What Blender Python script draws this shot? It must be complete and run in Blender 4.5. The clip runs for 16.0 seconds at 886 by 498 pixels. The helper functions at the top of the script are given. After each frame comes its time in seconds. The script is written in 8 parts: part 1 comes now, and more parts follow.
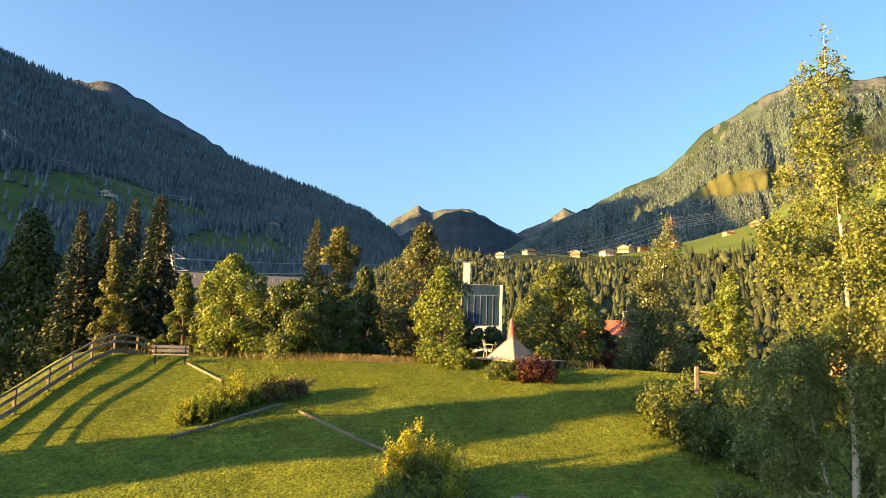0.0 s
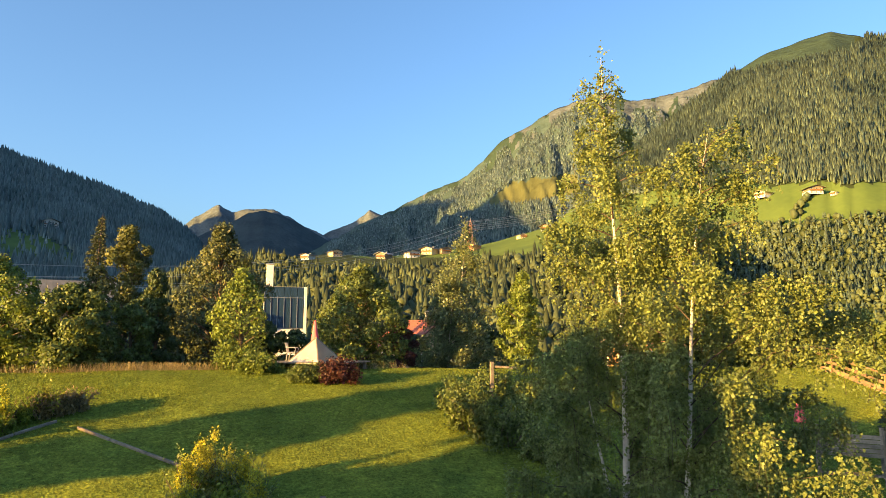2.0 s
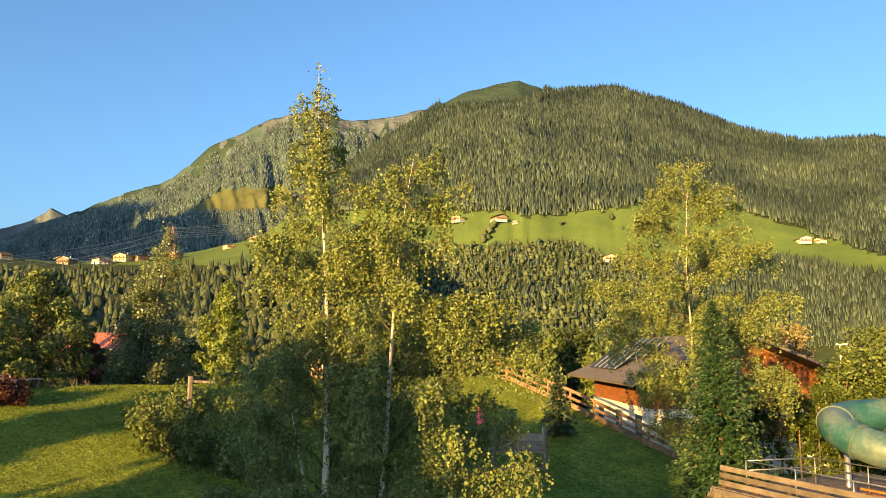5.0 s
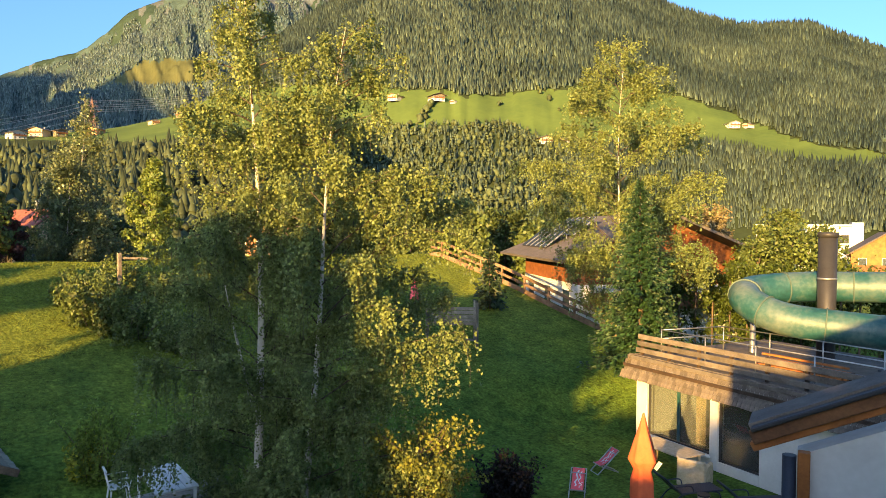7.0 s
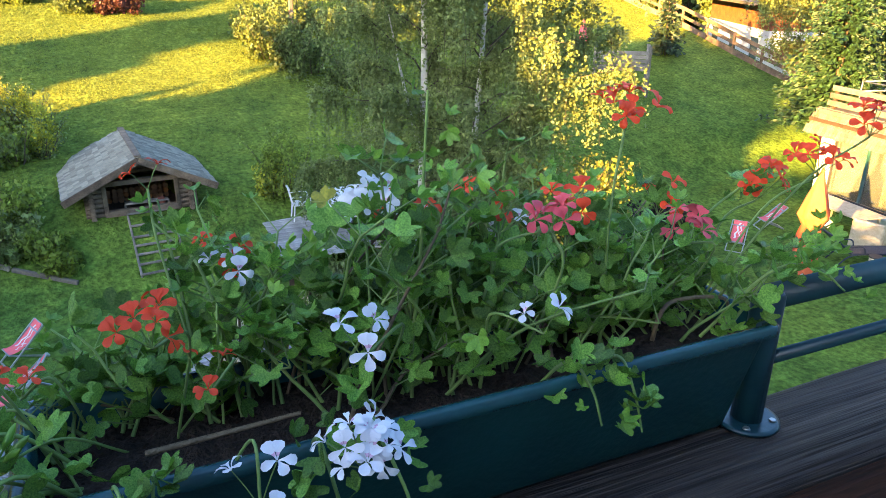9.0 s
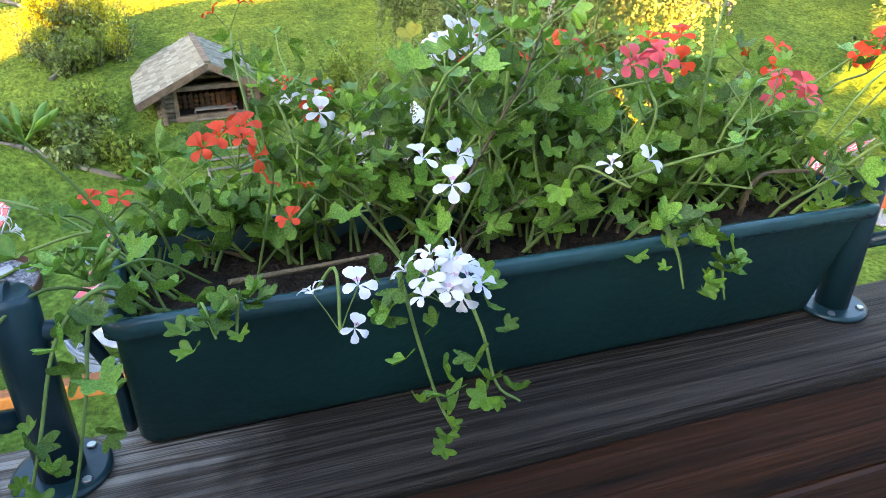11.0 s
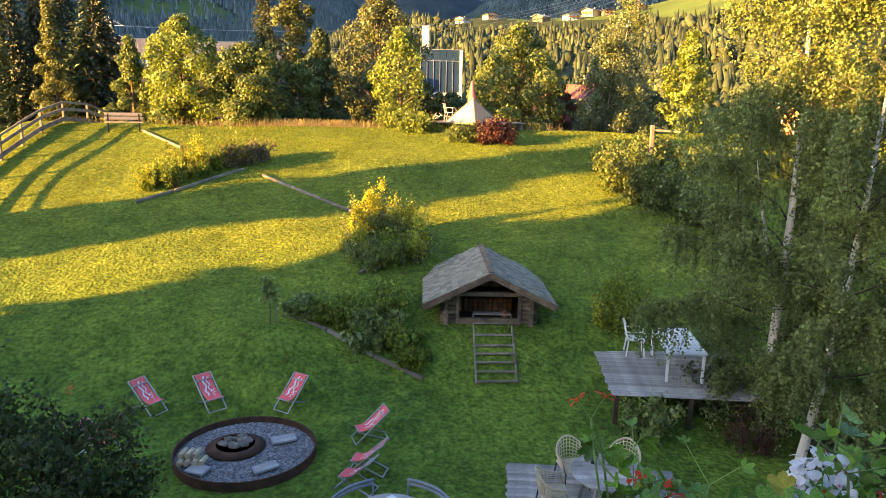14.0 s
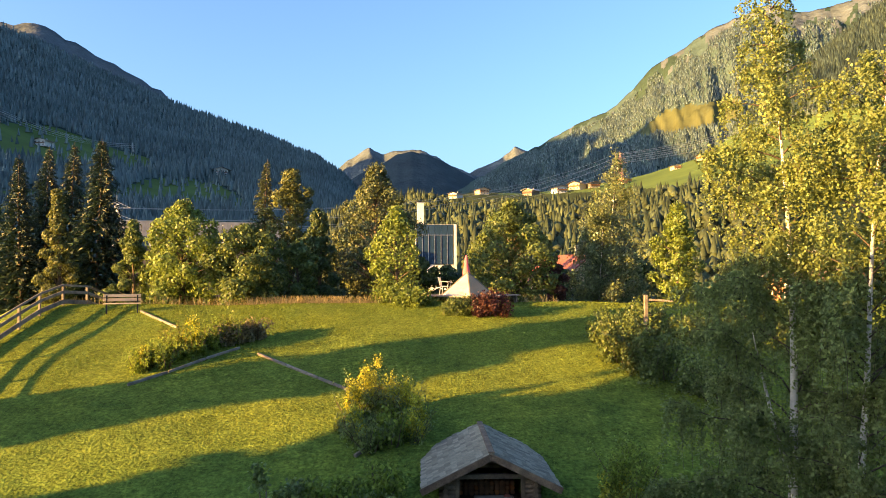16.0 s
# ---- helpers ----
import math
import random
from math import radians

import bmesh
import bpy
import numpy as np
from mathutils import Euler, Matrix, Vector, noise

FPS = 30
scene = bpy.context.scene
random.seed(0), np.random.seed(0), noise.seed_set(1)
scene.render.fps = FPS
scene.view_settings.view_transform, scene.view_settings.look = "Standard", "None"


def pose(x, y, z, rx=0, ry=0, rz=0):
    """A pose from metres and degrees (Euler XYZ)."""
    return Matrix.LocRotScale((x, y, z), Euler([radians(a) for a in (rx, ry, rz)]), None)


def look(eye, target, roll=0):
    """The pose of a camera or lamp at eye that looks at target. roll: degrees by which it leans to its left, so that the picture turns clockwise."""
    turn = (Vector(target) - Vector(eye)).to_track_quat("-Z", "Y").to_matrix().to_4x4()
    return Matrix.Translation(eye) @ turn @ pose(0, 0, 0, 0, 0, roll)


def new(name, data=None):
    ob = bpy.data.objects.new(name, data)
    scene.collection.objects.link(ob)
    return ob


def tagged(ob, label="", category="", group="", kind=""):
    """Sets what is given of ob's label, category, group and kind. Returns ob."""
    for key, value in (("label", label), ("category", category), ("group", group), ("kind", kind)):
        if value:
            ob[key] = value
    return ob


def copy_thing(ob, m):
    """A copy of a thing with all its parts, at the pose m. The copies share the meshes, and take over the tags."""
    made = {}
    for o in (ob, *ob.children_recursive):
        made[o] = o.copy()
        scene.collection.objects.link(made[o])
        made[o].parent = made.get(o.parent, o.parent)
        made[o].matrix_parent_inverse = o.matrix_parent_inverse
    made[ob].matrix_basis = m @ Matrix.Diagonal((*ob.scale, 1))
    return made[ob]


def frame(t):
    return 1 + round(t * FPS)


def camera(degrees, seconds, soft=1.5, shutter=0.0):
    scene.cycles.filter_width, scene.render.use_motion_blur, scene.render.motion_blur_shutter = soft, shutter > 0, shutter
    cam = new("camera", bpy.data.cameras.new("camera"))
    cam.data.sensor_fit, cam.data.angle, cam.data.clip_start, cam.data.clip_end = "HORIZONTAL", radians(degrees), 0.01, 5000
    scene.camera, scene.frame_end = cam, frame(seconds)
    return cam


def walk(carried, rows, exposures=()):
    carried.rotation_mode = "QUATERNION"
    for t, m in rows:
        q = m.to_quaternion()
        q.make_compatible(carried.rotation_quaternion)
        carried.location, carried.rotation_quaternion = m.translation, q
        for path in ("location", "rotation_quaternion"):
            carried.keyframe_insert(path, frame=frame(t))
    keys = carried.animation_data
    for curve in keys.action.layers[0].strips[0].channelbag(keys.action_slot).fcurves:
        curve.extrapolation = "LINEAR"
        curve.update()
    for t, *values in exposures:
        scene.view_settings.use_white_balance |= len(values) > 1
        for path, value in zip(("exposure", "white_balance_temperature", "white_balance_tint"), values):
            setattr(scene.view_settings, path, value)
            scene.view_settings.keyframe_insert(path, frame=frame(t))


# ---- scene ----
cam = camera(63.4, 16.0, soft=0.6)
ROWS = [
    (0, 0.068, 0.009, 6.917, 96.02, -1.85, 0.11),
    (0.5, 0.097, 0.023, 6.921, 96.05, -1.55, -3.26),
    (1, 0.128, 0.036, 6.921, 96.14, -1.62, -5.83),
    (1.5, 0.150, 0.047, 6.916, 96.33, -1.24, -8.99),
    (2, 0.154, 0.052, 6.900, 96.45, -0.37, -15.23),
    (2.5, 0.143, 0.040, 6.886, 96.55, 0.18, -20.88),
    (3, 0.123, 0.008, 6.879, 96.60, 0.14, -25.13),
    (3.5, 0.103, -0.030, 6.877, 96.71, -0.06, -28.75),
    (4, 0.086, -0.034, 6.863, 96.95, -0.19, -32.47),
    (4.2, 0.080, -0.034, 6.857, 97.07, -0.14, -33.74),
    (6.3, 0.061, -0.123, 6.805, 96.19, 0.35, -43.86),
    (6.5, 0.071, -0.124, 6.776, 93.67, 0.21, -43.93),
    (7, 0.102, -0.126, 6.717, 88.15, -0.33, -43.38),
    (7.5, 0.141, -0.132, 6.657, 84.07, -0.58, -40.02),
    (8, 0.170, -0.136, 6.568, 78.71, -0.34, -35.89),
    (8.5, 0.171, -0.141, 6.440, 71.74, -0.17, -32.38),
    (9, 0.166, -0.134, 6.383, 68.42, -0.38, -30.35),
    (9.2, 0.164, -0.132, 6.367, 67.51, -0.49, -29.91),
    (11.3, 0.118, -0.142, 6.284, 61.86, -1.36, -22.92),
    (11.5, 0.088, -0.144, 6.281, 62.04, -1.87, -21.14),
    (12, 0.035, -0.138, 6.303, 62.27, -1.93, -15.69),
    (12.5, 0.003, -0.124, 6.365, 64.56, -1.57, -10.80),
    (13, -0.009, -0.122, 6.425, 67.52, -1.47, -7.44),
    (13.5, -0.015, -0.116, 6.505, 72.19, -1.42, -4.62),
    (14, 0.008, -0.097, 6.564, 77.97, -1.16, -3.13),
    (14.5, 0.024, -0.065, 6.624, 81.51, -0.72, -2.55),
    (15, 0.024, -0.022, 6.694, 85.53, -0.31, -2.63),
    (15.5, 0.034, -0.021, 6.741, 88.52, -0.12, -3.11),
    (16, 0.049, -0.042, 6.773, 91.40, 0.14, -3.47),
]
EXPOSURES = [(0.0, 2.4, 7300, 9), (4.2, 2.05, 6800, 4), (6.4, 2.02, 6600, 7), (7.0, 2.2, 6350, 8), (8.0, 2.85, 6350, 9), (9.0, 3.85, 7000, 12), (11.3, 4.78, 9600, 17), (12.5, 4.4, 9500, 21), (13.5, 3.62, 8400, 19), (14.5, 2.85, 7500, 15), (16.0, 2.55, 7050, 13)]
walk(cam, [(t, pose(x, y, z, rx, ry, rz)) for t, x, y, z, rx, ry, rz in ROWS], EXPOSURES)

# sky and sun: low sun from behind on the left
SUN_AZ, SUN_EL = -111.0, 10.0
world = bpy.data.worlds.new("sky")
scene.world = world
world.use_nodes = True
_n = world.node_tree.nodes
_sky = _n.new("ShaderNodeTexSky")
_sky.sky_type = "NISHITA"
_sky.sun_disc = False
_sky.sun_elevation = radians(SUN_EL)
_sky.sun_rotation = radians(SUN_AZ)
_sky.altitude = 900
_sky.air_density, _sky.dust_density, _sky.ozone_density = 1.0, 6.5, 4.1
_n["Background"].inputs["Strength"].default_value = 0.096
world.node_tree.links.new(_sky.outputs["Color"], _n["Background"].inputs["Color"])
SUN_DIR = Vector((math.sin(radians(SUN_AZ)) * math.cos(radians(SUN_EL)), math.cos(radians(SUN_AZ)) * math.cos(radians(SUN_EL)), math.sin(radians(SUN_EL))))
sun = new("sun", bpy.data.lights.new("sun", "SUN"))
sun.data.energy, sun.data.angle, sun.data.color = 5.0, radians(0.6), (1.0, 0.57, 0.16)
sun.matrix_world = look(SUN_DIR * 100, (0, 0, 0))

# ---- materials ----
def material(name, col, col2=None, rough=0.8, scale=4.0, bump=0.3, bscale=None, metal=0.0, spread=0.0, island=0.0, spec=0.3, detail=5.0, stretch=(1, 1, 1), trans=None, third=None, lo=0.5, hi=0.95, dist=0.02):
    """Two colours mixed by noise at two scales, with fine relief; spread and island vary the value by piece."""
    m = bpy.data.materials.new(name)
    m.use_nodes = True
    nt = m.node_tree
    b = nt.nodes["Principled BSDF"]
    b.inputs["Roughness"].default_value = rough
    b.inputs["Metallic"].default_value = metal
    b.inputs["Specular IOR Level"].default_value = spec
    col2 = col2 or tuple(c * 0.75 for c in col)
    tc = nt.nodes.new("ShaderNodeTexCoord")
    mp = nt.nodes.new("ShaderNodeMapping")
    mp.inputs["Scale"].default_value = stretch
    nt.links.new(tc.outputs["Object"], mp.inputs["Vector"])

    def tex(s, d):
        t = nt.nodes.new("ShaderNodeTexNoise")
        t.inputs["Scale"].default_value = s
        t.inputs["Detail"].default_value = d
        nt.links.new(mp.outputs["Vector"], t.inputs["Vector"])
        return t
    n1, n2 = tex(scale, detail), tex(scale * 9.3, 4)
    add = nt.nodes.new("ShaderNodeMath")
    add.operation = "MULTIPLY_ADD"
    add.inputs[1].default_value = 0.45
    nt.links.new(n2.outputs["Fac"], add.inputs[0])
    nt.links.new(n1.outputs["Fac"], add.inputs[2])
    ramp = nt.nodes.new("ShaderNodeValToRGB")
    ramp.color_ramp.elements[0].position, ramp.color_ramp.elements[1].position = lo, hi
    ramp.color_ramp.elements[0].color, ramp.color_ramp.elements[1].color = (*col2, 1), (*col, 1)
    if third:
        e = ramp.color_ramp.elements.new(lo + 0.27 * (hi - lo))
        e.color = (*third, 1)
    nt.links.new(add.outputs[0], ramp.inputs["Fac"])
    out = ramp.outputs["Color"]
    for amount, node, sock in ((spread, "ShaderNodeObjectInfo", "Random"), (island, "ShaderNodeNewGeometry", "Random Per Island")):
        if amount:
            g = nt.nodes.new(node)
            mr = nt.nodes.new("ShaderNodeMapRange")
            mr.inputs["To Min"].default_value, mr.inputs["To Max"].default_value = 1 - amount, 1 + amount
            nt.links.new(g.outputs[sock], mr.inputs["Value"])
            h = nt.nodes.new("ShaderNodeHueSaturation")
            nt.links.new(mr.outputs["Result"], h.inputs["Value"])
            nt.links.new(out, h.inputs["Color"])
            out = h.outputs["Color"]
    nt.links.new(out, b.inputs["Base Color"])
    if bump:
        t = tex(bscale or scale * 14, 3)
        bp = nt.nodes.new("ShaderNodeBump")
        bp.inputs["Strength"].default_value = bump
        bp.inputs["Distance"].default_value = dist
        nt.links.new(t.outputs["Fac"], bp.inputs["Height"])
        nt.links.new(bp.outputs["Normal"], b.inputs["Normal"])
    if trans:
        tr = nt.nodes.new("ShaderNodeBsdfTranslucent")
        nt.links.new(out, tr.inputs["Color"])
        mix = nt.nodes.new("ShaderNodeMixShader")
        mix.inputs[0].default_value = trans
        nt.links.new(b.outputs[0], mix.inputs[1])
        nt.links.new(tr.outputs[0], mix.inputs[2])
        nt.links.new(mix.outputs[0], nt.nodes["Material Output"].inputs["Surface"])
    return m


def leafy(name, col, col2, trans=0.38, rough=0.5, island=0.45, scale=0.6, spec=0.4):
    return material(name, col, col2, rough=rough, scale=scale, bump=0.0, island=island, trans=trans, spec=spec)


def lawn_material():
    """Short grass: broad patches, hand-sized clumps and fine blades."""
    m = material("lawn", (0.178, 0.207, 0.029), (0.096, 0.138, 0.024), rough=0.95, scale=0.35, bump=0.0, spec=0.08, third=(0.134, 0.172, 0.027))
    nt = m.node_tree
    b = nt.nodes["Principled BSDF"]
    src = b.inputs["Base Color"].links[0].from_socket
    tc = nt.nodes.new("ShaderNodeTexCoord")
    out = src
    heights = []
    for scale, lo, hi, detail in ((1.1, 0.8, 1.2, 4), (4.5, 0.7, 1.3, 5), (10.0, 0.55, 1.45, 8)):
        t = nt.nodes.new("ShaderNodeTexNoise")
        t.inputs["Scale"].default_value, t.inputs["Detail"].default_value = scale, detail
        nt.links.new(tc.outputs["Object"], t.inputs["Vector"])
        mr = nt.nodes.new("ShaderNodeMapRange")
        mr.inputs["From Min"].default_value, mr.inputs["From Max"].default_value = 0.3, 0.7
        mr.inputs["To Min"].default_value, mr.inputs["To Max"].default_value = lo, hi
        nt.links.new(t.outputs["Fac"], mr.inputs["Value"])
        h = nt.nodes.new("ShaderNodeHueSaturation")
        nt.links.new(mr.outputs["Result"], h.inputs["Value"])
        nt.links.new(out, h.inputs["Color"])
        out = h.outputs["Color"]
        heights.append(t)
    # darker, greener tint towards low y, its edge broken by noise
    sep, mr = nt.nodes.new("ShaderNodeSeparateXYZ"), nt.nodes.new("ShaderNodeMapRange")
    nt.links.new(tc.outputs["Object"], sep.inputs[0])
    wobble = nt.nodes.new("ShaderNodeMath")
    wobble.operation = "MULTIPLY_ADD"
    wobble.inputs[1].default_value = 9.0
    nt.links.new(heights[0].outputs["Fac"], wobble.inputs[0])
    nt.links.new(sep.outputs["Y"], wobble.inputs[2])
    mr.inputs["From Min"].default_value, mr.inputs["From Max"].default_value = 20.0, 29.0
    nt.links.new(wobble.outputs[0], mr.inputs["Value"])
    lower_tint = nt.nodes.new("ShaderNodeMix")
    lower_tint.data_type, lower_tint.blend_type = "RGBA", "MULTIPLY"
    lower_tint.inputs["Factor"].default_value = 1.0
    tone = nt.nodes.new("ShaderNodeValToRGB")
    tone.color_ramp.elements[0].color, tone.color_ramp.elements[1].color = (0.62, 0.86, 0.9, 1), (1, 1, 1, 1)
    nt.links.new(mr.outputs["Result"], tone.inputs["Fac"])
    nt.links.new(out, lower_tint.inputs["A"])
    nt.links.new(tone.outputs["Color"], lower_tint.inputs["B"])
    nt.links.new(lower_tint.outputs["Result"], b.inputs["Base Color"])
    bp = nt.nodes.new("ShaderNodeBump")
    bp.inputs["Strength"].default_value, bp.inputs["Distance"].default_value = 1.0, 0.08
    nt.links.new(heights[2].outputs["Fac"], bp.inputs["Height"])
    nt.links.new(bp.outputs["Normal"], b.inputs["Normal"])
    return m


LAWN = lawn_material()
FIELD = material("field", (0.105, 0.155, 0.042), (0.068, 0.108, 0.034), rough=0.95, scale=0.02, bump=0.2, spec=0.05)
HAY = material("mown_hay_meadow", (0.10, 0.11, 0.05), (0.07, 0.08, 0.036), rough=1, scale=0.012, bump=0.3, bscale=0.05, spec=0.03, dist=3)
SOILY = material("woodland_floor", (0.05, 0.068, 0.028), (0.026, 0.038, 0.018), rough=1, scale=0.02, bump=0.3, spec=0.05)
# ROCK and ALP carry a blue tint that stands for mountain haze
ROCK = material("grey_rock", (0.115, 0.138, 0.15), (0.056, 0.07, 0.076), rough=1, scale=0.006, bump=0.8, bscale=0.025, spec=0.05, detail=9, dist=14)
ALP = material("alpine_turf", (0.044, 0.072, 0.05), (0.022, 0.038, 0.031), rough=1, scale=0.006, bump=0.7, bscale=0.03, spec=0.05, detail=8, dist=10)
# rock tinted blue-grey in the base colour, in place of distant haze
HAZE_ROCK = material("haze_blue_rock", (0.12, 0.14, 0.15), (0.06, 0.075, 0.08), rough=1, scale=0.008, bump=0.8, bscale=0.025, spec=0.02, detail=9, dist=14)
# blue of the far haze is painted into this wood's base colour
HAZE_WOOD = material("haze_blue_wood", (0.055, 0.075, 0.08), (0.035, 0.05, 0.056), rough=1, scale=0.01, bump=0.8, bscale=0.04, spec=0.02, detail=8, dist=6)
# haze is put into this colour as well, as a bluish tint
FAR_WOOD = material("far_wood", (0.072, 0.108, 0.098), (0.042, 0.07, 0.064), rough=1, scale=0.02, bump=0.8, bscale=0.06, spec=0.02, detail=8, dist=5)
SPRUCE_FAR = material("far_spruce_needles", (0.105, 0.142, 0.095), (0.046, 0.07, 0.056), rough=0.6, scale=0.007, bump=0, island=0.5, trans=0.1, spec=0.1, lo=0.58, hi=0.86)
VALLEY_WOOD = leafy("valley_wood_needles", (0.08, 0.10, 0.05), (0.036, 0.05, 0.028), trans=0.1, island=0.45, scale=0.05, spec=0.1)
# lighter and bluer than SPRUCE_FAR: haze over the far forests put into the colour
SPRUCE_HAZE = leafy("haze_tinted_spruce_needles", (0.15, 0.205, 0.19), (0.082, 0.12, 0.11), trans=0.1, island=0.35, scale=0.01, spec=0.1)
DECID_FAR = leafy("far_broadleaf", (0.105, 0.135, 0.065), (0.055, 0.075, 0.04), trans=0.15, island=0.4, scale=0.01, spec=0.1)
LEAF_MID = leafy("broad_leaf", (0.15, 0.195, 0.048), (0.075, 0.11, 0.033))
LEAF_BRIGHT = leafy("bright_leaf", (0.195, 0.25, 0.045), (0.105, 0.155, 0.035))
LEAF_YELLOWING = leafy("yellow_green_leaf", (0.225, 0.235, 0.035), (0.13, 0.15, 0.028))
LEAF_WEED = leafy("weed_leaf", (0.25, 0.33, 0.05), (0.15, 0.21, 0.036), trans=0.5)
LEAF_OLIVE = leafy("olive_leaf", (0.15, 0.165, 0.045), (0.085, 0.10, 0.03))
LEAF_DARK = leafy("dark_leaf", (0.09, 0.125, 0.036), (0.045, 0.07, 0.024))
LEAF_BIRCH = leafy("birch_leaf", (0.215, 0.265, 0.08), (0.15, 0.195, 0.066), trans=0.38, rough=0.5, spec=0.35, island=0.3)
LEAF_GREYGREEN = leafy("grey_green_leaf", (0.20, 0.24, 0.095), (0.12, 0.155, 0.07), trans=0.42, rough=0.4, spec=0.7)
LEAF_GARDEN = leafy("garden_leaf", (0.25, 0.32, 0.085), (0.15, 0.20, 0.06), trans=0.42, rough=0.4, spec=0.7)
LEAF_RED = leafy("dark_red_leaf", (0.11, 0.04, 0.032), (0.055, 0.022, 0.02))
LEAF_PURPLE = leafy("purple_black_leaf", (0.035, 0.022, 0.022), (0.018, 0.014, 0.013))
LEAF_YELLOW = leafy("yellow_flower_clump", (0.56, 0.54, 0.05), (0.38, 0.38, 0.045))
NEEDLE = leafy("spruce_needles", (0.036, 0.066, 0.032), (0.018, 0.036, 0.019), trans=0.1)
NEEDLE_GREEN = leafy("green_spruce_needles", (0.035, 0.085, 0.03), (0.016, 0.042, 0.018), trans=0.1)
NEEDLE_PINE = leafy("pine_needles", (0.115, 0.135, 0.042), (0.06, 0.075, 0.028), trans=0.2)
DRY = leafy("dry_grass", (0.30, 0.245, 0.12), (0.18, 0.145, 0.07), trans=0.3)
BARK = material("grey_brown_bark", (0.16, 0.12, 0.085), (0.06, 0.045, 0.035), rough=0.95, scale=5, bump=0.9, stretch=(1, 1, 0.25))
BARK_TWIG = material("dark_twig_bark", (0.10, 0.075, 0.055), (0.05, 0.038, 0.03), rough=0.9, scale=5, bump=0.2)
BARK_BIRCH = material("white_birch_bark", (0.56, 0.52, 0.46), (0.10, 0.085, 0.07), rough=0.8, scale=2.2, bump=0.5, stretch=(1, 1, 3.2), third=(0.48, 0.44, 0.39), lo=0.42, hi=0.8)
WHITE_WALL = material("white_render", (0.62, 0.62, 0.61), (0.50, 0.50, 0.49), rough=0.9, scale=1.2, bump=0.15)
CREAM_WALL = material("cream_render", (0.72, 0.56, 0.36), (0.60, 0.46, 0.30), rough=0.9, scale=1.2, bump=0.15)
PINK_WALL = material("apricot_render", (0.66, 0.33, 0.17), (0.54, 0.27, 0.14), rough=0.9, scale=1.2, bump=0.15)
RED_TILE = material("red_roof_tile", (0.32, 0.10, 0.065), (0.20, 0.065, 0.045), rough=0.7, scale=3, bump=0.3, spread=0.2)
BROWN_ROOF = material("brown_roof", (0.15, 0.132, 0.118), (0.085, 0.075, 0.067), rough=0.85, scale=3, bump=0.3)
GREY_ROOF = material("grey_metal_roof", (0.36, 0.34, 0.32), (0.25, 0.24, 0.23), rough=0.45, scale=2, bump=0.05, metal=0.3)
WOOD_OLD = material("weathered_wood", (0.29, 0.245, 0.195), (0.13, 0.108, 0.088), rough=0.85, scale=3, bump=0.6, stretch=(1, 1, 1), spread=0.22)
DECK_WOOD = material("weathered_deck_planks", (0.40, 0.385, 0.36), (0.19, 0.18, 0.165), rough=0.8, scale=3, bump=0.6, spread=0.28)
FENCE_WOOD = material("brown_fence_wood", (0.235, 0.15, 0.095), (0.10, 0.065, 0.043), rough=0.85, scale=3, bump=0.6, spread=0.25)
WOOD_GREY = material("silver_grey_boards", (0.19, 0.163, 0.14), (0.085, 0.072, 0.062), rough=0.85, scale=2.2, bump=0.6, spread=0.3)
WOOD_ORANGE = material("orange_stained_wood", (0.38, 0.14, 0.035), (0.20, 0.07, 0.02), rough=0.65, scale=2.5, bump=0.3, spread=0.15)
WOOD_BROWN = material("brown_timber", (0.24, 0.11, 0.045), (0.10, 0.045, 0.022), rough=0.7, scale=2.5, bump=0.5, stretch=(1, 1, 1), spread=0.15)
WOOD_DARK = material("dark_timber", (0.07, 0.045, 0.03), (0.025, 0.018, 0.014), rough=0.75, scale=3, bump=0.5, spread=0.15)


def glass_material(name, tint=(0.9, 0.95, 0.95), rough=0.02, clear=0.65):
    """A pane: clear, with a real mirror-like gloss."""
    m = bpy.data.materials.new(name)
    m.use_nodes = True
    nt = m.node_tree
    b = nt.nodes["Principled BSDF"]
    b.inputs["Base Color"].default_value = (*[c * 0.12 for c in tint], 1)
    b.inputs["Roughness"].default_value = rough
    b.inputs["Specular IOR Level"].default_value = 0.9
    tr = nt.nodes.new("ShaderNodeBsdfTransparent")
    tr.inputs["Color"].default_value = (*tint, 1)
    mix = nt.nodes.new("ShaderNodeMixShader")
    mix.inputs[0].default_value = 1 - clear
    nt.links.new(tr.outputs[0], mix.inputs[1])
    nt.links.new(b.outputs[0], mix.inputs[2])
    nt.links.new(mix.outputs[0], nt.nodes["Material Output"].inputs["Surface"])
    return m


GLASS = glass_material("window_glass", (0.75, 0.82, 0.82), 0.02, 0.5)
BLUE_GLASS = material("blue_grey_glazing", (0.02, 0.042, 0.085), (0.012, 0.03, 0.06), rough=0.25, scale=0.6, bump=0.0, spec=0.3)
GLASS_DARK = glass_material("dark_window_glass", (0.5, 0.6, 0.65), 0.05, 0.3)
SHINGLE = material("weathered_shingle", (0.165, 0.14, 0.12), (0.07, 0.06, 0.052), rough=0.9, scale=5, bump=0.6, spread=0.28)
SHINGLE_GREY = material("grey_shingle", (0.37, 0.30, 0.215), (0.18, 0.145, 0.105), rough=0.95, scale=3, bump=0.7, spread=0.3, third=(0.25, 0.24, 0.18))
LOG_WOOD = material("dark_weathered_log", (0.25, 0.175, 0.115), (0.085, 0.058, 0.04), rough=0.9, scale=4, bump=0.8, stretch=(1, 1, 1), spread=0.3)
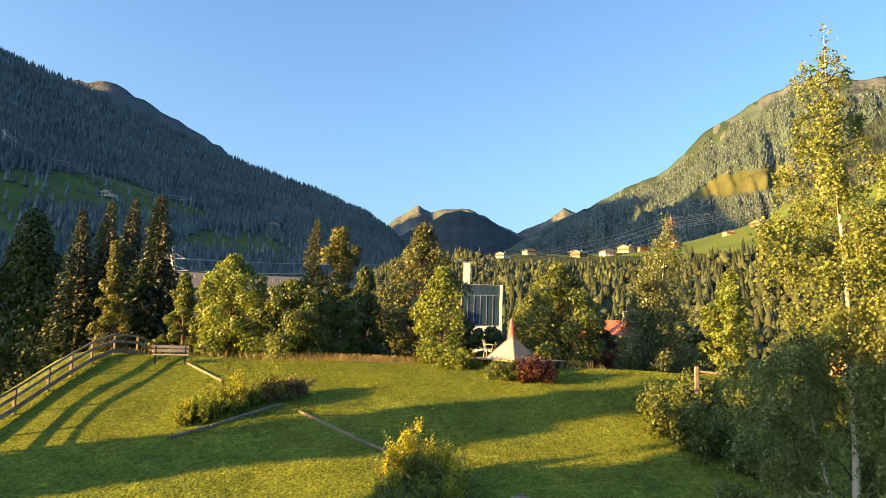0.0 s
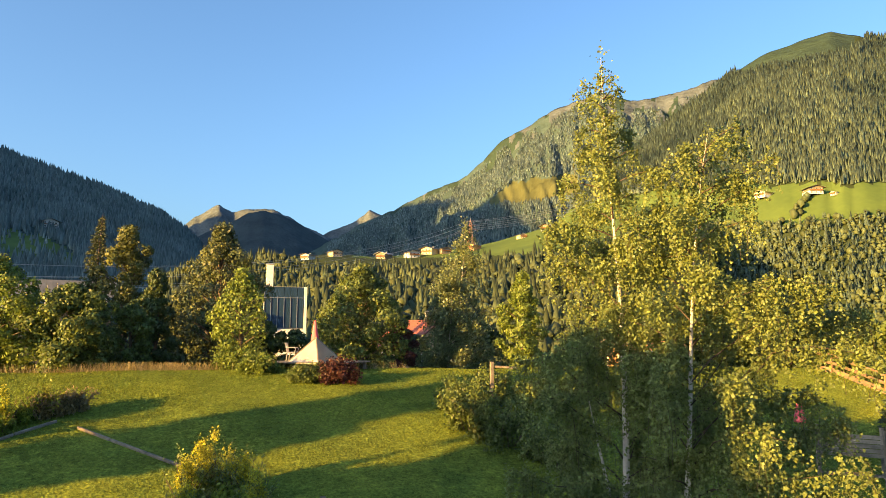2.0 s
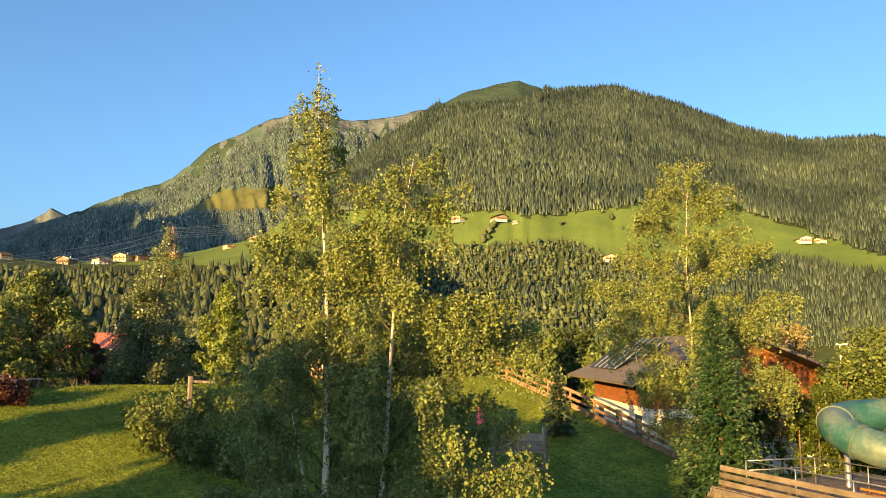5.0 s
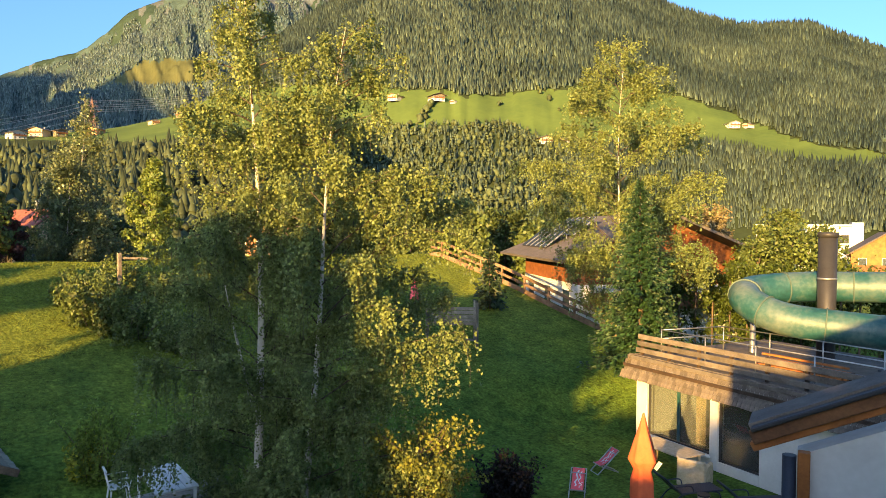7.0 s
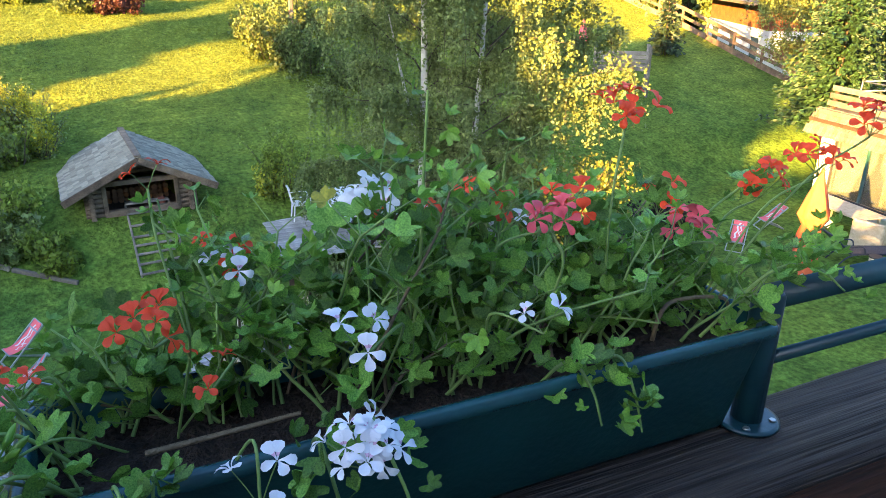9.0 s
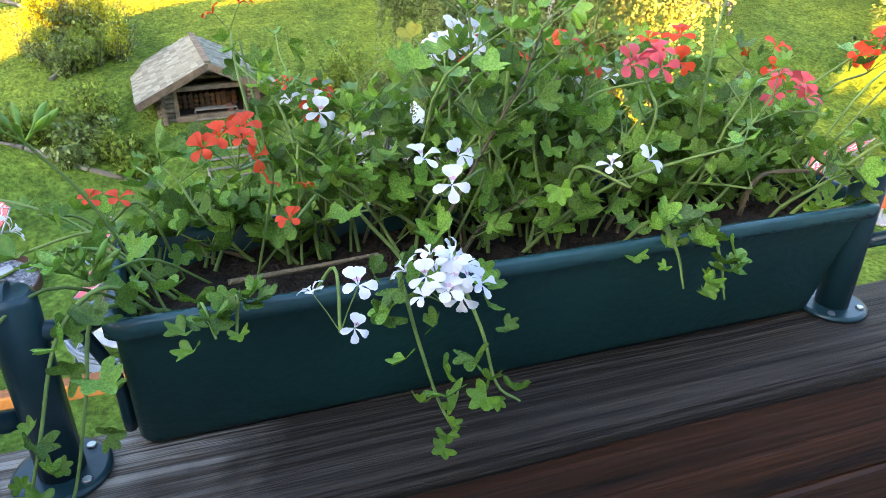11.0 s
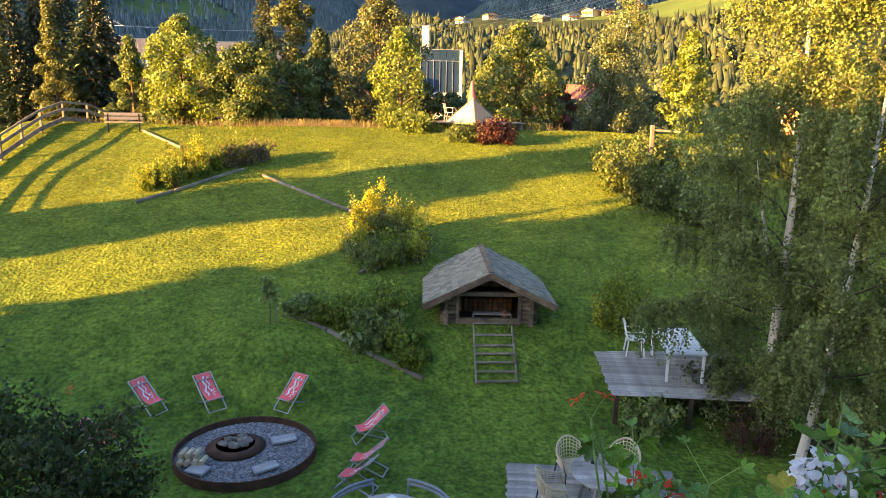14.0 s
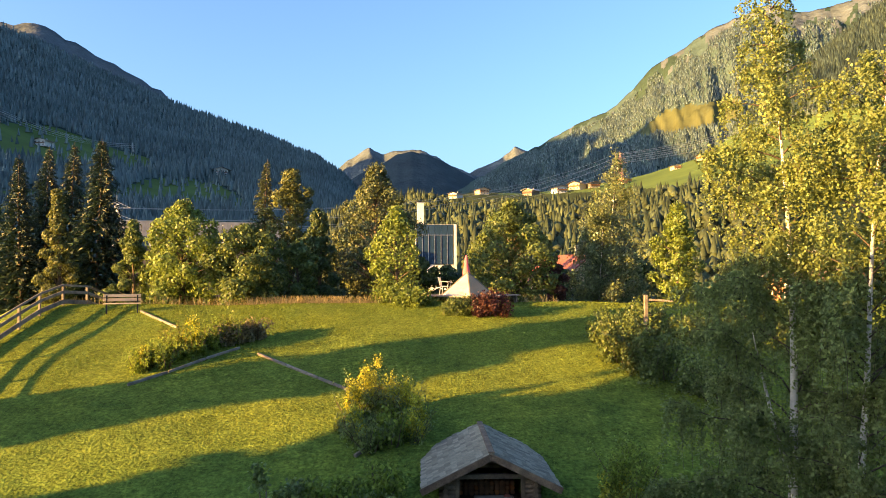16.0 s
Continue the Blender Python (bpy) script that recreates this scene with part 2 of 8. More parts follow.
CHALET_WOOD = material("dark_chalet_boards", (0.24, 0.09, 0.033), (0.12, 0.045, 0.02), rough=0.75, scale=2.5, bump=0.5)
STEEL = material("galvanised_steel", (0.45, 0.46, 0.46), (0.32, 0.33, 0.33), rough=0.4, scale=6, bump=0.05, metal=0.8)
STEEL_DARK = material("dark_grey_steel", (0.05, 0.05, 0.055), (0.034, 0.034, 0.038), rough=0.5, scale=2, bump=0.08, metal=0.3)
RUST = material("rusty_steel", (0.12, 0.055, 0.03), (0.05, 0.028, 0.02), rough=0.85, scale=4, bump=0.4)
FRAME_BROWN = material("brown_painted_steel", (0.034, 0.024, 0.022), (0.02, 0.015, 0.013), rough=0.75, scale=4, bump=0.2)
TEAL = material("weathered_teal_plastic", (0.13, 0.165, 0.148), (0.010, 0.05, 0.055), rough=0.5, scale=0.8, bump=0.3, third=(0.016, 0.075, 0.08), spec=0.5, lo=0.5, hi=1.02, detail=9)
TEAL_EDGE = material("pale_flange", (0.11, 0.15, 0.13), (0.06, 0.095, 0.085), rough=0.6, scale=3, bump=0.2)
NAVY = material("dark_blue_plastic", (0.03, 0.04, 0.065), (0.02, 0.027, 0.045), rough=0.5, scale=4, bump=0.2)
BLUE_GREY = material("blue_grey_powder_coat", (0.21, 0.245, 0.29), (0.15, 0.18, 0.215), rough=0.45, scale=5, bump=0.05)
ORANGE_CLOTH = material("faded_orange_canvas", (0.70, 0.15, 0.06), (0.58, 0.11, 0.045), rough=0.9, scale=2, bump=0.25)
RED_CLOTH = material("red_canvas", (0.90, 0.16, 0.17), (0.84, 0.13, 0.14), rough=0.8, scale=4, bump=0.2)
WHITE_PAINT = material("white_paint", (0.78, 0.78, 0.76), (0.62, 0.62, 0.60), rough=0.55, scale=3, bump=0.1)
CREAM_RATTAN = material("cream_rattan", (0.62, 0.52, 0.36), (0.42, 0.34, 0.22), rough=0.75, scale=9, bump=0.8, bscale=60)
CLOTH = material("white_tablecloth", (0.74, 0.74, 0.72), (0.60, 0.60, 0.60), rough=0.85, scale=2.5, bump=0.3)
GRAVEL = material("grey_gravel", (0.42, 0.42, 0.43), (0.16, 0.16, 0.17), rough=0.9, scale=12, bump=1.0, island=0.5)
SLAB = material("stone_slab", (0.42, 0.42, 0.41), (0.26, 0.26, 0.26), rough=0.8, scale=3, bump=0.4)
ASH = material("ash", (0.34, 0.30, 0.26), (0.10, 0.08, 0.07), rough=1, scale=5, bump=1.0)
SOLAR = material("solar_panel", (0.03, 0.035, 0.06), (0.02, 0.025, 0.045), rough=0.15, scale=3, bump=0.0, spec=0.8)
HEDGE_LEAF = leafy("hedge_leaf", (0.085, 0.12, 0.018), (0.04, 0.065, 0.012))
PYLON_RED = material("red_white_pylon_paint", (0.46, 0.30, 0.25), (0.34, 0.17, 0.13), rough=0.7, scale=0.1, bump=0)
WIRE = material("aluminium_wire", (0.5, 0.5, 0.5), rough=0.5, bump=0, metal=0.5)

# ---- shape helpers ----
def mesh_np(name, verts, faces, mats, idx=None, smooth=False):
    """A mesh from arrays; faces all of one size."""
    me = bpy.data.meshes.new(name)
    verts, faces = np.asarray(verts, np.float32), np.asarray(faces, np.int32)
    k = faces.shape[1]
    me.vertices.add(len(verts))
    me.vertices.foreach_set("co", verts.ravel())
    me.loops.add(faces.size)
    me.loops.foreach_set("vertex_index", faces.ravel())
    me.polygons.add(len(faces))
    me.polygons.foreach_set("loop_start", np.arange(0, faces.size, k, dtype=np.int32))
    if idx is not None:
        me.polygons.foreach_set("material_index", np.asarray(idx, np.int32))
    if smooth:
        me.polygons.foreach_set("use_smooth", np.ones(len(faces), bool))
    for m in mats if isinstance(mats, (list, tuple)) else [mats]:
        me.materials.append(m)
    me.update(calc_edges=True)
    me.validate()
    return me


def thing(name, at=(0, 0, 0), label="", category="", group="", turn=0.0):
    ob = new(name)
    ob.empty_display_size = 0.1
    ob.matrix_world = pose(*at, 0, 0, turn)
    return tagged(ob, label, category, group)


def part(name, data, mat, parent=None, label="", at=None, kind=""):
    """Links a bmesh, or a mesh, as one object under a thing or part."""
    if isinstance(data, bmesh.types.BMesh):
        me = bpy.data.meshes.new(name)
        data.normal_update()
        data.to_mesh(me)
        data.free()
        if mat:
            me.materials.append(mat)
    else:
        me = data
    ob = new(name, me)
    if parent:
        ob.parent = parent
    if at is not None:
        ob.matrix_basis = at
    return tagged(ob, label, "", "", kind)


def box(bm, cx, cy, cz, sx, sy, sz, rot=None, bevel=0.0):
    """A box by its centre and sizes, with softened edges where bevel is given."""
    m = Matrix.Translation((cx, cy, cz)) @ (rot or Matrix()) @ Matrix.Diagonal((sx, sy, sz, 1))
    made = bmesh.ops.create_cube(bm, size=1, matrix=m)["verts"]
    if bevel:
        edges = list({e for v in made for e in v.link_edges})
        bmesh.ops.bevel(bm, geom=edges, offset=bevel, segments=1, affect="EDGES", profile=0.5)
    return bm


def boxes(*specs, bevel=0.0):
    bm = bmesh.new()
    for s in specs:
        box(bm, *s, bevel=bevel)
    return bm


def beam(bm, a, b, w, h, bevel=0.0, up=(0, 0, 1)):
    """A bar of w by h from a to b."""
    a, b = Vector(a), Vector(b)
    d = (b - a).normalized()
    u = Vector(up)
    if abs(d.dot(u)) > 0.99:
        u = Vector((0, 1, 0))
    s = d.cross(u).normalized()
    u = s.cross(d)
    rot = Matrix((s, d, u)).transposed().to_4x4()
    c = (a + b) / 2
    return box(bm, *c, w, (b - a).length, h, rot, bevel)


def tube_arrays(points, radii, sides=6):
    """Rings round a line of points: vertices and four-sided faces."""
    pts = np.asarray(points, float)
    radii = np.broadcast_to(np.asarray(radii, float), (len(pts),))
    tang = np.gradient(pts, axis=0)
    tang /= np.linalg.norm(tang, axis=1, keepdims=True) + 1e-9
    ref = np.where(np.abs(tang[:, 2:3]) > 0.9, np.array([[1.0, 0, 0]]), np.array([[0, 0, 1.0]]))
    s = np.cross(tang, ref)
    s /= np.linalg.norm(s, axis=1, keepdims=True) + 1e-9
    for i in range(1, len(s)):
        s[i] = s[i - 1] - tang[i] * s[i - 1].dot(tang[i])
        s[i] /= np.linalg.norm(s[i]) + 1e-9
    u = np.cross(s, tang)
    a = np.linspace(0, 2 * np.pi, sides, endpoint=False)
    ring = s[:, None] * np.cos(a)[None, :, None] + u[:, None] * np.sin(a)[None, :, None]
    v = (pts[:, None] + ring * radii[:, None, None]).reshape(-1, 3)
    i, j = np.meshgrid(np.arange(len(pts) - 1), np.arange(sides), indexing="ij")
    k = (j + 1) % sides
    f = np.stack([i * sides + j, i * sides + k, (i + 1) * sides + k, (i + 1) * sides + j], -1).reshape(-1, 4)
    return v, f


def join_arrays(pieces):
    vs, fs, n = [], [], 0
    for v, f in pieces:
        vs.append(v)
        fs.append(f + n)
        n += len(v)
    return np.concatenate(vs), np.concatenate(fs)


def tube(bm, points, r, sides=10, caps=True):
    v, f = tube_arrays(points, r, sides)
    bv = [bm.verts.new(p) for p in v]
    for q in f:
        bm.faces.new([bv[i] for i in q]).smooth = True
    if caps:
        bm.faces.new(bv[:sides][::-1])
        bm.faces.new(bv[-sides:])
    return bm


def smooth_line(points, n=8):
    """A rounded line through points."""
    p = [np.asarray(q, float) for q in points]
    p = [2 * p[0] - p[1]] + p + [2 * p[-1] - p[-2]]
    out = []
    for i in range(1, len(p) - 2):
        for t in np.linspace(0, 1, n, endpoint=False):
            a, b, c, d = p[i - 1:i + 3]
            out.append(0.5 * (2 * b + (c - a) * t + (2 * a - 5 * b + 4 * c - d) * t * t + (3 * b - a - 3 * c + d) * t ** 3))
    out.append(p[-2])
    return np.array(out)


def leaf_cloud(rng, centres, spread, size, per, flat=0.5, droop=0.0, aspect=0.7):
    """Many small leaves, four-cornered and folded, scattered round centres."""
    c = np.repeat(np.asarray(centres), per, 0)
    n = len(c)
    c = c + rng.normal(0, 1, (n, 3)) * np.asarray(spread)
    nrm = rng.normal(0, 1, (n, 3)) * np.array([1, 1, flat]) + np.array([0, 0, 0.5])
    nrm /= np.linalg.norm(nrm, axis=1, keepdims=True)
    ax = rng.normal(0, 1, (n, 3)) + np.array([0, 0, -droop])
    ax -= nrm * (ax * nrm).sum(1, keepdims=True)
    ax /= np.linalg.norm(ax, axis=1, keepdims=True) + 1e-9
    sd = np.cross(nrm, ax)
    s = (size * rng.uniform(0.6, 1.3, n))[:, None]
    fold = nrm * s * 0.18
    v = np.stack([c - ax * s * 0.5, c + sd * s * aspect * 0.5 + fold, c + ax * s * 0.5, c - sd * s * aspect * 0.5 + fold], 1).reshape(-1, 3)
    f = np.arange(4 * n).reshape(-1, 4)
    return v, f


# ---- the ground of the garden: a level lawn, a bank, a long grass slope up to a crest ----
PROFILE_Y = [-60, 13.6, 16.2, 18.3, 34.3, 35.4, 36.6, 46, 70, 400]
PROFILE_Z = [-0.85, -0.85, -0.45, 0.52, 4.83, 4.98, 4.9, 1.2, -1.0, -4.0]
ROOF_X0, ROOF_X1 = -17.4, 30.4


def smoothstep(a, b, x):
    t = np.clip((x - a) / (b - a), 0, 1)
    return t * t * (3 - 2 * t)


def ground(x, y):
    """Height of the ground; works on arrays."""
    x, y = np.asarray(x, float), np.asarray(y, float)
    ye = y + 2.4 * smoothstep(20, 30, x)
    z = sum(np.interp(ye + d, PROFILE_Y, PROFILE_Z) for d in (-0.5, -0.25, 0, 0.25, 0.5)) / 5
    z = z + 0.05 * np.sin(x * 0.31 + 1) * np.sin(y * 0.4) + 0.03 * np.sin(x * 0.9 + y * 0.7)
    low = np.interp(y, [-60, 14, 20, 46, 70, 400], [-0.85, -0.85, -0.6, 0.0, -1.0, -4.0])
    inside = smoothstep(ROOF_X0 - 1.6, ROOF_X0 - 0.5, x) * (1 - smoothstep(ROOF_X1 + 0.5, ROOF_X1 + 1.6, x))
    z = low + (z - low) * inside
    hut = (1 - smoothstep(0.8, 1.15, np.abs(x - 2.4))) * (1 - smoothstep(0.95, 1.35, np.abs(y - 19.8)))
    z = z + (np.minimum(z, 0.46) - z) * hut
    pit = 1 - smoothstep(1.55, 2.3, np.hypot(x + 3.2, y - 13.85))
    z = z + (-0.85 - z) * pit
    z = z + 0.55 * np.exp(-((x + 3.3) ** 2 / 2.2 + (y - 17.4) ** 2 / 1.0))
    return z


def gz(x, y):
    return float(ground(x, y))

# ---- ground sheet ----
def spaced(lo, a, b, hi, step, grow=1.25):
    mid = list(np.arange(a, b + step, step))
    left, s = [], step
    while (left[-1] if left else a) > lo:
        s *= grow
        left.append((left[-1] if left else a) - s)
    right, s = [], step
    while (right[-1] if right else mid[-1]) < hi:
        s *= grow
        right.append((right[-1] if right else mid[-1]) + s)
    return np.array(left[::-1] + mid + right)


def build_ground():
    xs, ys = spaced(-4500, -24, 40, 4500, 0.4), spaced(-4500, 4, 48, 4800, 0.4)
    X, Y = np.meshgrid(xs, ys)
    Z = ground(X, Y)
    far = smoothstep(90, 400, np.hypot(X, Y))
    Z = Z - far * 4
    v = np.stack([X, Y, Z], -1).reshape(-1, 3)
    i, j = np.meshgrid(np.arange(len(ys) - 1), np.arange(len(xs) - 1), indexing="ij")
    n = len(xs)
    f = np.stack([i * n + j, i * n + j + 1, (i + 1) * n + j + 1, (i + 1) * n + j], -1).reshape(-1, 4)
    c = v[f].mean(1)
    idx = ((np.hypot(c[:, 0], c[:, 1]) > 75)).astype(int)
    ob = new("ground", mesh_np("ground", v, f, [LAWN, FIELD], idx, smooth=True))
    tagged(ob, "mown lawn on a long grass slope, meadow beyond", "ground", kind="structure")


build_ground()


# ---- mountains: each a sheet from its foot to its ridge, the ridge given by a few bearings and heights in degrees ----
def fbm(x, y, octaves=5, seed=0.0):
    """Cheap layered value noise on arrays, about -1 to 1."""
    out, amp, fr = np.zeros_like(x), 0.5, 1.0
    for o in range(octaves):
        a, b = x * fr + 17.3 * o + seed, y * fr - 9.1 * o + seed * 1.7
        i, j = np.floor(a), np.floor(b)
        u, w = a - i, b - j
        u, w = u * u * (3 - 2 * u), w * w * (3 - 2 * w)

        def h(p, q):
            s = np.sin(p * 127.1 + q * 311.7 + seed) * 43758.5453
            return (s - np.floor(s)) * 2 - 1
        out += amp * ((h(i, j) * (1 - u) + h(i + 1, j) * u) * (1 - w) + (h(i, j + 1) * (1 - u) + h(i + 1, j + 1) * u) * w)
        amp, fr = amp * 0.5, fr * 2
    return out


class Mountain:
    def __init__(self, ridge, r_foot, r_ridge, z_foot, power, rough, seed, jag=0.25, gully=0.0):
        self.az, self.el = [p[0] for p in ridge], [p[1] for p in ridge]
        self.rf, self.rc, self.zf, self.p, self.rough, self.seed, self.jag, self.gully = r_foot, r_ridge, z_foot, power, rough, seed, jag, gully

    def at(self, az, s):
        """Place on the slope: bearing in degrees, s from 0 (foot) to 1 (ridge) and on down the back."""
        az, s = np.asarray(az, float), np.asarray(s, float)
        el = np.interp(az, self.az, self.el) + self.jag * fbm(az * 0.9, az * 0 + self.seed, 4, self.seed)
        rc = self.rc * (1 + 0.05 * np.sin(az * 0.11 + self.seed))
        zc = 7 + rc * np.tan(np.radians(el))
        r = self.rf + (rc - self.rf) * s
        up = np.where(s <= 1, np.clip(s, 0, 1) ** self.p, 1 - (s - 1) * 1.2)
        z = self.zf + (zc - self.zf) * up
        edge = np.clip(4 * s * np.abs(1 - s), 0, 1)
        x, y = r * np.sin(np.radians(az)), r * np.cos(np.radians(az))
        k = 1 / (0.22 * (self.rc - self.rf))
        z = z + self.rough * edge * fbm(x * k, y * k, 5, self.seed)
        if self.gully:
            bend = az * 0.55 + 1.6 * s + 0.5 * fbm(az * 0.3, s * 4, 3, self.seed)
            z = z - self.gully * np.clip(edge, 0, 1) ** 0.7 * (0.6 * np.abs(fbm(bend, s * 1.5, 4, self.seed + 3)) * 2 + 0.25 * np.abs(fbm(bend * 3.1, s * 4, 3, self.seed + 5)))
        return np.stack([x, y, z], -1)

    def build(self, name, label, mats, pick, na=220, ns=60, back=1.35):
        az = np.linspace(self.az[0], self.az[-1], na)
        s = np.concatenate([np.linspace(0, 1, ns), np.linspace(1.03, back, 8)])
        A, S = np.meshgrid(az, s)
        v = self.at(A, S).reshape(-1, 3)
        i, j = np.meshgrid(np.arange(len(s) - 1), np.arange(na - 1), indexing="ij")
        f = np.stack([i * na + j, i * na + j + 1, (i + 1) * na + j + 1, (i + 1) * na + j], -1).reshape(-1, 4)
        idx = pick(A.ravel()[f].mean(1), S.ravel()[f].mean(1), v[f].mean(1)) if pick else None
        ob = new(name, mesh_np(name, v, f, mats, idx, smooth=True))
        return tagged(ob, label, "mountain", kind="structure")


# ridge beyond -35 degrees is unseen, added to shade the valley's left side
LEFT = Mountain([(-150, 5), (-120, 6), (-107, 7.2), (-97, 11), (-82, 18), (-60, 23.5), (-45, 20.5), (-33.2, 17.3), (-25.9, 15.35), (-16.3, 11.8), (-10.1, 10.0), (-6.5, 8.5), (-4.6, 7.3), (-3.2, 5.9), (1, 3.5)], 520, 2300, -8, 1.2, 28, 3.1, 0.12)
# raised past -37 degrees, out of sight, so that it shades HILL_MID
LEFT_FAR = Mountain([(-80, 19), (-60, 19.5), (-45, 18.6), (-37, 16.9), (-33, 16.2), (-27.1, 16.15), (-25.4, 16.4), (-22, 15.0), (-19.6, 13.75), (-19, 13.2), (-16.4, 11.8), (-10, 9), (-4, 6)], 2900, 4100, 100, 1.0, 120, 5.2, 0.5)
PEAK_MID = Mountain([(-9, 5.5), (-4.9, 7.6), (-4.1, 8.5), (-3.3, 8.8), (-2.4, 9.35), (-1.2, 9.0), (0.3, 9.1), (1.7, 9.3), (3.0, 8.7), (5.6, 7.4), (9, 6)], 4000, 4600, 150, 1.0, 170, 8.4, 0.3)
HILL_MID = Mountain([(-7, 5), (-4.2, 6.7), (-2.8, 7.5), (-1.5, 8.1), (-0.2, 8.9), (1.0, 9.1), (2.2, 8.9), (3.5, 8.35), (6.3, 6.8), (10, 5)], 2700, 3700, 20, 1.0, 40, 2.2, 0.08)
PEAK_RIGHT = Mountain([(2, 5.5), (5.7, 7.5), (7.1, 8.2), (7.9, 8.5), (9.26, 9.5), (10.4, 9.0), (13, 8)], 3900, 4600, 150, 1.0, 140, 7.7, 0.3)
RIGHT_FAR = Mountain([(4, 5.6), (6.7, 7.3), (9, 8.5), (11.1, 9.5), (14, 10.9), (17.1, 12.3), (18.5, 13.6), (19.8, 14.9), (22.8, 16.5), (24.5, 17.4), (25.8, 17.8), (27.9, 18.4), (30, 17.7), (32.2, 17.8), (34.5, 18.1), (36.8, 18.7), (44, 18), (60, 16)], 1500, 3100, 30, 1.0, 110, 1.3, 0.32, 75)
RIGHT = Mountain([(20, 5), (24, 8.2), (28, 12.2), (31.8, 14.8), (34.5, 16.6), (37.3, 18.5), (40.1, 20.0), (44.5, 20.8), (47.5, 19.6), (52.4, 19.6), (57.3, 17.7), (61.3, 15.7), (65.6, 14.2), (70.2, 13.8), (76, 11.0), (90, 10), (115, 9)], 420, 1500, -6, 1.0, 20, 6.6, 0.1, 8)
BENCH = Mountain([(-6, 3.5), (-3, 4.9), (0, 5.3), (3, 5.6), (6.5, 5.9), (10.5, 5.7), (14.8, 6.3), (17.5, 6.6), (20, 7.2), (23, 8.0), (27, 9.0), (31, 9.6), (36, 8)], 190, 620, -4, 0.9, 4, 4.4, 0.05)


def on_bearing(a, s, v):
    el = np.degrees(np.arctan2(v[:, 2] - 7, np.hypot(v[:, 0], v[:, 1])))
    return el + 0.35 * fbm(a * 0.8, s * 14, 4, 2.0)


def right_meadow(a, e):
    top = np.interp(a, [26, 31, 37.9, 47, 52, 56, 61, 66, 71, 78, 90], [9.8, 10.6, 10.9, 10.1, 10.6, 10.9, 10.0, 7.9, 5.6, 4.6, 4])
    bottom = np.interp(a, [26, 33, 41, 48.7, 52, 56, 61, 66, 71, 78, 90], [8.3, 8.2, 7.9, 8.0, 6.3, 6.3, 6.7, 5.8, 4.4, 4.1, 4])
    return (e < top) & (e > bottom)


def left_meadow(a, e):
    one = (e > 7.2) & (e < np.interp(a, [-45, -33, -25, -19, -16], [9.5, 9.4, 9.9, 8.0, 5])) & (a < -18)
    two = (e > 4.4) & (e < np.interp(a, [-45, -31, -28, -22, -19, -14, -12, -8], [8, 7.8, 5.2, 5.4, 6.5, 6.6, 5, 4])) & (a < -8)
    return (one | two)


def high_meadow(a, e):
    return (a > 18.6) & (a < 26) & (e < np.interp(a, [18.6, 21, 26], [10.0, 11.9, 12.3])) & (e > np.interp(a, [18.6, 26], [9.8, 10.6]))


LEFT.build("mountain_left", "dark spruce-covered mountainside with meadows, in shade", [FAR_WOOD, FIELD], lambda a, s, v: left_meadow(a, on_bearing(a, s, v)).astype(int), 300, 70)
LEFT_FAR.build("mountain_left_far", "distant bare mountain ridge in shade", [HAZE_ROCK], None, 120, 36)
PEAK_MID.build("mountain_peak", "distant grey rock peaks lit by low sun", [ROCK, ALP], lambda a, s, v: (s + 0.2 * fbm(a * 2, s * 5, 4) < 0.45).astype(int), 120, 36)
HILL_MID.build("mountain_hill", "distant wooded hill in shade, its colour tinted blue for haze", [HAZE_WOOD], None, 120, 36)
PEAK_RIGHT.build("mountain_peak_right", "distant pale rock peak lit by low sun", [ROCK, ALP], lambda a, s, v: (s + 0.2 * fbm(a * 2, s * 5, 4) < 0.45).astype(int), 120, 36)
RIGHT_FAR.build("mountain_right_far", "high grassy mountain with rocky top and woods below", [ALP, ROCK, FAR_WOOD, HAY],
                lambda a, s, v: np.where(high_meadow(a, on_bearing(a, s, v)), 3, np.where((s + 0.4 * fbm(a * 1.6, s * 9, 5, 4) > np.interp(a, [12, 20, 25, 36], [1.25, 1.08, 0.93, 0.84])), 1, np.where((s + 0.35 * fbm(a * 0.7, s * 5, 5, 1) < np.interp(a, [5, 15, 22, 40], [1.05, 1.0, 0.9, 0.78])), 2, 0))), 330, 95)
RIGHT.build("mountain_right", "sunlit spruce-covered mountainside with green meadows", [SOILY, FIELD, ALP],
            lambda a, s, v: np.where(right_meadow(a, on_bearing(a, s, v)), 1, np.where((on_bearing(a, s, v) > 18.8) & (a < 46), 2, 0)), 330, 100)
BENCH.build("hill_bench", "low wooded hill with a green meadow on top", [SOILY, FIELD], lambda a, s, v: ((a > 8) & (on_bearing(a, s, v) > np.interp(a, [8, 15, 20, 25, 33], [5.6, 5.7, 5.9, 6.6, 8.0]))).astype(int), 200, 60)


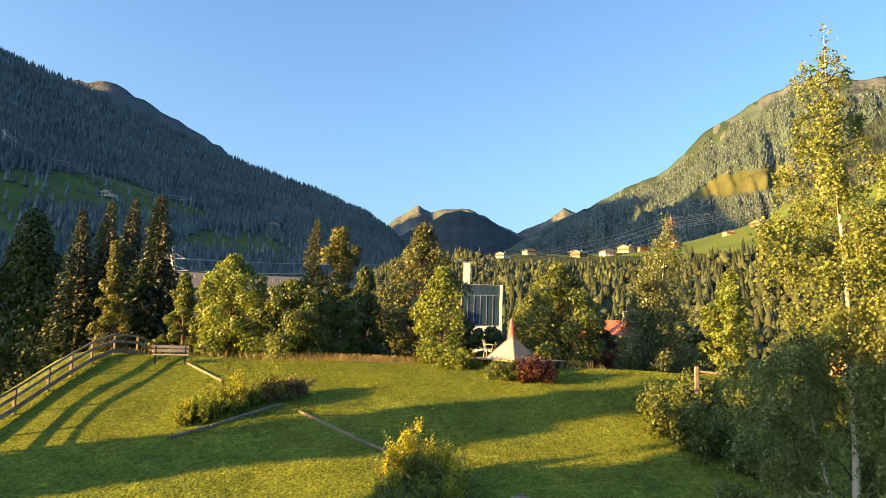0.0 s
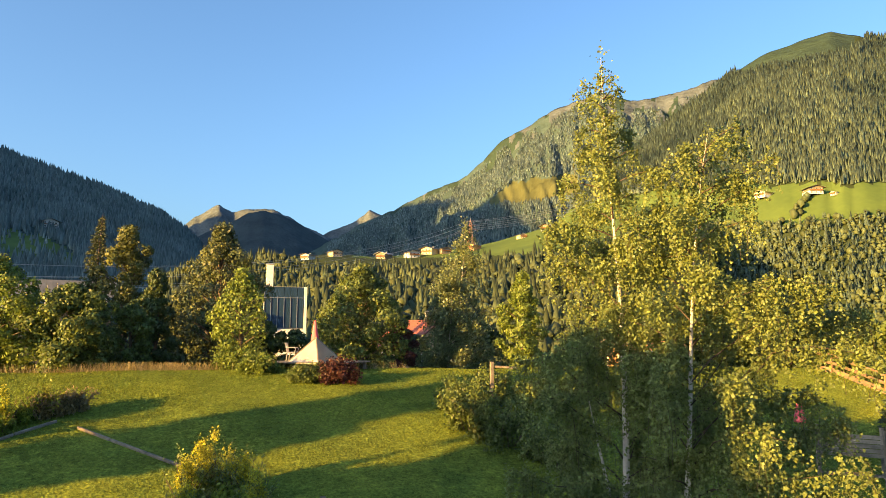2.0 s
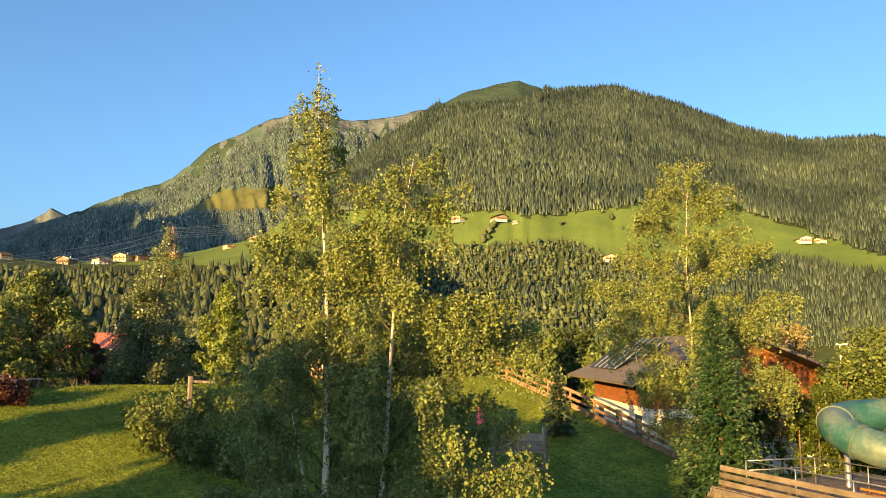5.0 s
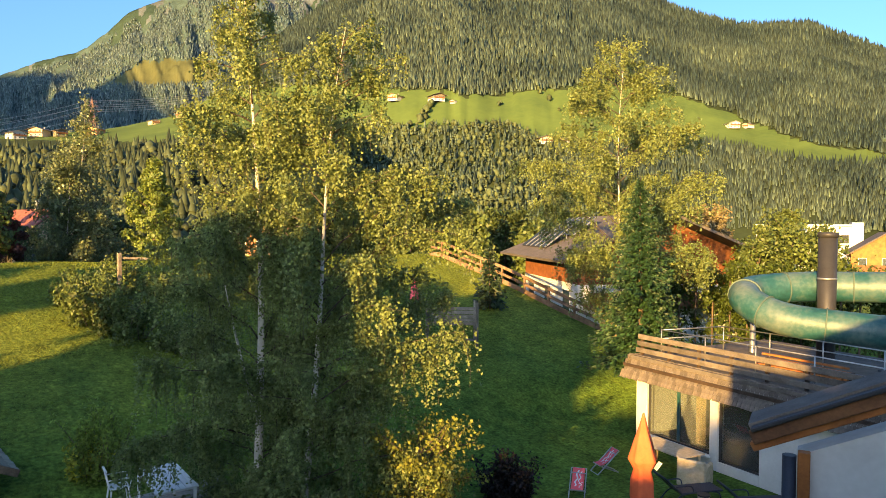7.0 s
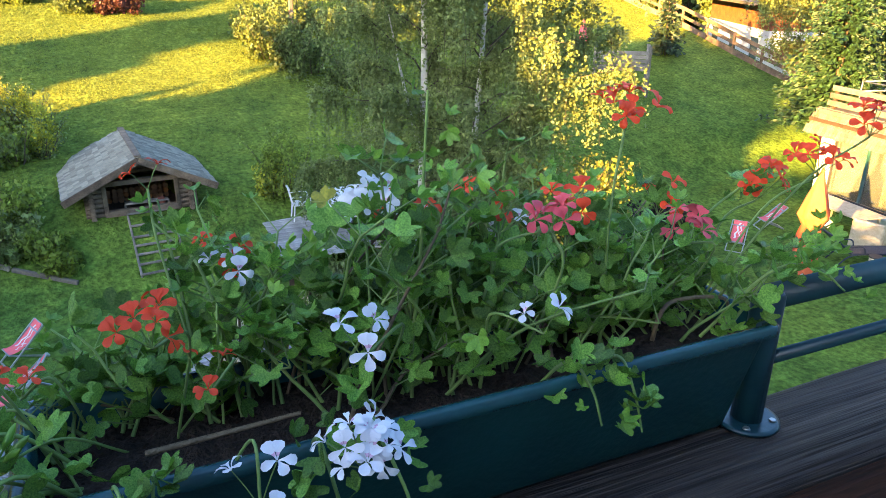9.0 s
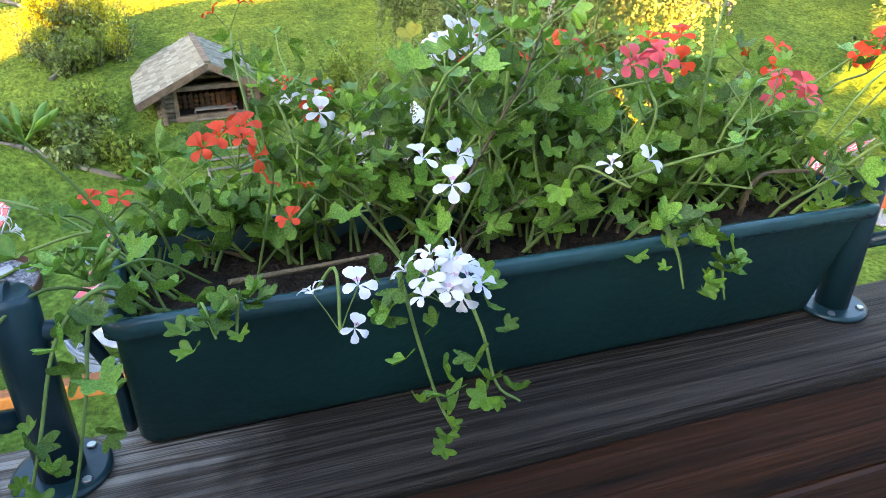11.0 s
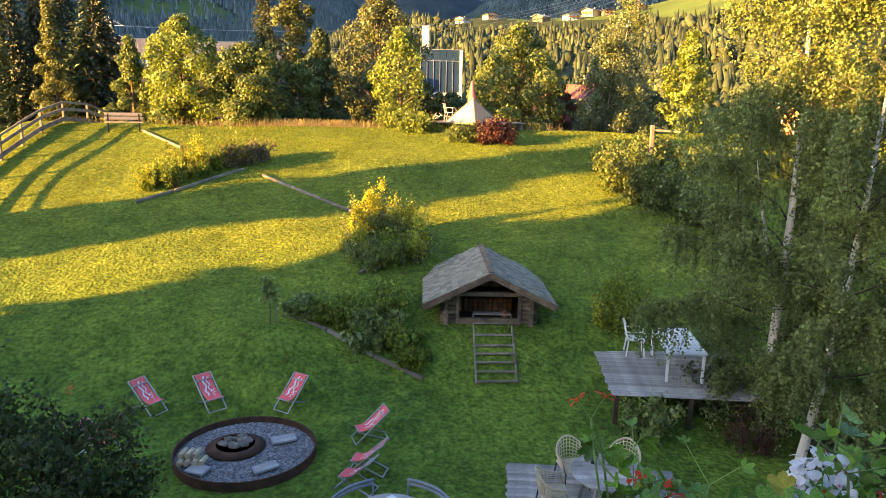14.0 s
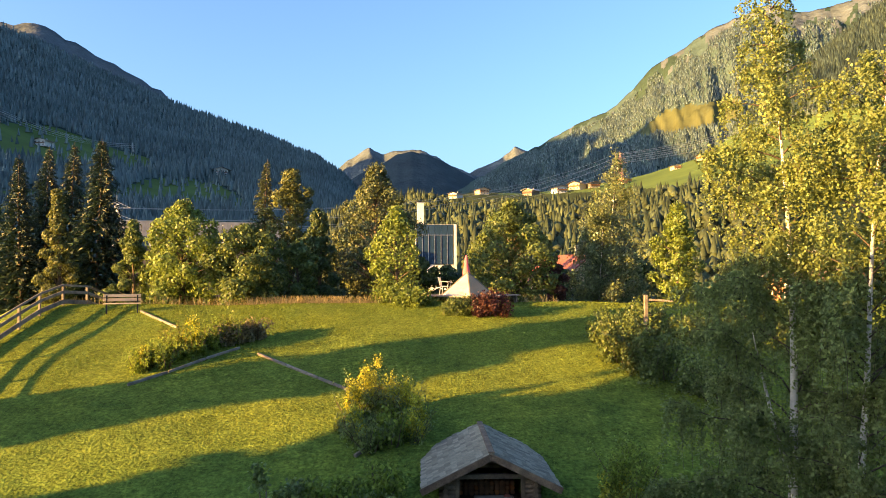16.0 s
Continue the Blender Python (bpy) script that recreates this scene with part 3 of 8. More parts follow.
# ---- far woods: one sheet of small tiered trees for each kind ----
def far_trees(name, label, places, heights, mat, rng, sides=5, tiers=2, slim=0.17):
    n = len(places)
    ang = np.linspace(0, 2 * np.pi, sides, endpoint=False)
    V, F, off = [], [], 0
    for k in range(tiers):
        lo, hi = 0.08 + 0.62 * k / tiers, 1.0 if k == tiers - 1 else 0.08 + 0.62 * (k + 1) / tiers + 0.22
        rad = slim * (1 - 0.62 * k / tiers)
        turn = rng.uniform(0, 6.28, n)[:, None] + ang[None]
        jit = rng.uniform(0.7, 1.25, (n, sides))
        ring = np.stack([np.cos(turn) * rad * jit, np.sin(turn) * rad * jit, np.full((n, sides), lo) + rng.uniform(-0.03, 0.03, (n, sides))], -1)
        tip = np.zeros((n, 1, 3))
        tip[:, 0, 2] = hi
        v = np.concatenate([ring, tip], 1) * heights[:, None, None] + places[:, None]
        base = (np.arange(n) * (sides + 1))[:, None]
        j = np.arange(sides)[None]
        F.append(np.stack([base + j, base + (j + 1) % sides, np.broadcast_to(base + sides, (n, sides))], -1).reshape(-1, 3) + off)
        V.append(v.reshape(-1, 3))
        off += n * (sides + 1)
    ob = new(name, mesh_np(name, np.concatenate(V), np.concatenate(F), mat))
    return tagged(ob, label, "trees", kind="stuff")


def round_trees(name, label, places, heights, mat, rng, sides=6):
    """Lumpy rounded crowns."""
    n = len(places)
    V = []
    for lo, rad in ((0.05, 0.22), (0.4, 0.42), (0.75, 0.33)):
        turn = rng.uniform(0, 6.28, n)[:, None] + np.linspace(0, 2 * np.pi, sides, endpoint=False)[None]
        jit = rng.uniform(0.5, 1.35, (n, sides)) * rad
        V.append(np.stack([np.cos(turn) * jit, np.sin(turn) * jit, lo + rng.uniform(-0.08, 0.08, (n, sides))], -1))
    tip = np.zeros((n, 1, 3))
    tip[:, 0, 2] = 1.0
    V = np.concatenate(V + [tip], 1) * heights[:, None, None] + places[:, None]
    m = 3 * sides + 1
    tri = []
    for j in range(sides):
        k = (j + 1) % sides
        for r in (0, 1):
            tri += [[r * sides + j, r * sides + k, (r + 1) * sides + k], [r * sides + j, (r + 1) * sides + k, (r + 1) * sides + j]]
        tri.append([2 * sides + j, 2 * sides + k, 3 * sides])
    F = (np.arange(n) * m)[:, None, None] + np.array(tri)[None]
    ob = new(name, mesh_np(name, V.reshape(-1, 3), F.reshape(-1, 3), mat))
    return tagged(ob, label, "trees", kind="stuff")


def sprinkle(mtn, rng, n, a0, a1, s0, s1, keep):
    a, s = rng.uniform(a0, a1, n), rng.uniform(s0, s1, n)
    p = mtn.at(a, s)
    ok = keep(a, s, p)
    return p[ok]


def build_far_woods():
    rng = np.random.default_rng(5)
    p = sprinkle(RIGHT, rng, 105000, 24, 92, 0.03, 1.0, lambda a, s, v: ~right_meadow(a, on_bearing(a, s, v)) & (on_bearing(a, s, v) + 0.8 * fbm(a * 0.5, s * 8, 3, 9) < np.interp(a, [30, 38, 46, 56], [22, 18.6, 19.3, 23])) & ((on_bearing(a, s, v) > 8.5) | (a > 53)))
    far_trees("spruce_forest", "spruce forest on the sunlit mountainside", p, rng.uniform(0.008, 0.0145, len(p)) * np.hypot(p[:, 0], p[:, 1]), SPRUCE_FAR, rng, 3, 1, 0.17)
    p = sprinkle(RIGHT, rng, 19000, 30, 58, 0.0, 0.45, lambda a, s, v: (on_bearing(a, s, v) < 8.0) & ~right_meadow(a, on_bearing(a, s, v)))
    round_trees("broadleaf_wood", "mixed broadleaf wood at the foot of the mountain", p[::3], rng.uniform(2.5, 6, len(p[::3])), DECID_FAR, rng, 5)
    far_trees("spruce_forest", "young spruces among the broadleaf wood", p[1::3], rng.uniform(3.5, 8, len(p[1::3])), SPRUCE_FAR, rng, 4, 2, 0.19)
    p = sprinkle(RIGHT, rng, 5000, 34, 66, 0.1, 0.9, lambda a, s, v: right_meadow(a, on_bearing(a, s, v)) & (fbm(a * 0.9, s * 16, 3, 12) > 0.34))
    round_trees("meadow_trees", "bushes and small trees in rows on the meadow", p, rng.uniform(3, 9, len(p)), DECID_FAR, rng)
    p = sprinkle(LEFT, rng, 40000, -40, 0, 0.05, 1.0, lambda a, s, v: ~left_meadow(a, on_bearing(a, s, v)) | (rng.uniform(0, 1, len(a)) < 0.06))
    far_trees("spruce_forest", "spruce forest on the shaded mountainside", p, rng.uniform(10, 21, len(p)), SPRUCE_HAZE, rng, 3, 1, 0.2)
    p = sprinkle(BENCH, rng, 5200, -6, 30, 0.0, 1.0, lambda a, s, v: on_bearing(a, s, v) < np.interp(a, [-6, 3, 5, 8, 15, 20, 25, 33], [5.2, 5.2, 4.3, 4.6, 4.7, 5.1, 5.9, 7.4]))
    far_trees("valley_wood", "dark mixed wood on the low hill", p[::2], rng.uniform(5, 12, len(p[::2])), VALLEY_WOOD, rng, 6, 3, 0.2)
    round_trees("valley_wood", "broadleaf trees among the spruces on the low hill", p[1::2], rng.uniform(3.5, 8, len(p[1::2])), VALLEY_WOOD, rng)
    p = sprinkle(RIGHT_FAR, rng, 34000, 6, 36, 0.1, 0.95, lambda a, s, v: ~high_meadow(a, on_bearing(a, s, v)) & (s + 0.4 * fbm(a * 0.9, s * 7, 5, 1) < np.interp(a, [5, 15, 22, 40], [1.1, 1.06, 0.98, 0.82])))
    far_trees("spruce_forest", "far spruce forest below the high mountain", p, rng.uniform(9, 16, len(p)), SPRUCE_HAZE, rng, 3, 1, 0.22)


build_far_woods()

# ---- trees ----
def limb_line(rng, base, az, length, rise, bend=0.15, n=6):
    d = np.array([math.cos(az), math.sin(az), rise])
    d /= np.linalg.norm(d)
    pts = [np.array(base, float)]
    for i in range(n):
        d = d + rng.normal(0, bend, 3)
        d /= np.linalg.norm(d)
        pts.append(pts[-1] + d * length / n)
    return np.array(pts)


def broadleaf(name, x, y, h, r, leaf, label, size=0.175, clumps=150, per=48, low=0.12, seed=0, bark=None, shape=1.0, lean=(0, 0), z=None, category="tree"):
    """Trunk, limbs and a ragged crown of leaf clumps."""
    rng = np.random.default_rng(seed + 100)
    t = thing(name, (x, y, (gz(x, y) if z is None else z) - 0.05), label, category)
    k = np.linspace(0, 1, 9)
    trunk = np.stack([lean[0] * k ** 1.5 + 0.02 * h * np.sin(k * 5 + seed) * k, lean[1] * k ** 1.5 + 0.02 * h * np.cos(k * 4 + seed) * k, k * h * 0.92], -1)
    r0 = 0.016 * h + 0.05 * min(1.0, h / 7)
    wood = [tube_arrays(trunk, r0 * (1 - 0.93 * k) + 0.01, 8)]
    centres = []
    for i in range(22):
        f = rng.uniform(low + 0.05, 0.9)
        base = np.array([np.interp(f / 0.92, k, trunk[:, c]) for c in range(3)])
        ln = r * (0.5 + 0.6 * math.sin(math.pi * min(1, max(0.08, 1.08 - f)) ** 0.8)) * rng.uniform(0.7, 1.0)
        line = limb_line(rng, base, i * 2.4 + rng.uniform(-0.4, 0.4), ln, rng.uniform(0.25, 0.9))
        wood.append(tube_arrays(line, np.linspace(r0 * 0.35, 0.008, len(line)), 5))
        centres += list(line[3:])
    n = clumps
    th, u = rng.uniform(0, 2 * np.pi, n), rng.uniform(0, 1, n)
    zz = low + (1 - low) * u
    prof = np.sin(np.pi * np.clip((1 - u) * 0.93 + 0.05, 0, 1) ** (0.75 * shape)) ** 0.75
    lump = 0.8 + 0.28 * fbm(np.cos(th) * 1.6 + seed, zz * 3 + np.sin(th) * 1.6, 3, seed)
    rad = r * prof * lump * np.sqrt(rng.uniform(0.3, 1.0, n))
    centres = np.concatenate([np.array(centres), np.stack([rad * np.cos(th) + lean[0] * zz, rad * np.sin(th) + lean[1] * zz, zz * h], -1)])
    v, f = join_arrays(wood)
    part("trunk", mesh_np("trunk", v, f, bark or BARK, smooth=True), None, t)
    v, f = leaf_cloud(rng, centres, (r * 0.10, r * 0.10, h * 0.03), size, per)
    v[:, 2] = np.maximum(v[:, 2], 0.03)
    part("crown", mesh_np("crown", v, f, leaf), None, t)
    return t


CROWNS = {
    "round": ((0.0, 0.55), (0.15, 0.85), (0.35, 1.0), (0.55, 0.95), (0.75, 0.72), (0.9, 0.42), (1.0, 0.12)),
    "cone": ((0.0, 0.75), (0.12, 1.0), (0.3, 0.9), (0.5, 0.7), (0.7, 0.47), (0.87, 0.24), (1.0, 0.06)),
    "pine": ((0.0, 0.5), (0.2, 0.85), (0.45, 1.0), (0.65, 0.88), (0.8, 0.62), (0.92, 0.35), (1.0, 0.12)),
    "open": ((0.0, 0.35), (0.15, 0.75), (0.35, 1.0), (0.6, 0.7), (0.8, 0.4), (0.93, 0.2), (1.0, 0.06)),
}


def leaf_tree(name, x, y, h, r, leaf, label, crown="round", lobes=46, per=340, size=0.17, low=0.04, seed=0, gap=0.0, z=None):
    """Trunk, limbs reaching into rounded boughs, and leaves that face outwards from each bough."""
    rng = np.random.default_rng(seed + 900)
    t = thing(name, (x, y, (gz(x, y) if z is None else z) - 0.05), label, "tree")
    k = np.linspace(0, 1, 9)
    trunk = np.stack([0.02 * h * np.sin(k * 5 + seed) * k, 0.02 * h * np.cos(k * 4 + seed) * k, k * h * 0.95], -1)
    r0 = 0.014 * h + 0.05
    wood = [tube_arrays(trunk, r0 * (1 - 0.94 * k) + 0.008, 8)]
    fu, fr = [a for a, b in CROWNS[crown]], [b for a, b in CROWNS[crown]]
    V = []
    for i in range(lobes):
        u = ((i + rng.uniform(0, 1)) / lobes) ** 0.85
        az = i * 2.39996 + rng.uniform(-0.5, 0.5)
        width = r * np.interp(u, fu, fr) * (1 + 0.3 * rng.normal() * 0.6)
        lr = max(0.16 * r, (0.36 - 0.14 * u) * r * rng.uniform(0.75, 1.2))
        off = max(0.0, width - lr * 0.8) * (1.0 if i % 4 else 0.45)
        c = np.array([math.cos(az) * off, math.sin(az) * off, h * (low + (1 - low) * u) - lr * 0.55 * (u > 0.85)])
        base = np.array([np.interp(max(0.05, c[2] / h - 0.12), k * 0.95, trunk[:, q]) for q in range(3)])
        q = np.linspace(0, 1, 5)[:, None]
        line = base + (c - base) * q + np.array([0, 0, 0.12 * lr]) * np.sin(q * 3.1)
        wood.append(tube_arrays(line, np.linspace(r0 * 0.3, 0.008, 5), 4))
        n = int(per * (lr / (0.3 * r)) ** 1.6 * (1 - gap * rng.uniform()))
        d = rng.normal(0, 1, (n, 3)) + np.array([0.5 * math.cos(az), 0.5 * math.sin(az), 0.35])
        d /= np.linalg.norm(d, axis=1, keepdims=True)
        bump = 1 + 0.28 * fbm(d[:, 0] * 2.2 + i, d[:, 1] * 2.2 + d[:, 2] * 1.7, 3, seed + i)
        p = c + d * (lr * bump * rng.uniform(0.62, 1.1, n))[:, None] * np.array([1, 1, 0.8])
        nr = d + rng.normal(0, 0.55, (n, 3))
        nr /= np.linalg.norm(nr, axis=1, keepdims=True)
        ax = rng.normal(0, 1, (n, 3)) + np.array([0, 0, -0.5])
        ax -= nr * (ax * nr).sum(1, keepdims=True)
        ax /= np.linalg.norm(ax, axis=1, keepdims=True) + 1e-9
        sd = np.cross(nr, ax)
        sz = (size * rng.uniform(0.6, 1.3, n))[:, None]
        V.append(np.stack([p - ax * sz * 0.5, p + sd * sz * 0.36 - nr * sz * 0.1, p + ax * sz * 0.5, p - sd * sz * 0.36 - nr * sz * 0.1], 1).reshape(-1, 3))
    v, f = join_arrays(wood)
    part("trunk", mesh_np("trunk", v, f, BARK, smooth=True), None, t)
    v = np.concatenate(V)
    v[:, 2] = np.maximum(v[:, 2], 0.03)
    part("crown", mesh_np("crown", v, np.arange(len(v)).reshape(-1, 4), leaf), None, t)
    return t


def conifer(name, x, y, h, r, leaf, label, seed=0, whorls=30, arms=12, sprays=12, low=0.05, z=None, droop=0.4, width=0.8, fine=1.0):
    """Trunk and many drooping boughs set with needle sprays, thicker towards their ends."""
    rng = np.random.default_rng(seed + 300)
    t = thing(name, (x, y, (gz(x, y) if z is None else z) - 0.05), label, "tree")
    k = np.linspace(0, 1, 8)
    trunk = np.stack([0.01 * h * np.sin(k * 4 + seed), 0.01 * h * np.cos(k * 3 + seed) - 0.01 * h, k * h], -1)
    wood = [tube_arrays(trunk, 0.015 * h * (1 - 0.96 * k), 8)]
    n = whorls * arms
    f = low + (0.985 - low) * (np.arange(n) + rng.uniform(0, 1, n)) / n
    az = np.arange(n) * 2.39996 + rng.uniform(-0.3, 0.3, n)
    lump = 1 + 0.5 * fbm(f * 9 + seed, np.cos(az) * 1.5 + np.sin(az), 3, seed)
    rr = (r * (1 - f) ** 0.8 + 0.05) * lump
    ln = rr * rng.uniform(0.62, 1.08, n)
    u = (np.arange(sprays)[None] + rng.uniform(0, 1, (n, sprays))) / sprays
    u = 0.12 + 0.88 * u ** 0.8
    L = ln[:, None]
    C = np.stack([np.cos(az)[:, None] * L * u, np.sin(az)[:, None] * L * u, (f * h)[:, None] + L * (0.12 * u - droop * u ** 2 + 0.14 * u ** 4)], -1)
    C[..., :2] += np.stack([np.interp(f, k, trunk[:, 0]), np.interp(f, k, trunk[:, 1])], -1)[:, None]
    C = C + rng.normal(0, 0.05, C.shape) * (0.3 + 0.5 * L[..., None])
    for i in range(0, n, 9):
        q = np.linspace(0, 0.9, 5)
        line = np.stack([np.cos(az[i]) * ln[i] * q, np.sin(az[i]) * ln[i] * q, f[i] * h + ln[i] * (0.12 * q - droop * q ** 2)], -1)
        wood.append(tube_arrays(line, np.linspace(0.004 * h * (1 - f[i]) + 0.008, 0.005, 5), 4))
    side = az[:, None] + rng.choice([-1, 1], (n, sprays)) * rng.uniform(0.0, 1.0, (n, sprays))
    AX = np.stack([np.cos(side), np.sin(side), rng.uniform(-0.75, 0.05, (n, sprays))], -1).reshape(-1, 3)
    S = ((0.45 + 0.5 * (1 - u)) * (0.34 * rr[:, None] + 0.2) * fine).reshape(-1, 1) * rng.uniform(0.7, 1.2, (n * sprays, 1))
    C = C.reshape(-1, 3)
    AX /= np.linalg.norm(AX, axis=1, keepdims=True)
    sd = np.cross(AX, [0, 0, 1]) * width + rng.normal(0, 0.25, AX.shape)
    dn = np.array([0, 0, -0.25]) * S
    v = np.stack([C - sd * S * 0.1, C + sd * S * 0.3 + AX * S * 0.45 + dn, C + AX * S, C - sd * S * 0.3 + AX * S * 0.5 + dn], 1)
    w2 = v.copy()
    w2[:, 1] = C + AX * S * 0.45 + np.array([0, 0, -0.42]) * S
    w2[:, 3] = C + AX * S * 0.55 + np.array([0, 0, 0.12]) * S
    v = np.concatenate([v, w2]).reshape(-1, 3)
    v[:, 2] = np.maximum(v[:, 2], 0.04)
    tv, tf = join_arrays(wood)
    part("trunk", mesh_np("trunk", tv, tf, BARK, smooth=True), None, t)
    part("crown", mesh_np("crown", v, np.arange(len(v)).reshape(-1, 4), leaf), None, t)
    return t


BIRCH_FORM = ((0.03, 0.55), (0.12, 0.9), (0.25, 1.0), (0.4, 0.92), (0.55, 0.75), (0.7, 0.55), (0.85, 0.33), (1.0, 0.1))


def birch(name, x, y, h, r, label, seed=0, strands=420, per=34, low=0.12, size=0.085, lean=(0.3, 0.2), z=None, leaf=None, skew=(0.0, 0.0), form=BIRCH_FORM, fork=None, trunk_r=0.0085, limbs=72, spread=0.07, floor=0.2):
    """White stem, thin dark limbs and long hanging twigs strung with small leaves; form gives the crown's half-width by height."""
    rng = np.random.default_rng(seed + 500)
    t = thing(name, (x, y, (gz(x, y) if z is None else z) - 0.05), label, "tree")
    k = np.linspace(0, 1, 14)
    trunk = np.stack([lean[0] * k + 0.02 * h * np.sin(k * 4 + seed) * k, lean[1] * k + 0.015 * h * np.cos(k * 5 + seed) * k, k * h], -1)
    stems = [tube_arrays(trunk, (trunk_r * h) * (1 - k) ** 1.2 + 0.004, 9)]
    if fork:
        f0, dx, dy, up = fork
        b = np.array([np.interp(f0, k, trunk[:, c]) for c in range(3)])
        q = np.linspace(0, 1, 8)
        line = b + np.stack([dx * q ** 0.8, dy * q ** 0.8, up * q], -1)
        stems.append(tube_arrays(line, np.linspace(trunk_r * h * 0.55, 0.01, 8), 7))
    ff, fr = [a for a, b in form], [b for a, b in form]
    lines, weight = [], []
    for i in range(limbs):
        f = low + (0.975 - low) * ((i + rng.uniform(0, 1)) / limbs) ** 1.15
        base = np.array([np.interp(f, k, trunk[:, c]) for c in range(3)])
        az = i * 2.39996 + rng.uniform(-0.4, 0.4)
        rad = r * np.interp(f, ff, fr) * rng.uniform(0.55, 1.12) * (1 + (skew[0] * math.cos(az) + skew[1] * math.sin(az)) * (1.0 if f < 0.6 else 0.3))
        q = np.linspace(0, 1, 8)
        rise = rng.uniform(0.25, 0.75) * (1 if f > 0.2 else 0.6)
        line = base + np.stack([math.cos(az) * rad * q, math.sin(az) * rad * q, rad * (rise * q * 1.6 - rise * 0.9 * q ** 2.4)], -1)
        line[1:] += np.cumsum(rng.normal(0, 0.035 * rad, (7, 3)), 0)
        lines.append(line)
        weight.append(rad ** 1.35 + 0.05)
    twigs = [tube_arrays(l, np.linspace(0.0011 * h + 0.006, 0.003, 8), 4) for l in lines]
    weight = np.array(weight) / sum(weight)
    C, u = [], np.linspace(0, 1, 5)
    picks = rng.choice(len(lines), strands, p=weight)
    for s, pick in enumerate(picks):
        line = lines[pick]
        q = (0.22 + 0.78 * rng.uniform(0, 1) ** 0.8) * 7
        i = min(6, int(q))
        p = line[i] + (line[i + 1] - line[i]) * (q - i) + rng.normal(0, 0.09, 3)
        ln = rng.uniform(0.35, 1.25) * (0.42 + 0.055 * h) * (1.0 if p[2] < 0.6 * h else 0.7)
        a = rng.uniform(0, 6.283)
        out = np.array([math.cos(a), math.sin(a), 0.25])
        pts = p + out * (0.42 * ln * u - 0.2 * ln * u * u)[:, None] + np.array([0, 0, -1]) * (ln * u ** 1.7)[:, None] + rng.normal(0, 0.025, (5, 3))
        pts[:, 2] = np.maximum(pts[:, 2], floor)
        if s % 9 == 0:
            twigs.append(tube_arrays(pts, 0.004, 3))
        m = int(per * rng.uniform(0.5, 1.4) * (1.12 if p[2] < 0.38 * h else 0.9))
        w = rng.uniform(0, 1, m)
        C.append(np.stack([np.interp(w, u, pts[:, c]) for c in range(3)], -1))
    C = np.concatenate(C + [trunk[-3:].repeat(30, 0) + rng.normal(0, 0.1, (90, 3)) * np.array([1, 1, 1.3])])
    v, f = join_arrays(stems)
    part("trunk", mesh_np("trunk", v, f, BARK_BIRCH, smooth=True), None, t)
    v, f = join_arrays(twigs)
    part("branch_work", mesh_np("branch_work", v, f, BARK_TWIG), None, t, "thin dark limbs and hanging twigs", kind="stuff")
    v, f = leaf_cloud(rng, C, (spread, spread, spread), size, 1, flat=0.8, droop=0.8, aspect=0.8)
    part("crown", mesh_np("crown", v, f, leaf or LEAF_BIRCH), None, t)
    return t


def shrub(name, x, y, h, rx, ry, leaf, label, seed=0, clumps=60, per=40, size=0.13, turn=0.0, category="shrub", spiky=False, bloom=None):
    """Several stems and an uneven mass of leafy shoots of differing height."""
    rng = np.random.default_rng(seed + 700)
    t = thing(name, (x, y, gz(x, y) - 0.03), label, category, turn=turn)
    wood, centres = [], []
    for i in range(9):
        a = i * 2.4
        line = limb_line(rng, (rx * 0.35 * math.cos(a), ry * 0.35 * math.sin(a), 0), a, h * rng.uniform(0.6, 0.95), rng.uniform(1.6, 3.5), 0.12, 5)
        wood.append(tube_arrays(line, np.linspace(0.02, 0.005, 6), 4))
        centres += list(line[2:])
    n = max(10, clumps // 3)
    th, q = rng.uniform(0, 6.283, n), np.sqrt(rng.uniform(0, 1, n))
    edge = 1 + 0.35 * fbm(np.cos(th) * 1.3 + seed, np.sin(th) * 1.3, 3, seed)
    cx, cy = q * np.cos(th) * edge, q * np.sin(th) * edge
    top = h * np.clip(1 - 0.55 * q ** 2, 0.1, 1) * rng.uniform(0.45, 1.12, n)
    shoots, tips = [], []
    for i in range(n):
        m = 5 if spiky else 4
        for kk in range(m):
            w = (kk + rng.uniform(0.3, 1)) / m
            shoots.append([cx[i] * rx * (0.75 + 0.3 * w), cy[i] * ry * (0.75 + 0.3 * w), top[i] * w])
        tips.append([cx[i] * rx * 1.05, cy[i] * ry * 1.05, top[i]])
    centres = np.concatenate([np.array(centres), np.array(shoots)])
    v, f = join_arrays(wood)
    part("stem", mesh_np("stem", v, f, BARK), None, t, kind="stuff")
    sp = (0.10 * rx + 0.03, 0.10 * ry + 0.03, (0.12 if spiky else 0.08) * h)

    def settle(v):
        low = np.repeat(ground(x + v[::4, 0], y + v[::4, 1]) - gz(x, y) + 0.05, 4)
        v[:, 2] += np.maximum(0, low - v.reshape(-1, 4, 3)[:, :, 2].min(1).repeat(4))
        return v
    v, f = leaf_cloud(rng, centres, sp, size * 1.12, int(per * 0.7), droop=-1.2 if spiky else 0, aspect=0.4 if spiky else 0.65)
    part("foliage", mesh_np("foliage", settle(v), f, leaf), None, t)
    if bloom:
        v, f = leaf_cloud(rng, np.array(tips), (0.08, 0.08, 0.13), 0.07, 110, droop=-1.0, aspect=0.6)
        part("blossom", mesh_np("blossom", settle(v), f, bloom), None, t, "flower plumes", kind="stuff")
    return t


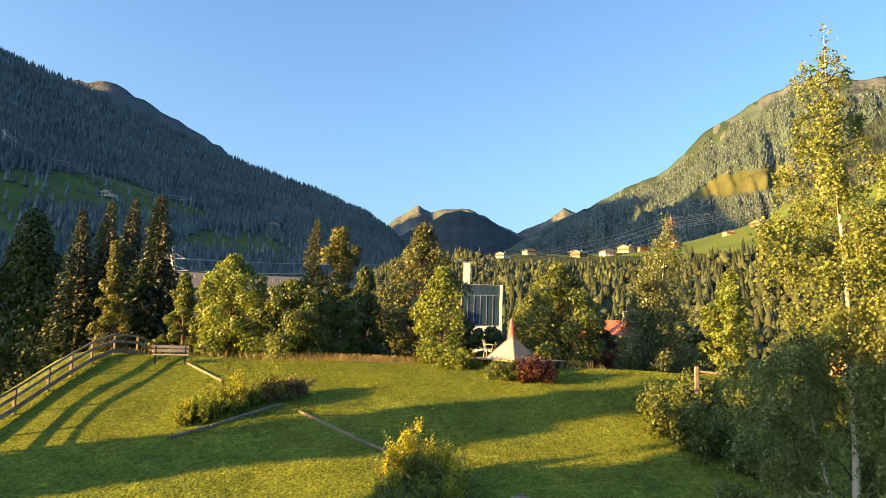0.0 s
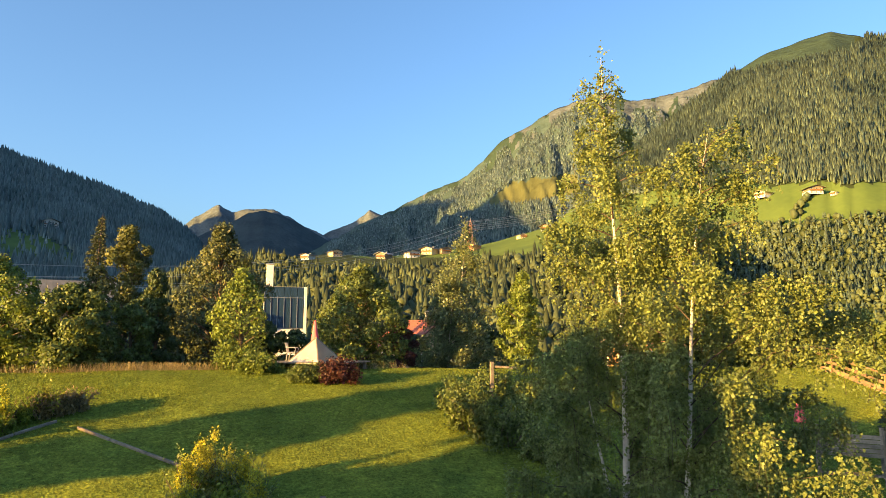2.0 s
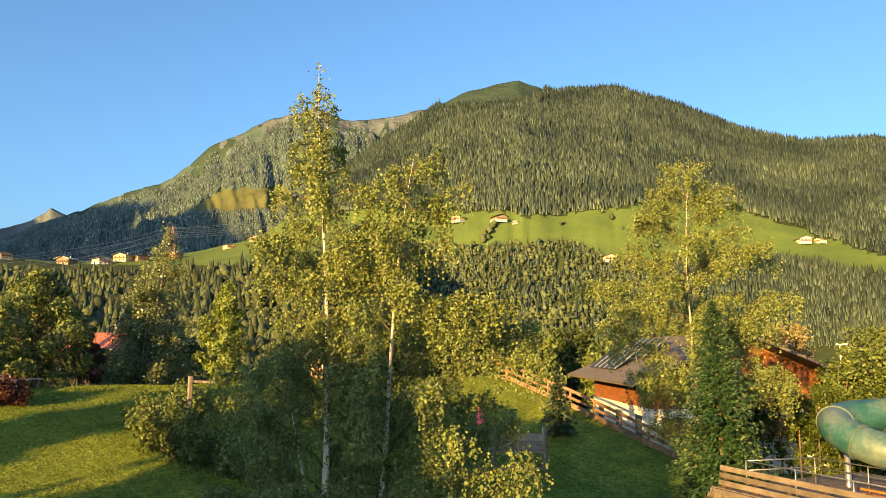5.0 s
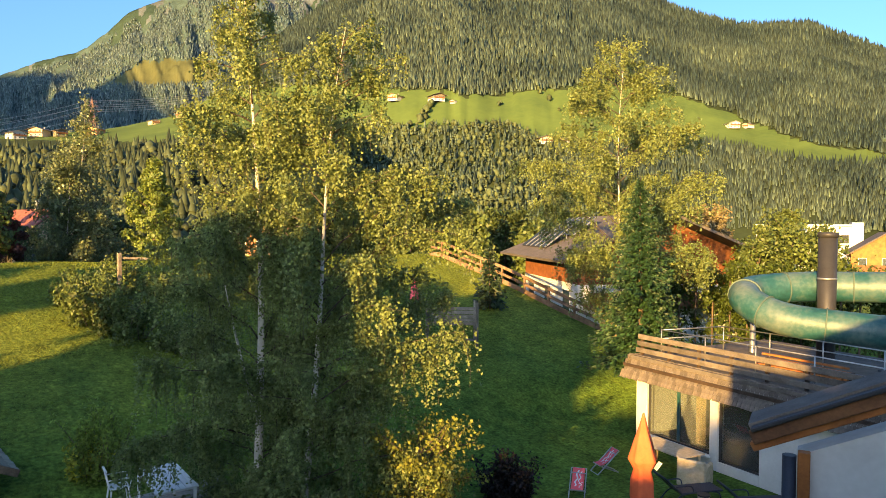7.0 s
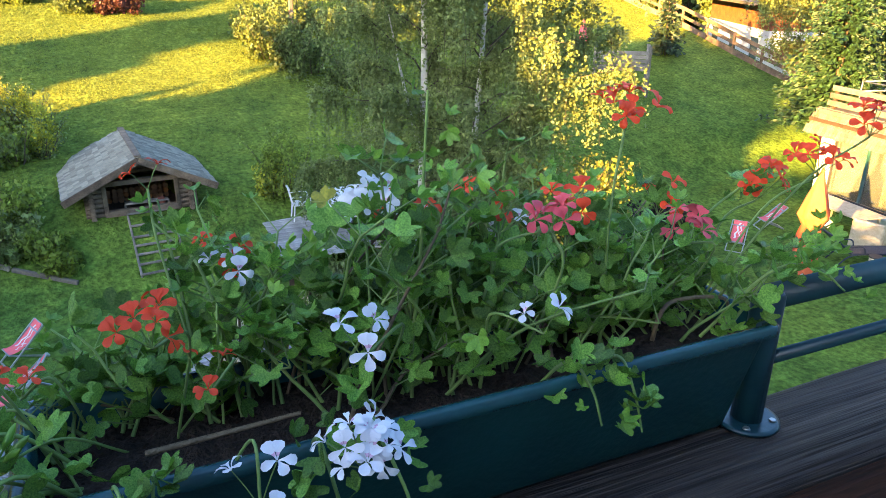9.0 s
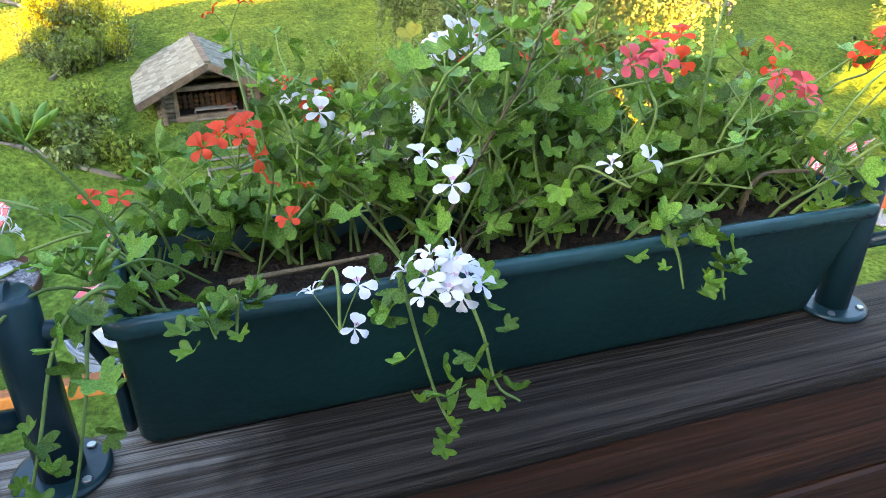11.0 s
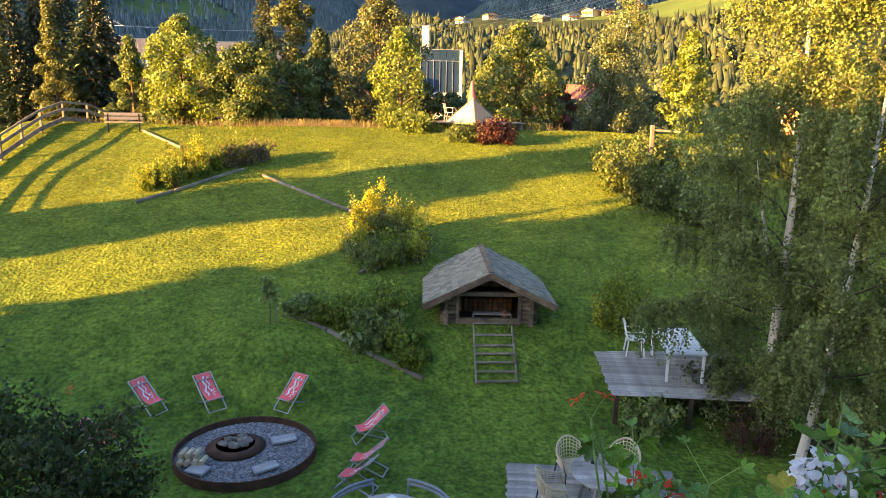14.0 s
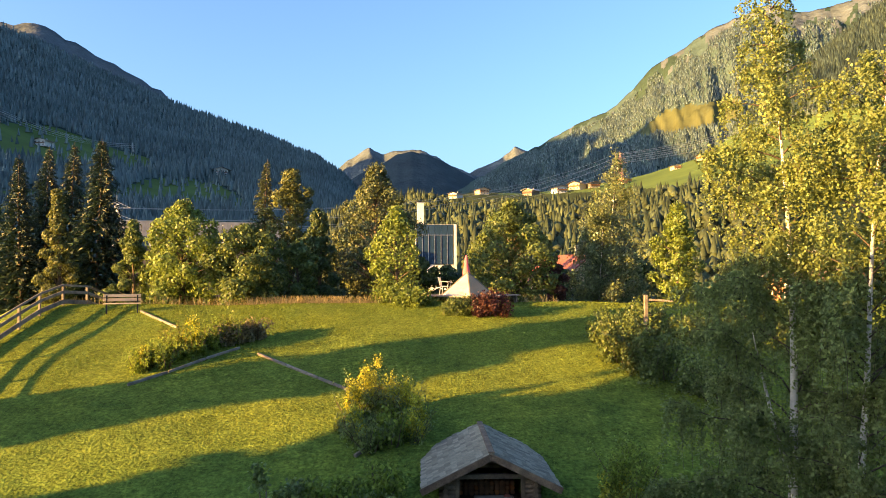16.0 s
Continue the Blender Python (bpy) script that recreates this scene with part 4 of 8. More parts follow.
def place(az, rng_m):
    """Plan place by bearing in degrees and range."""
    return rng_m * math.sin(radians(az)), rng_m * math.cos(radians(az))


# ---- trees behind the crest ----
def crest_trees():
    def b(name, x, y, top, r, leaf, label, **k):
        return leaf_tree(name, x, y, top - gz(x, y), r, leaf, label, **k)

    def c(name, x, y, top, r, leaf, label, **k):
        return conifer(name, x, y, top - gz(x, y), r, leaf, label, **k)
    b("broadleaf_tree", -25.9, 44.7, 13.1, 3.9, LEAF_DARK, "large dark-green broadleaf tree in shade beside the steps", crown="cone", seed=1, lobes=70, per=300, size=0.26)
    for i, (x, y, top, r) in enumerate(((-21.5, 42.4, 13.3, 2.9), (-20.8, 44.2, 14.1, 2.9), (-19.3, 43.7, 14.3, 2.8), (-17.3, 42.6, 14.35, 3.1))):
        c("spruce_tree", x, y, top, r, NEEDLE, "tall dark spruce with drooping boughs", seed=1 + i, whorls=34, arms=11, sprays=16, fine=0.62, droop=0.55)
    b("broadleaf_tree", -18.5, 40.1, 11.1, 1.45, LEAF_OLIVE, "slender sunlit tree in front of the spruces", crown="cone", seed=5, lobes=44, per=300, size=0.15)
    b("broadleaf_tree", -14.4, 39.9, 9.4, 1.35, LEAF_MID, "small sunlit broadleaf tree behind the bench", crown="cone", seed=6, lobes=34, per=300, size=0.15)
    b("broadleaf_tree", -11.45, 38.8, 10.3, 2.3, LEAF_BRIGHT, "round sunlit broadleaf tree", crown="round", seed=7, lobes=56)
    b("broadleaf_tree", -7.95, 37.8, 9.05, 2.2, LEAF_MID, "low spreading sunlit broadleaf tree", crown="round", seed=8, lobes=50)
    c("spruce_tree", -9.1, 50.0, 14.3, 2.2, NEEDLE_PINE, "sunlit spruce behind the broadleaf trees", seed=9, fine=0.7)
    b("broadleaf_tree", -7.1, 48.0, 13.3, 2.5, LEAF_OLIVE, "tall sunlit broadleaf tree", crown="pine", seed=10, lobes=54, size=0.2)
    b("broadleaf_tree", -4.7, 42.6, 10.2, 1.9, LEAF_DARK, "dark broadleaf tree in the row", crown="cone", seed=11, lobes=36)
    b("broadleaf_tree", -5.6, 40.0, 8.4, 1.5, LEAF_MID, "low broadleaf tree in the row", crown="round", seed=12, lobes=30, per=320)
    b("pine_tree", -1.4, 46.0, 13.35, 2.9, NEEDLE_PINE, "broad sunlit pine with rounded crown", crown="pine", seed=13, lobes=84, per=300, size=0.17)
    b("broadleaf_tree", -0.1, 37.7, 10.0, 1.9, LEAF_BRIGHT, "young bright-green tree on the crest", crown="open", seed=14, lobes=42, per=190, size=0.16, low=0.12, gap=0.5)
    b("broadleaf_tree", 6.6, 41.5, 10.7, 2.8, LEAF_MID, "wide round broadleaf tree behind the tent", crown="round", seed=15, lobes=58, per=400, size=0.18)
    b("broadleaf_tree", 8.95, 41.4, 7.5, 1.2, LEAF_RED, "small dark-red leaved tree", crown="round", seed=16, lobes=22, per=260)
    birch("birch_tree", 13.0, 43.8, 11.8, 3.2, "broad birch with grey-green hanging foliage", seed=17, strands=700, per=30, low=0.06, size=0.14, spread=0.16, leaf=LEAF_GREYGREEN)
    birch("birch_tree", 11.9, 42.3, 8.0, 2.0, "small birch with grey-green foliage", seed=18, strands=460, per=30, low=0.05, size=0.14, spread=0.16, leaf=LEAF_GREYGREEN)
    b("broadleaf_tree", 15.0, 37.8, 10.2, 1.65, LEAF_BRIGHT, "bright yellow-green broadleaf tree", crown="open", seed=19, lobes=40, per=260, size=0.17)
    for i, (x, y, top, r) in enumerate([(-33, 48, 10, 3), (-33, 55, 11, 3.5), (-15.5, 52, 6.6, 3), (-11, 55, 7.2, 3), (-3, 56, 8.4, 3.2), (1.4, 44.5, 7.4, 1.6), (4, 58, 6.8, 2.6), (12, 56, 7, 3), (18, 54, 7.6, 3.4), (24, 48, 7.6, 3)]):
        b("broadleaf_tree", x, y, top, r, LEAF_DARK, "dark broadleaf tree filling the row behind", seed=30 + i, lobes=26, per=200, size=0.36)


crest_trees()

# birches on the lawn and trees by the pool house
birch("birch_tree", 8.35, 14.9, 14.3, 3.0, "tall slender birch with white stem and sunlit top", seed=1, strands=3200, per=33, low=0.05, size=0.07, spread=0.04, lean=(0.25, 0.35), skew=(-0.15, -0.1), fork=(0.2, -0.75, 0.2, 3.2),
      form=((0.03, 0.5), (0.1, 0.78), (0.2, 0.95), (0.32, 0.97), (0.42, 0.8), (0.55, 0.66), (0.7, 0.5), (0.85, 0.32), (1.0, 0.1)))
birch("birch_tree", 8.25, 13.1, 12.2, 2.9, "birch with leaning white stem and hanging twigs", seed=2, strands=3200, per=33, low=0.12, size=0.07, spread=0.04, lean=(1.75, 0.35), skew=(0.5, -0.05),
      form=((0.05, 0.45), (0.15, 0.8), (0.3, 0.95), (0.5, 1.0), (0.65, 0.92), (0.8, 0.72), (0.93, 0.42), (1.0, 0.15)))
birch("birch_tree", 28.3, 17.9, 14.2, 4.1, "broad weeping birch by the chalet", seed=3, trunk_r=0.005, strands=3000, per=28, low=0.12, size=0.098, lean=(0.2, 0.2), spread=0.06, form=((0.08, 0.5), (0.22, 0.85), (0.45, 1.0), (0.65, 0.95), (0.8, 0.78), (0.92, 0.5), (1.0, 0.2)))
conifer("spruce_tree", 24.5, 14.75, 9.2, 2.5, NEEDLE_GREEN, "dark green spruce at the corner of the pool house", seed=21, whorls=34, arms=11, sprays=30, fine=0.42, droop=0.22, low=0.2, width=0.95)
conifer("spruce_tree", 26.4, 24.3, 3.2, 0.95, NEEDLE, "young spruce beside the wooden fence", seed=22, whorls=14, arms=7, sprays=6)


# unseen trees to the west, added to keep the evening sun off the lower lawn
def shade_trees():
    for i, y in enumerate((-1.9, 0.9, 3.5, 6.2, 9.0)):
        broadleaf("broadleaf_tree", -31 + 1.2 * math.sin(i * 2.1), y, 14.2 + 0.5 * math.sin(i * 3.0), 2.3 if i == 0 else 2.9, LEAF_DARK, "unseen tall tree added to shade the lower lawn", seed=60 + i, clumps=300, per=16, low=0.02, size=0.85)
    # heights and gaps set so sun still reaches the maple and parasol
    broadleaf("broadleaf_tree", -31.2, -4.7, 8.9, 1.7, LEAF_DARK, "unseen low tree added to shade the lawn below the maple", seed=79, clumps=240, per=16, low=0.02, size=0.7)
    broadleaf("broadleaf_tree", -31.0, -6.3, 10.3, 1.2, LEAF_DARK, "unseen slim tree added to shade the grass by the pool house", seed=78, clumps=200, per=16, low=0.02, size=0.7)
    for i, (y, h) in enumerate(((-8.1, 9.7), (-12.7, 12.1), (-15.6, 12.4), (-18.5, 12.2))):
        broadleaf("broadleaf_tree", -31 + 1.2 * math.sin(i * 1.7), y, h, 2.4, LEAF_DARK, "unseen tree added to shade the lawn and pool house", seed=80 + i, clumps=300, per=16, low=0.02, size=0.85)
    broadleaf("broadleaf_tree", -41, 39.6, 16.5, 4.6, LEAF_DARK, "unseen large tree added to shade the tree beside the steps", seed=90, clumps=300, per=16, low=0.02, size=0.85)
    for i, (x, y, h) in enumerate(((-44.5, 48.5, 17.0), (-39.0, 54.0, 15.0))):
        broadleaf("broadleaf_tree", x, y, h, 4.6, LEAF_DARK, "unseen large tree added to shade the tree beside the steps", seed=91 + i, clumps=300, per=16, low=0.02, size=0.85)
    broadleaf("broadleaf_tree", -32.5, -11.1, 12.6, 1.8, LEAF_DARK, "unseen thin tree added to dapple the sun near the pool house", seed=95, clumps=60, per=34, low=0.02, size=0.4)
    broadleaf("broadleaf_tree", -31, 16.4, 13.4, 1.9, LEAF_DARK, "unseen slim tree added to cast the upper shade band", seed=70, clumps=220, per=16, low=0.02, size=0.85)


shade_trees()

# ---- pool house with shingled eave and roof terrace ----
def local_frame(x, y, z, ahead):
    """Matrix with local x along the plan direction ahead and z up."""
    return Matrix.Translation((x, y, z)) @ Matrix.Rotation(math.atan2(ahead[1], ahead[0]), 4, "Z")


def pool_house():
    t = thing("pool_house", (0, 0, 0), "white pool house with large windows, shingled eave and roof terrace", "building")
    t.matrix_world = local_frame(22.3, 13.4, -0.85, (-0.254, -0.967))
    top, length, depth, up = 2.95, 10.6, 7.0, 0.4
    openings = [(0.5, 3.2, 0.42), (3.5, 5.0, 0.3)]
    bm = bmesh.new()
    x = 0.0
    for a, b, sill in openings + [(length, length, 0)]:
        box(bm, (x + a) / 2, 0.15, top / 2, a - x, 0.3, top, bevel=0.01)
        if b > a:
            box(bm, (a + b) / 2, 0.15, sill / 2, b - a, 0.296, sill)
            box(bm, (a + b) / 2, 0.15, (2.70 + top) / 2, b - a, 0.296, top - 2.70)
        x = b
    box(bm, 0.15, depth / 2 + 0.15, top / 2, 0.3, depth - 0.3, top)
    box(bm, length - 0.15, depth / 2 + 0.15, top / 2, 0.3, depth - 0.3, top)
    box(bm, length / 2, depth - 0.15, top / 2, length - 0.6, 0.3, top)
    part("wall", bm, WHITE_WALL, t)
    part("floor_slab", boxes((length / 2, depth / 2, 0.15, length - 0.6, depth - 0.6, 0.3)), WOOD_DARK, t)
    for a, b, sill in openings:
        w = part("window", boxes(((a + b) / 2, 0.12, 2.675, b - a, 0.07, 0.05), ((a + b) / 2, 0.12, sill + 0.03, b - a, 0.07, 0.06), (a + 0.03, 0.12, (2.65 + sill) / 2, 0.06, 0.07, 2.6 - sill), (b - 0.03, 0.12, (2.65 + sill) / 2, 0.06, 0.07, 2.6 - sill)), STEEL_DARK, t, "dark window frame")
        n = 2 if b - a > 2 else 1
        for i in range(n):
            s = (b - a) / n
            p = part("pane", boxes((a + s * (i + 0.5), 0.125, (2.64 + sill) / 2 + 0.02, s - 0.08, 0.012, 2.54 - sill)), GLASS, w)
            p.visible_shadow = False
        if n == 2:
            part("mullion", boxes(((a + b) / 2, 0.11, (2.64 + sill) / 2, 0.09, 0.08, 2.5 - sill)), TEAL, w)
    part("sill", boxes((1.85, -0.05, 0.38, 2.8, 0.16, 0.07), bevel=0.01), WHITE_PAINT, t)
    part("curtain", boxes(*[(2.35 + 0.09 * i, 0.42 + 0.03 * (i % 2), 1.55, 0.09, 0.03, 2.1) for i in range(4)]), CREAM_WALL, t, "pale drawn curtain")
    part("inner_wall", boxes((length / 2, 3.4, 1.6, length - 0.62, 0.1, 2.6)), WOOD_DARK, t)
    part("roof_deck", boxes((length / 2, depth / 2 - 0.05, 2.62 + up, length + 0.5, depth + 0.3, 0.12)), BROWN_ROOF, t)
    part("fascia", boxes((length / 2, -0.28, 2.33 + up, length + 0.7, 0.06, 0.1)), WOOD_DARK, t)
    for i in range(3):
        part("parapet_board", boxes((length / 2 + 0.15, -0.04 + 0.05 * i, 2.88 + up + 0.225 * i, length + 0.3, 0.05, 0.17), bevel=0.01), WOOD_GREY, t)
    for k in range(9):
        part("parapet_post", boxes((0.1 + 1.25 * k, 0.16, 3.02 + up, 0.09, 0.09, 0.78)), WOOD_DARK, t)
    for yy, dx in ((0.55, 0.0), (3.2, 0.4)):
        for k in range(5):
            bm = bmesh.new()
            tube(bm, [(0.6 + dx + 1.9 * k, yy, 2.66 + up), (0.6 + dx + 1.9 * k, yy, 3.62 + up)], 0.022, 8)
            part("rail_post", bm, STEEL, t)
        for zz in (3.6 + up, 3.3 + up):
            bm = bmesh.new()
            tube(bm, [(0.6 + dx, yy, zz), (0.6 + dx + 7.6, yy, zz)], 0.02, 8)
            part("rail", bm, STEEL, t)
    bm = bmesh.new()
    for zz in (3.6 + up, 3.3 + up):
        tube(bm, [(0.62, 0.55, zz), (1.0, 3.2, zz)], 0.02, 8)
    part("rail", bm, STEEL, t)
    # shingles: three overlapping courses along the front and round the corner
    me = bpy.data.meshes.new("shingle")
    bm = boxes((0, 0, 0, 0.146, 0.02, 0.30), bevel=0.006)
    bm.to_mesh(me)
    bm.free()
    me.materials.append(SHINGLE)
    rng = random.Random(4)
    for row in range(4):
        n = int((length + 0.6) / 0.149)
        for i in range(n):
            m = Matrix.Translation((-0.3 + 0.149 * (i + 0.5 * (row % 2)), -0.40 + 0.088 * row, 2.04 + up + 0.178 * row)) @ Matrix.Rotation(radians(-25 + rng.uniform(-2, 2)), 4, "X") @ Matrix.Rotation(radians(rng.uniform(-2.5, 2.5)), 4, "Y") @ Matrix.Diagonal((rng.uniform(0.9, 1.0), 1, rng.uniform(0.92, 1.1), 1))
            part("shingle", me, None, t, at=m)
        for i in range(12):
            m = Matrix.Translation((-0.40 + 0.088 * row, -0.2 + 0.149 * i, 2.04 + up + 0.178 * row)) @ Matrix.Rotation(radians(-90), 4, "Z") @ Matrix.Rotation(radians(-25), 4, "X")
            part("shingle", me, None, t, at=m)
    # clutter on the terrace: stacked slats and a grey box
    st = thing("timber_stack", (0, 0, 0), "stack of loose orange-brown boards on the roof terrace", "boards")
    st.matrix_world = t.matrix_world.copy()
    for i in range(7):
        part("board", boxes((4.6 + 0.1 * (i % 3), 2.2 + 0.16 * (i % 4), 2.73 + up + 0.10 * (i // 2), 2.9, 0.12, 0.06), bevel=0.008), WOOD_ORANGE, st)
    bx = thing("storage_box", (0, 0, 0), "grey storage box standing on the roof terrace", "box")
    bx.matrix_world = t.matrix_world.copy()
    body = part("body", boxes((8.0, 2.4, 2.95 + up, 1.6, 0.7, 0.5), bevel=0.03), SLAB, bx)
    part("lid", boxes((8.0, 2.4, 3.22 + up, 1.66, 0.76, 0.05), bevel=0.015), STEEL_DARK, bx)


pool_house()


def water_slide():
    t = thing("water_slide", (0, 0, 0), "weathered teal water-slide tube curving above the terrace", "water slide")
    line = smooth_line([(25.5, 2.0, 3.35), (25.4, 5.2, 3.45), (24.9, 7.6, 3.55), (24.35, 9.3, 3.75), (24.6, 10.55, 4.2), (25.9, 10.9, 4.45), (27.4, 9.6, 4.6), (28.2, 7.8, 4.65), (28.6, 5.6, 4.75), (28.8, 2.0, 4.9)], 8)
    step = 9
    for i in range(0, len(line) - 1, step):
        bm = bmesh.new()
        tube(bm, line[i:i + step + 1], 0.54, 20, caps=False)
        s = part("tube_section", bm, TEAL, t)
        d = line[min(i + 1, len(line) - 1)] - line[max(i - 1, 0)]
        d /= np.linalg.norm(d)
        bm = bmesh.new()
        tube(bm, [line[i] - d * 0.02, line[i] + d * 0.02], 0.58, 20)
        part("flange", bm, TEAL_EDGE, s, "pale joint flange")
    for i in (2, 40, 70):
        p = line[min(i, len(line) - 1)]
        bm = bmesh.new()
        tube(bm, [(p[0], p[1], -0.85), (p[0], p[1], p[2] - 0.55)], 0.1, 10)
        part("support", bm, STEEL, t)
    c = thing("flue_pipe", (26.65, 8.7, -0.85), "tall dark-grey steel flue pipe beside the slide", "chimney")
    bm = bmesh.new()
    tube(bm, [(0, 0, 0), (0, 0, 7.3)], 0.3, 18)
    part("pipe", bm, STEEL_DARK, c)
    bm = bmesh.new()
    tube(bm, [(0, 0, 7.25), (0, 0, 7.42)], 0.33, 18)
    part("collar", bm, STEEL_DARK, c)
    for z in (4.2, 5.8):
        bm = bmesh.new()
        tube(bm, [(0, 0, z), (0, 0, z + 0.06)], 0.315, 18)
        part("band", bm, STEEL, c)


water_slide()


# ---- the hotel: the gable wing beside the balcony and the house behind the camera ----
def hotel():
    t = thing("hotel_wing", (0, 0, 0), "white gable wall with brown barge boards beside the balcony", "building")
    m = local_frame(8.42, 3.28, -0.85, (0.33, -0.944))
    t.matrix_world = m
    bm = bmesh.new()
    v = [(0.35, 0.1, 0), (9.0, 0.1, 0), (9.0, 0.1, 8.99), (0.35, 0.1, 4.97)]
    f = [bm.verts.new(p) for p in v]
    b = [bm.verts.new((p[0], 0.5, p[2])) for p in v]
    bm.faces.new(f)
    bm.faces.new(b[::-1])
    for i in range(4):
        bm.faces.new((f[i], b[i], b[(i + 1) % 4], f[(i + 1) % 4]))
    bmesh.ops.recalc_face_normals(bm, faces=bm.faces)
    part("wall", bm, WHITE_WALL, t)
    k = 0.474
    for name, y, w, h, off, mat in (("barge_board", -0.10, 0.09, 0.16, 5.16, WOOD_BROWN), ("barge_board", -0.02, 0.10, 0.11, 5.035, WOOD_ORANGE), ("roof_edge", -0.14, 0.16, 0.05, 5.265, STEEL_DARK)):
        bm = bmesh.new()
        beam(bm, (-0.12, y, off), (9.0, y, off + 9.12 * k), w, h, 0.012)
        part(name, bm, mat, t)
    bm = bmesh.new()
    beam(bm, (-0.14, 0.22, 5.26), (9.0, 0.22, 5.26 + 9.14 * k), 0.6, 0.1)
    part("roof", bm, BROWN_ROOF, t)
    part("corner_board", boxes((0.42, 0.03, 2.52, 0.13, 0.14, 5.04), bevel=0.01), WOOD_ORANGE, t)
    bm = bmesh.new()
    tube(bm, [(0.27, 0.05, 0.0), (0.27, 0.05, 4.98)], 0.075, 12)
    part("downpipe", bm, NAVY, t, "dark blue-grey downpipe")
    # unseen walls, their extents chosen to leave the parasol and pool house lit
    h = thing("hotel_house", (0, 0, 0), "unseen plain white hotel walls added behind the balcony", "building")
    part("wall", boxes((3.2, -3.95, 3.6, 9.4, 4.7, 8.9)), WHITE_WALL, h)
    part("wing", boxes((-3.0, -10.0, 4.5, 22, 7.8, 10.7)), WHITE_WALL, h)
    # unseen screen added to keep the sun off the flower box
    part("partition", boxes((-1.62, -0.35, 5.75, 0.16, 2.2, 2.2), bevel=0.01), WOOD_BROWN, h)
    part("balcony_floor", boxes((1.6, -0.35, 4.66, 6.3, 2.1, 0.16)), WOOD_OLD, h)


hotel()


# ---- other buildings ----
def gable_house(name, label, x, y, z, w, d, h, rise, turn, wall, roof, group="", overhang=0.6, rows=2, cols=3, balcony=True, lower=None, glass=None, lower_part=0.48):
    """A house with a gable towards local -y: walls, roof slabs, windows and balcony."""
    t = thing(name, (x, y, z), label, "house", group, turn)
    bm = bmesh.new()
    v = [(-w / 2, 0), (w / 2, 0), (w / 2, h), (0, h + rise), (-w / 2, h)]
    a = [bm.verts.new((p[0], -d / 2, p[1])) for p in v]
    b = [bm.verts.new((p[0], d / 2, p[1])) for p in v]
    bm.faces.new(a)
    bm.faces.new(b[::-1])
    for i in range(5):
        bm.faces.new((a[i], b[i], b[(i + 1) % 5], a[(i + 1) % 5]))
    bmesh.ops.recalc_face_normals(bm, faces=bm.faces)
    part("wall", bm, wall, t)
    if lower:
        part("lower_wall", boxes((0, 0, h * lower_part / 2, w + 0.06, d + 0.06, h * lower_part)), lower, t)
    s = rise / (w / 2)
    o = overhang
    th = 0.05 * w ** 0.5
    for q in (-1, 1):
        bm = bmesh.new()
        beam(bm, (0, 0, h + rise + th), (q * (w / 2 + o), 0, h + rise - s * (w / 2 + o) + th), d + 2 * o, th, up=(0, 0, 1))
        part("roof", bm, roof, t)
    part("chimney", boxes((w * 0.18, d * 0.1, h + rise, w * 0.06, w * 0.06, rise * 0.8 + 0.4)), SLAB, t)
    for r in range(rows):
        zc = h * (r + 0.55) / rows
        for c in range(cols):
            xc = -w / 2 + w * (c + 0.5) / cols
            wn = part("window", boxes((xc, -d / 2 - 0.03, zc, w * 0.11 + 0.1, 0.08, h * 0.2 + 0.1)), WHITE_PAINT, t)
            part("pane", boxes((xc, -d / 2 - 0.075, zc, w * 0.11, 0.02, h * 0.2)), glass or GLASS_DARK, wn)
            xs = -d / 2 + d * (c + 0.5) / cols
            wn = part("window", boxes((-w / 2 - 0.03, xs, zc, 0.08, w * 0.11 + 0.1, h * 0.2 + 0.1)), WHITE_PAINT, t)
            part("pane", boxes((-w / 2 - 0.075, xs, zc, 0.02, w * 0.11, h * 0.2)), glass or GLASS_DARK, wn)
    if balcony:
        bal = part("balcony", boxes((0, -d / 2 - 0.5, h * 0.52, w * 0.94, 0.9, 0.1)), WOOD_BROWN, t)
        part("balustrade", boxes((0, -d / 2 - 0.92, h * 0.52 + 0.5, w * 0.94, 0.06, 0.9)), WOOD_BROWN, bal)
    return t


def tower():
    t = thing("stair_tower", (4.0, 80.0, -1.0), "white stair tower with a blue-grey glazed front", "building")
    part("wall", boxes((0.2, 3, 5.6, 4.5, 5, 11.2), (2.3, 0.35, 9.9, 0.3, 0.6, 5.2), bevel=0.02), WHITE_WALL, t)
    part("front_wall", boxes((-0.05, 0.3, 3.95, 4.4, 0.5, 7.9)), WHITE_WALL, t)
    part("roof", boxes((0.2, 3, 12.4, 4.5, 5.2, 0.25)), GREY_ROOF, t)
    for i in range(6):
        x0 = -2.1 + 0.7 * i
        for z0, z1, y0, y1 in ((8.0, 11.3, 0.2, 0.2), (11.3, 12.5, 0.2, 0.9)):
            w = part("window", boxes((x0 + 0.35, (y0 + y1) / 2 + 0.02, (z0 + z1) / 2, 0.66, 0.03 + (y1 - y0), z1 - z0 - 0.06)), BLUE_GLASS, t)
            bm = bmesh.new()
            beam(bm, (x0, y0 - 0.03, z0), (x0, y1 - 0.03, z1), 0.06, 0.06)
            beam(bm, (x0, y1 - 0.03, z1), (x0 + 0.7, y1 - 0.03, z1), 0.06, 0.06)
            part("frame", bm, STEEL, w)
    c = part("chimney", boxes((-1.55, 1.6, 13.4, 0.75, 0.75, 3.2), bevel=0.02), WHITE_WALL, t)
    part("cap", boxes((-1.55, 1.6, 15.05, 0.9, 0.9, 0.1)), STEEL, c)


tower()


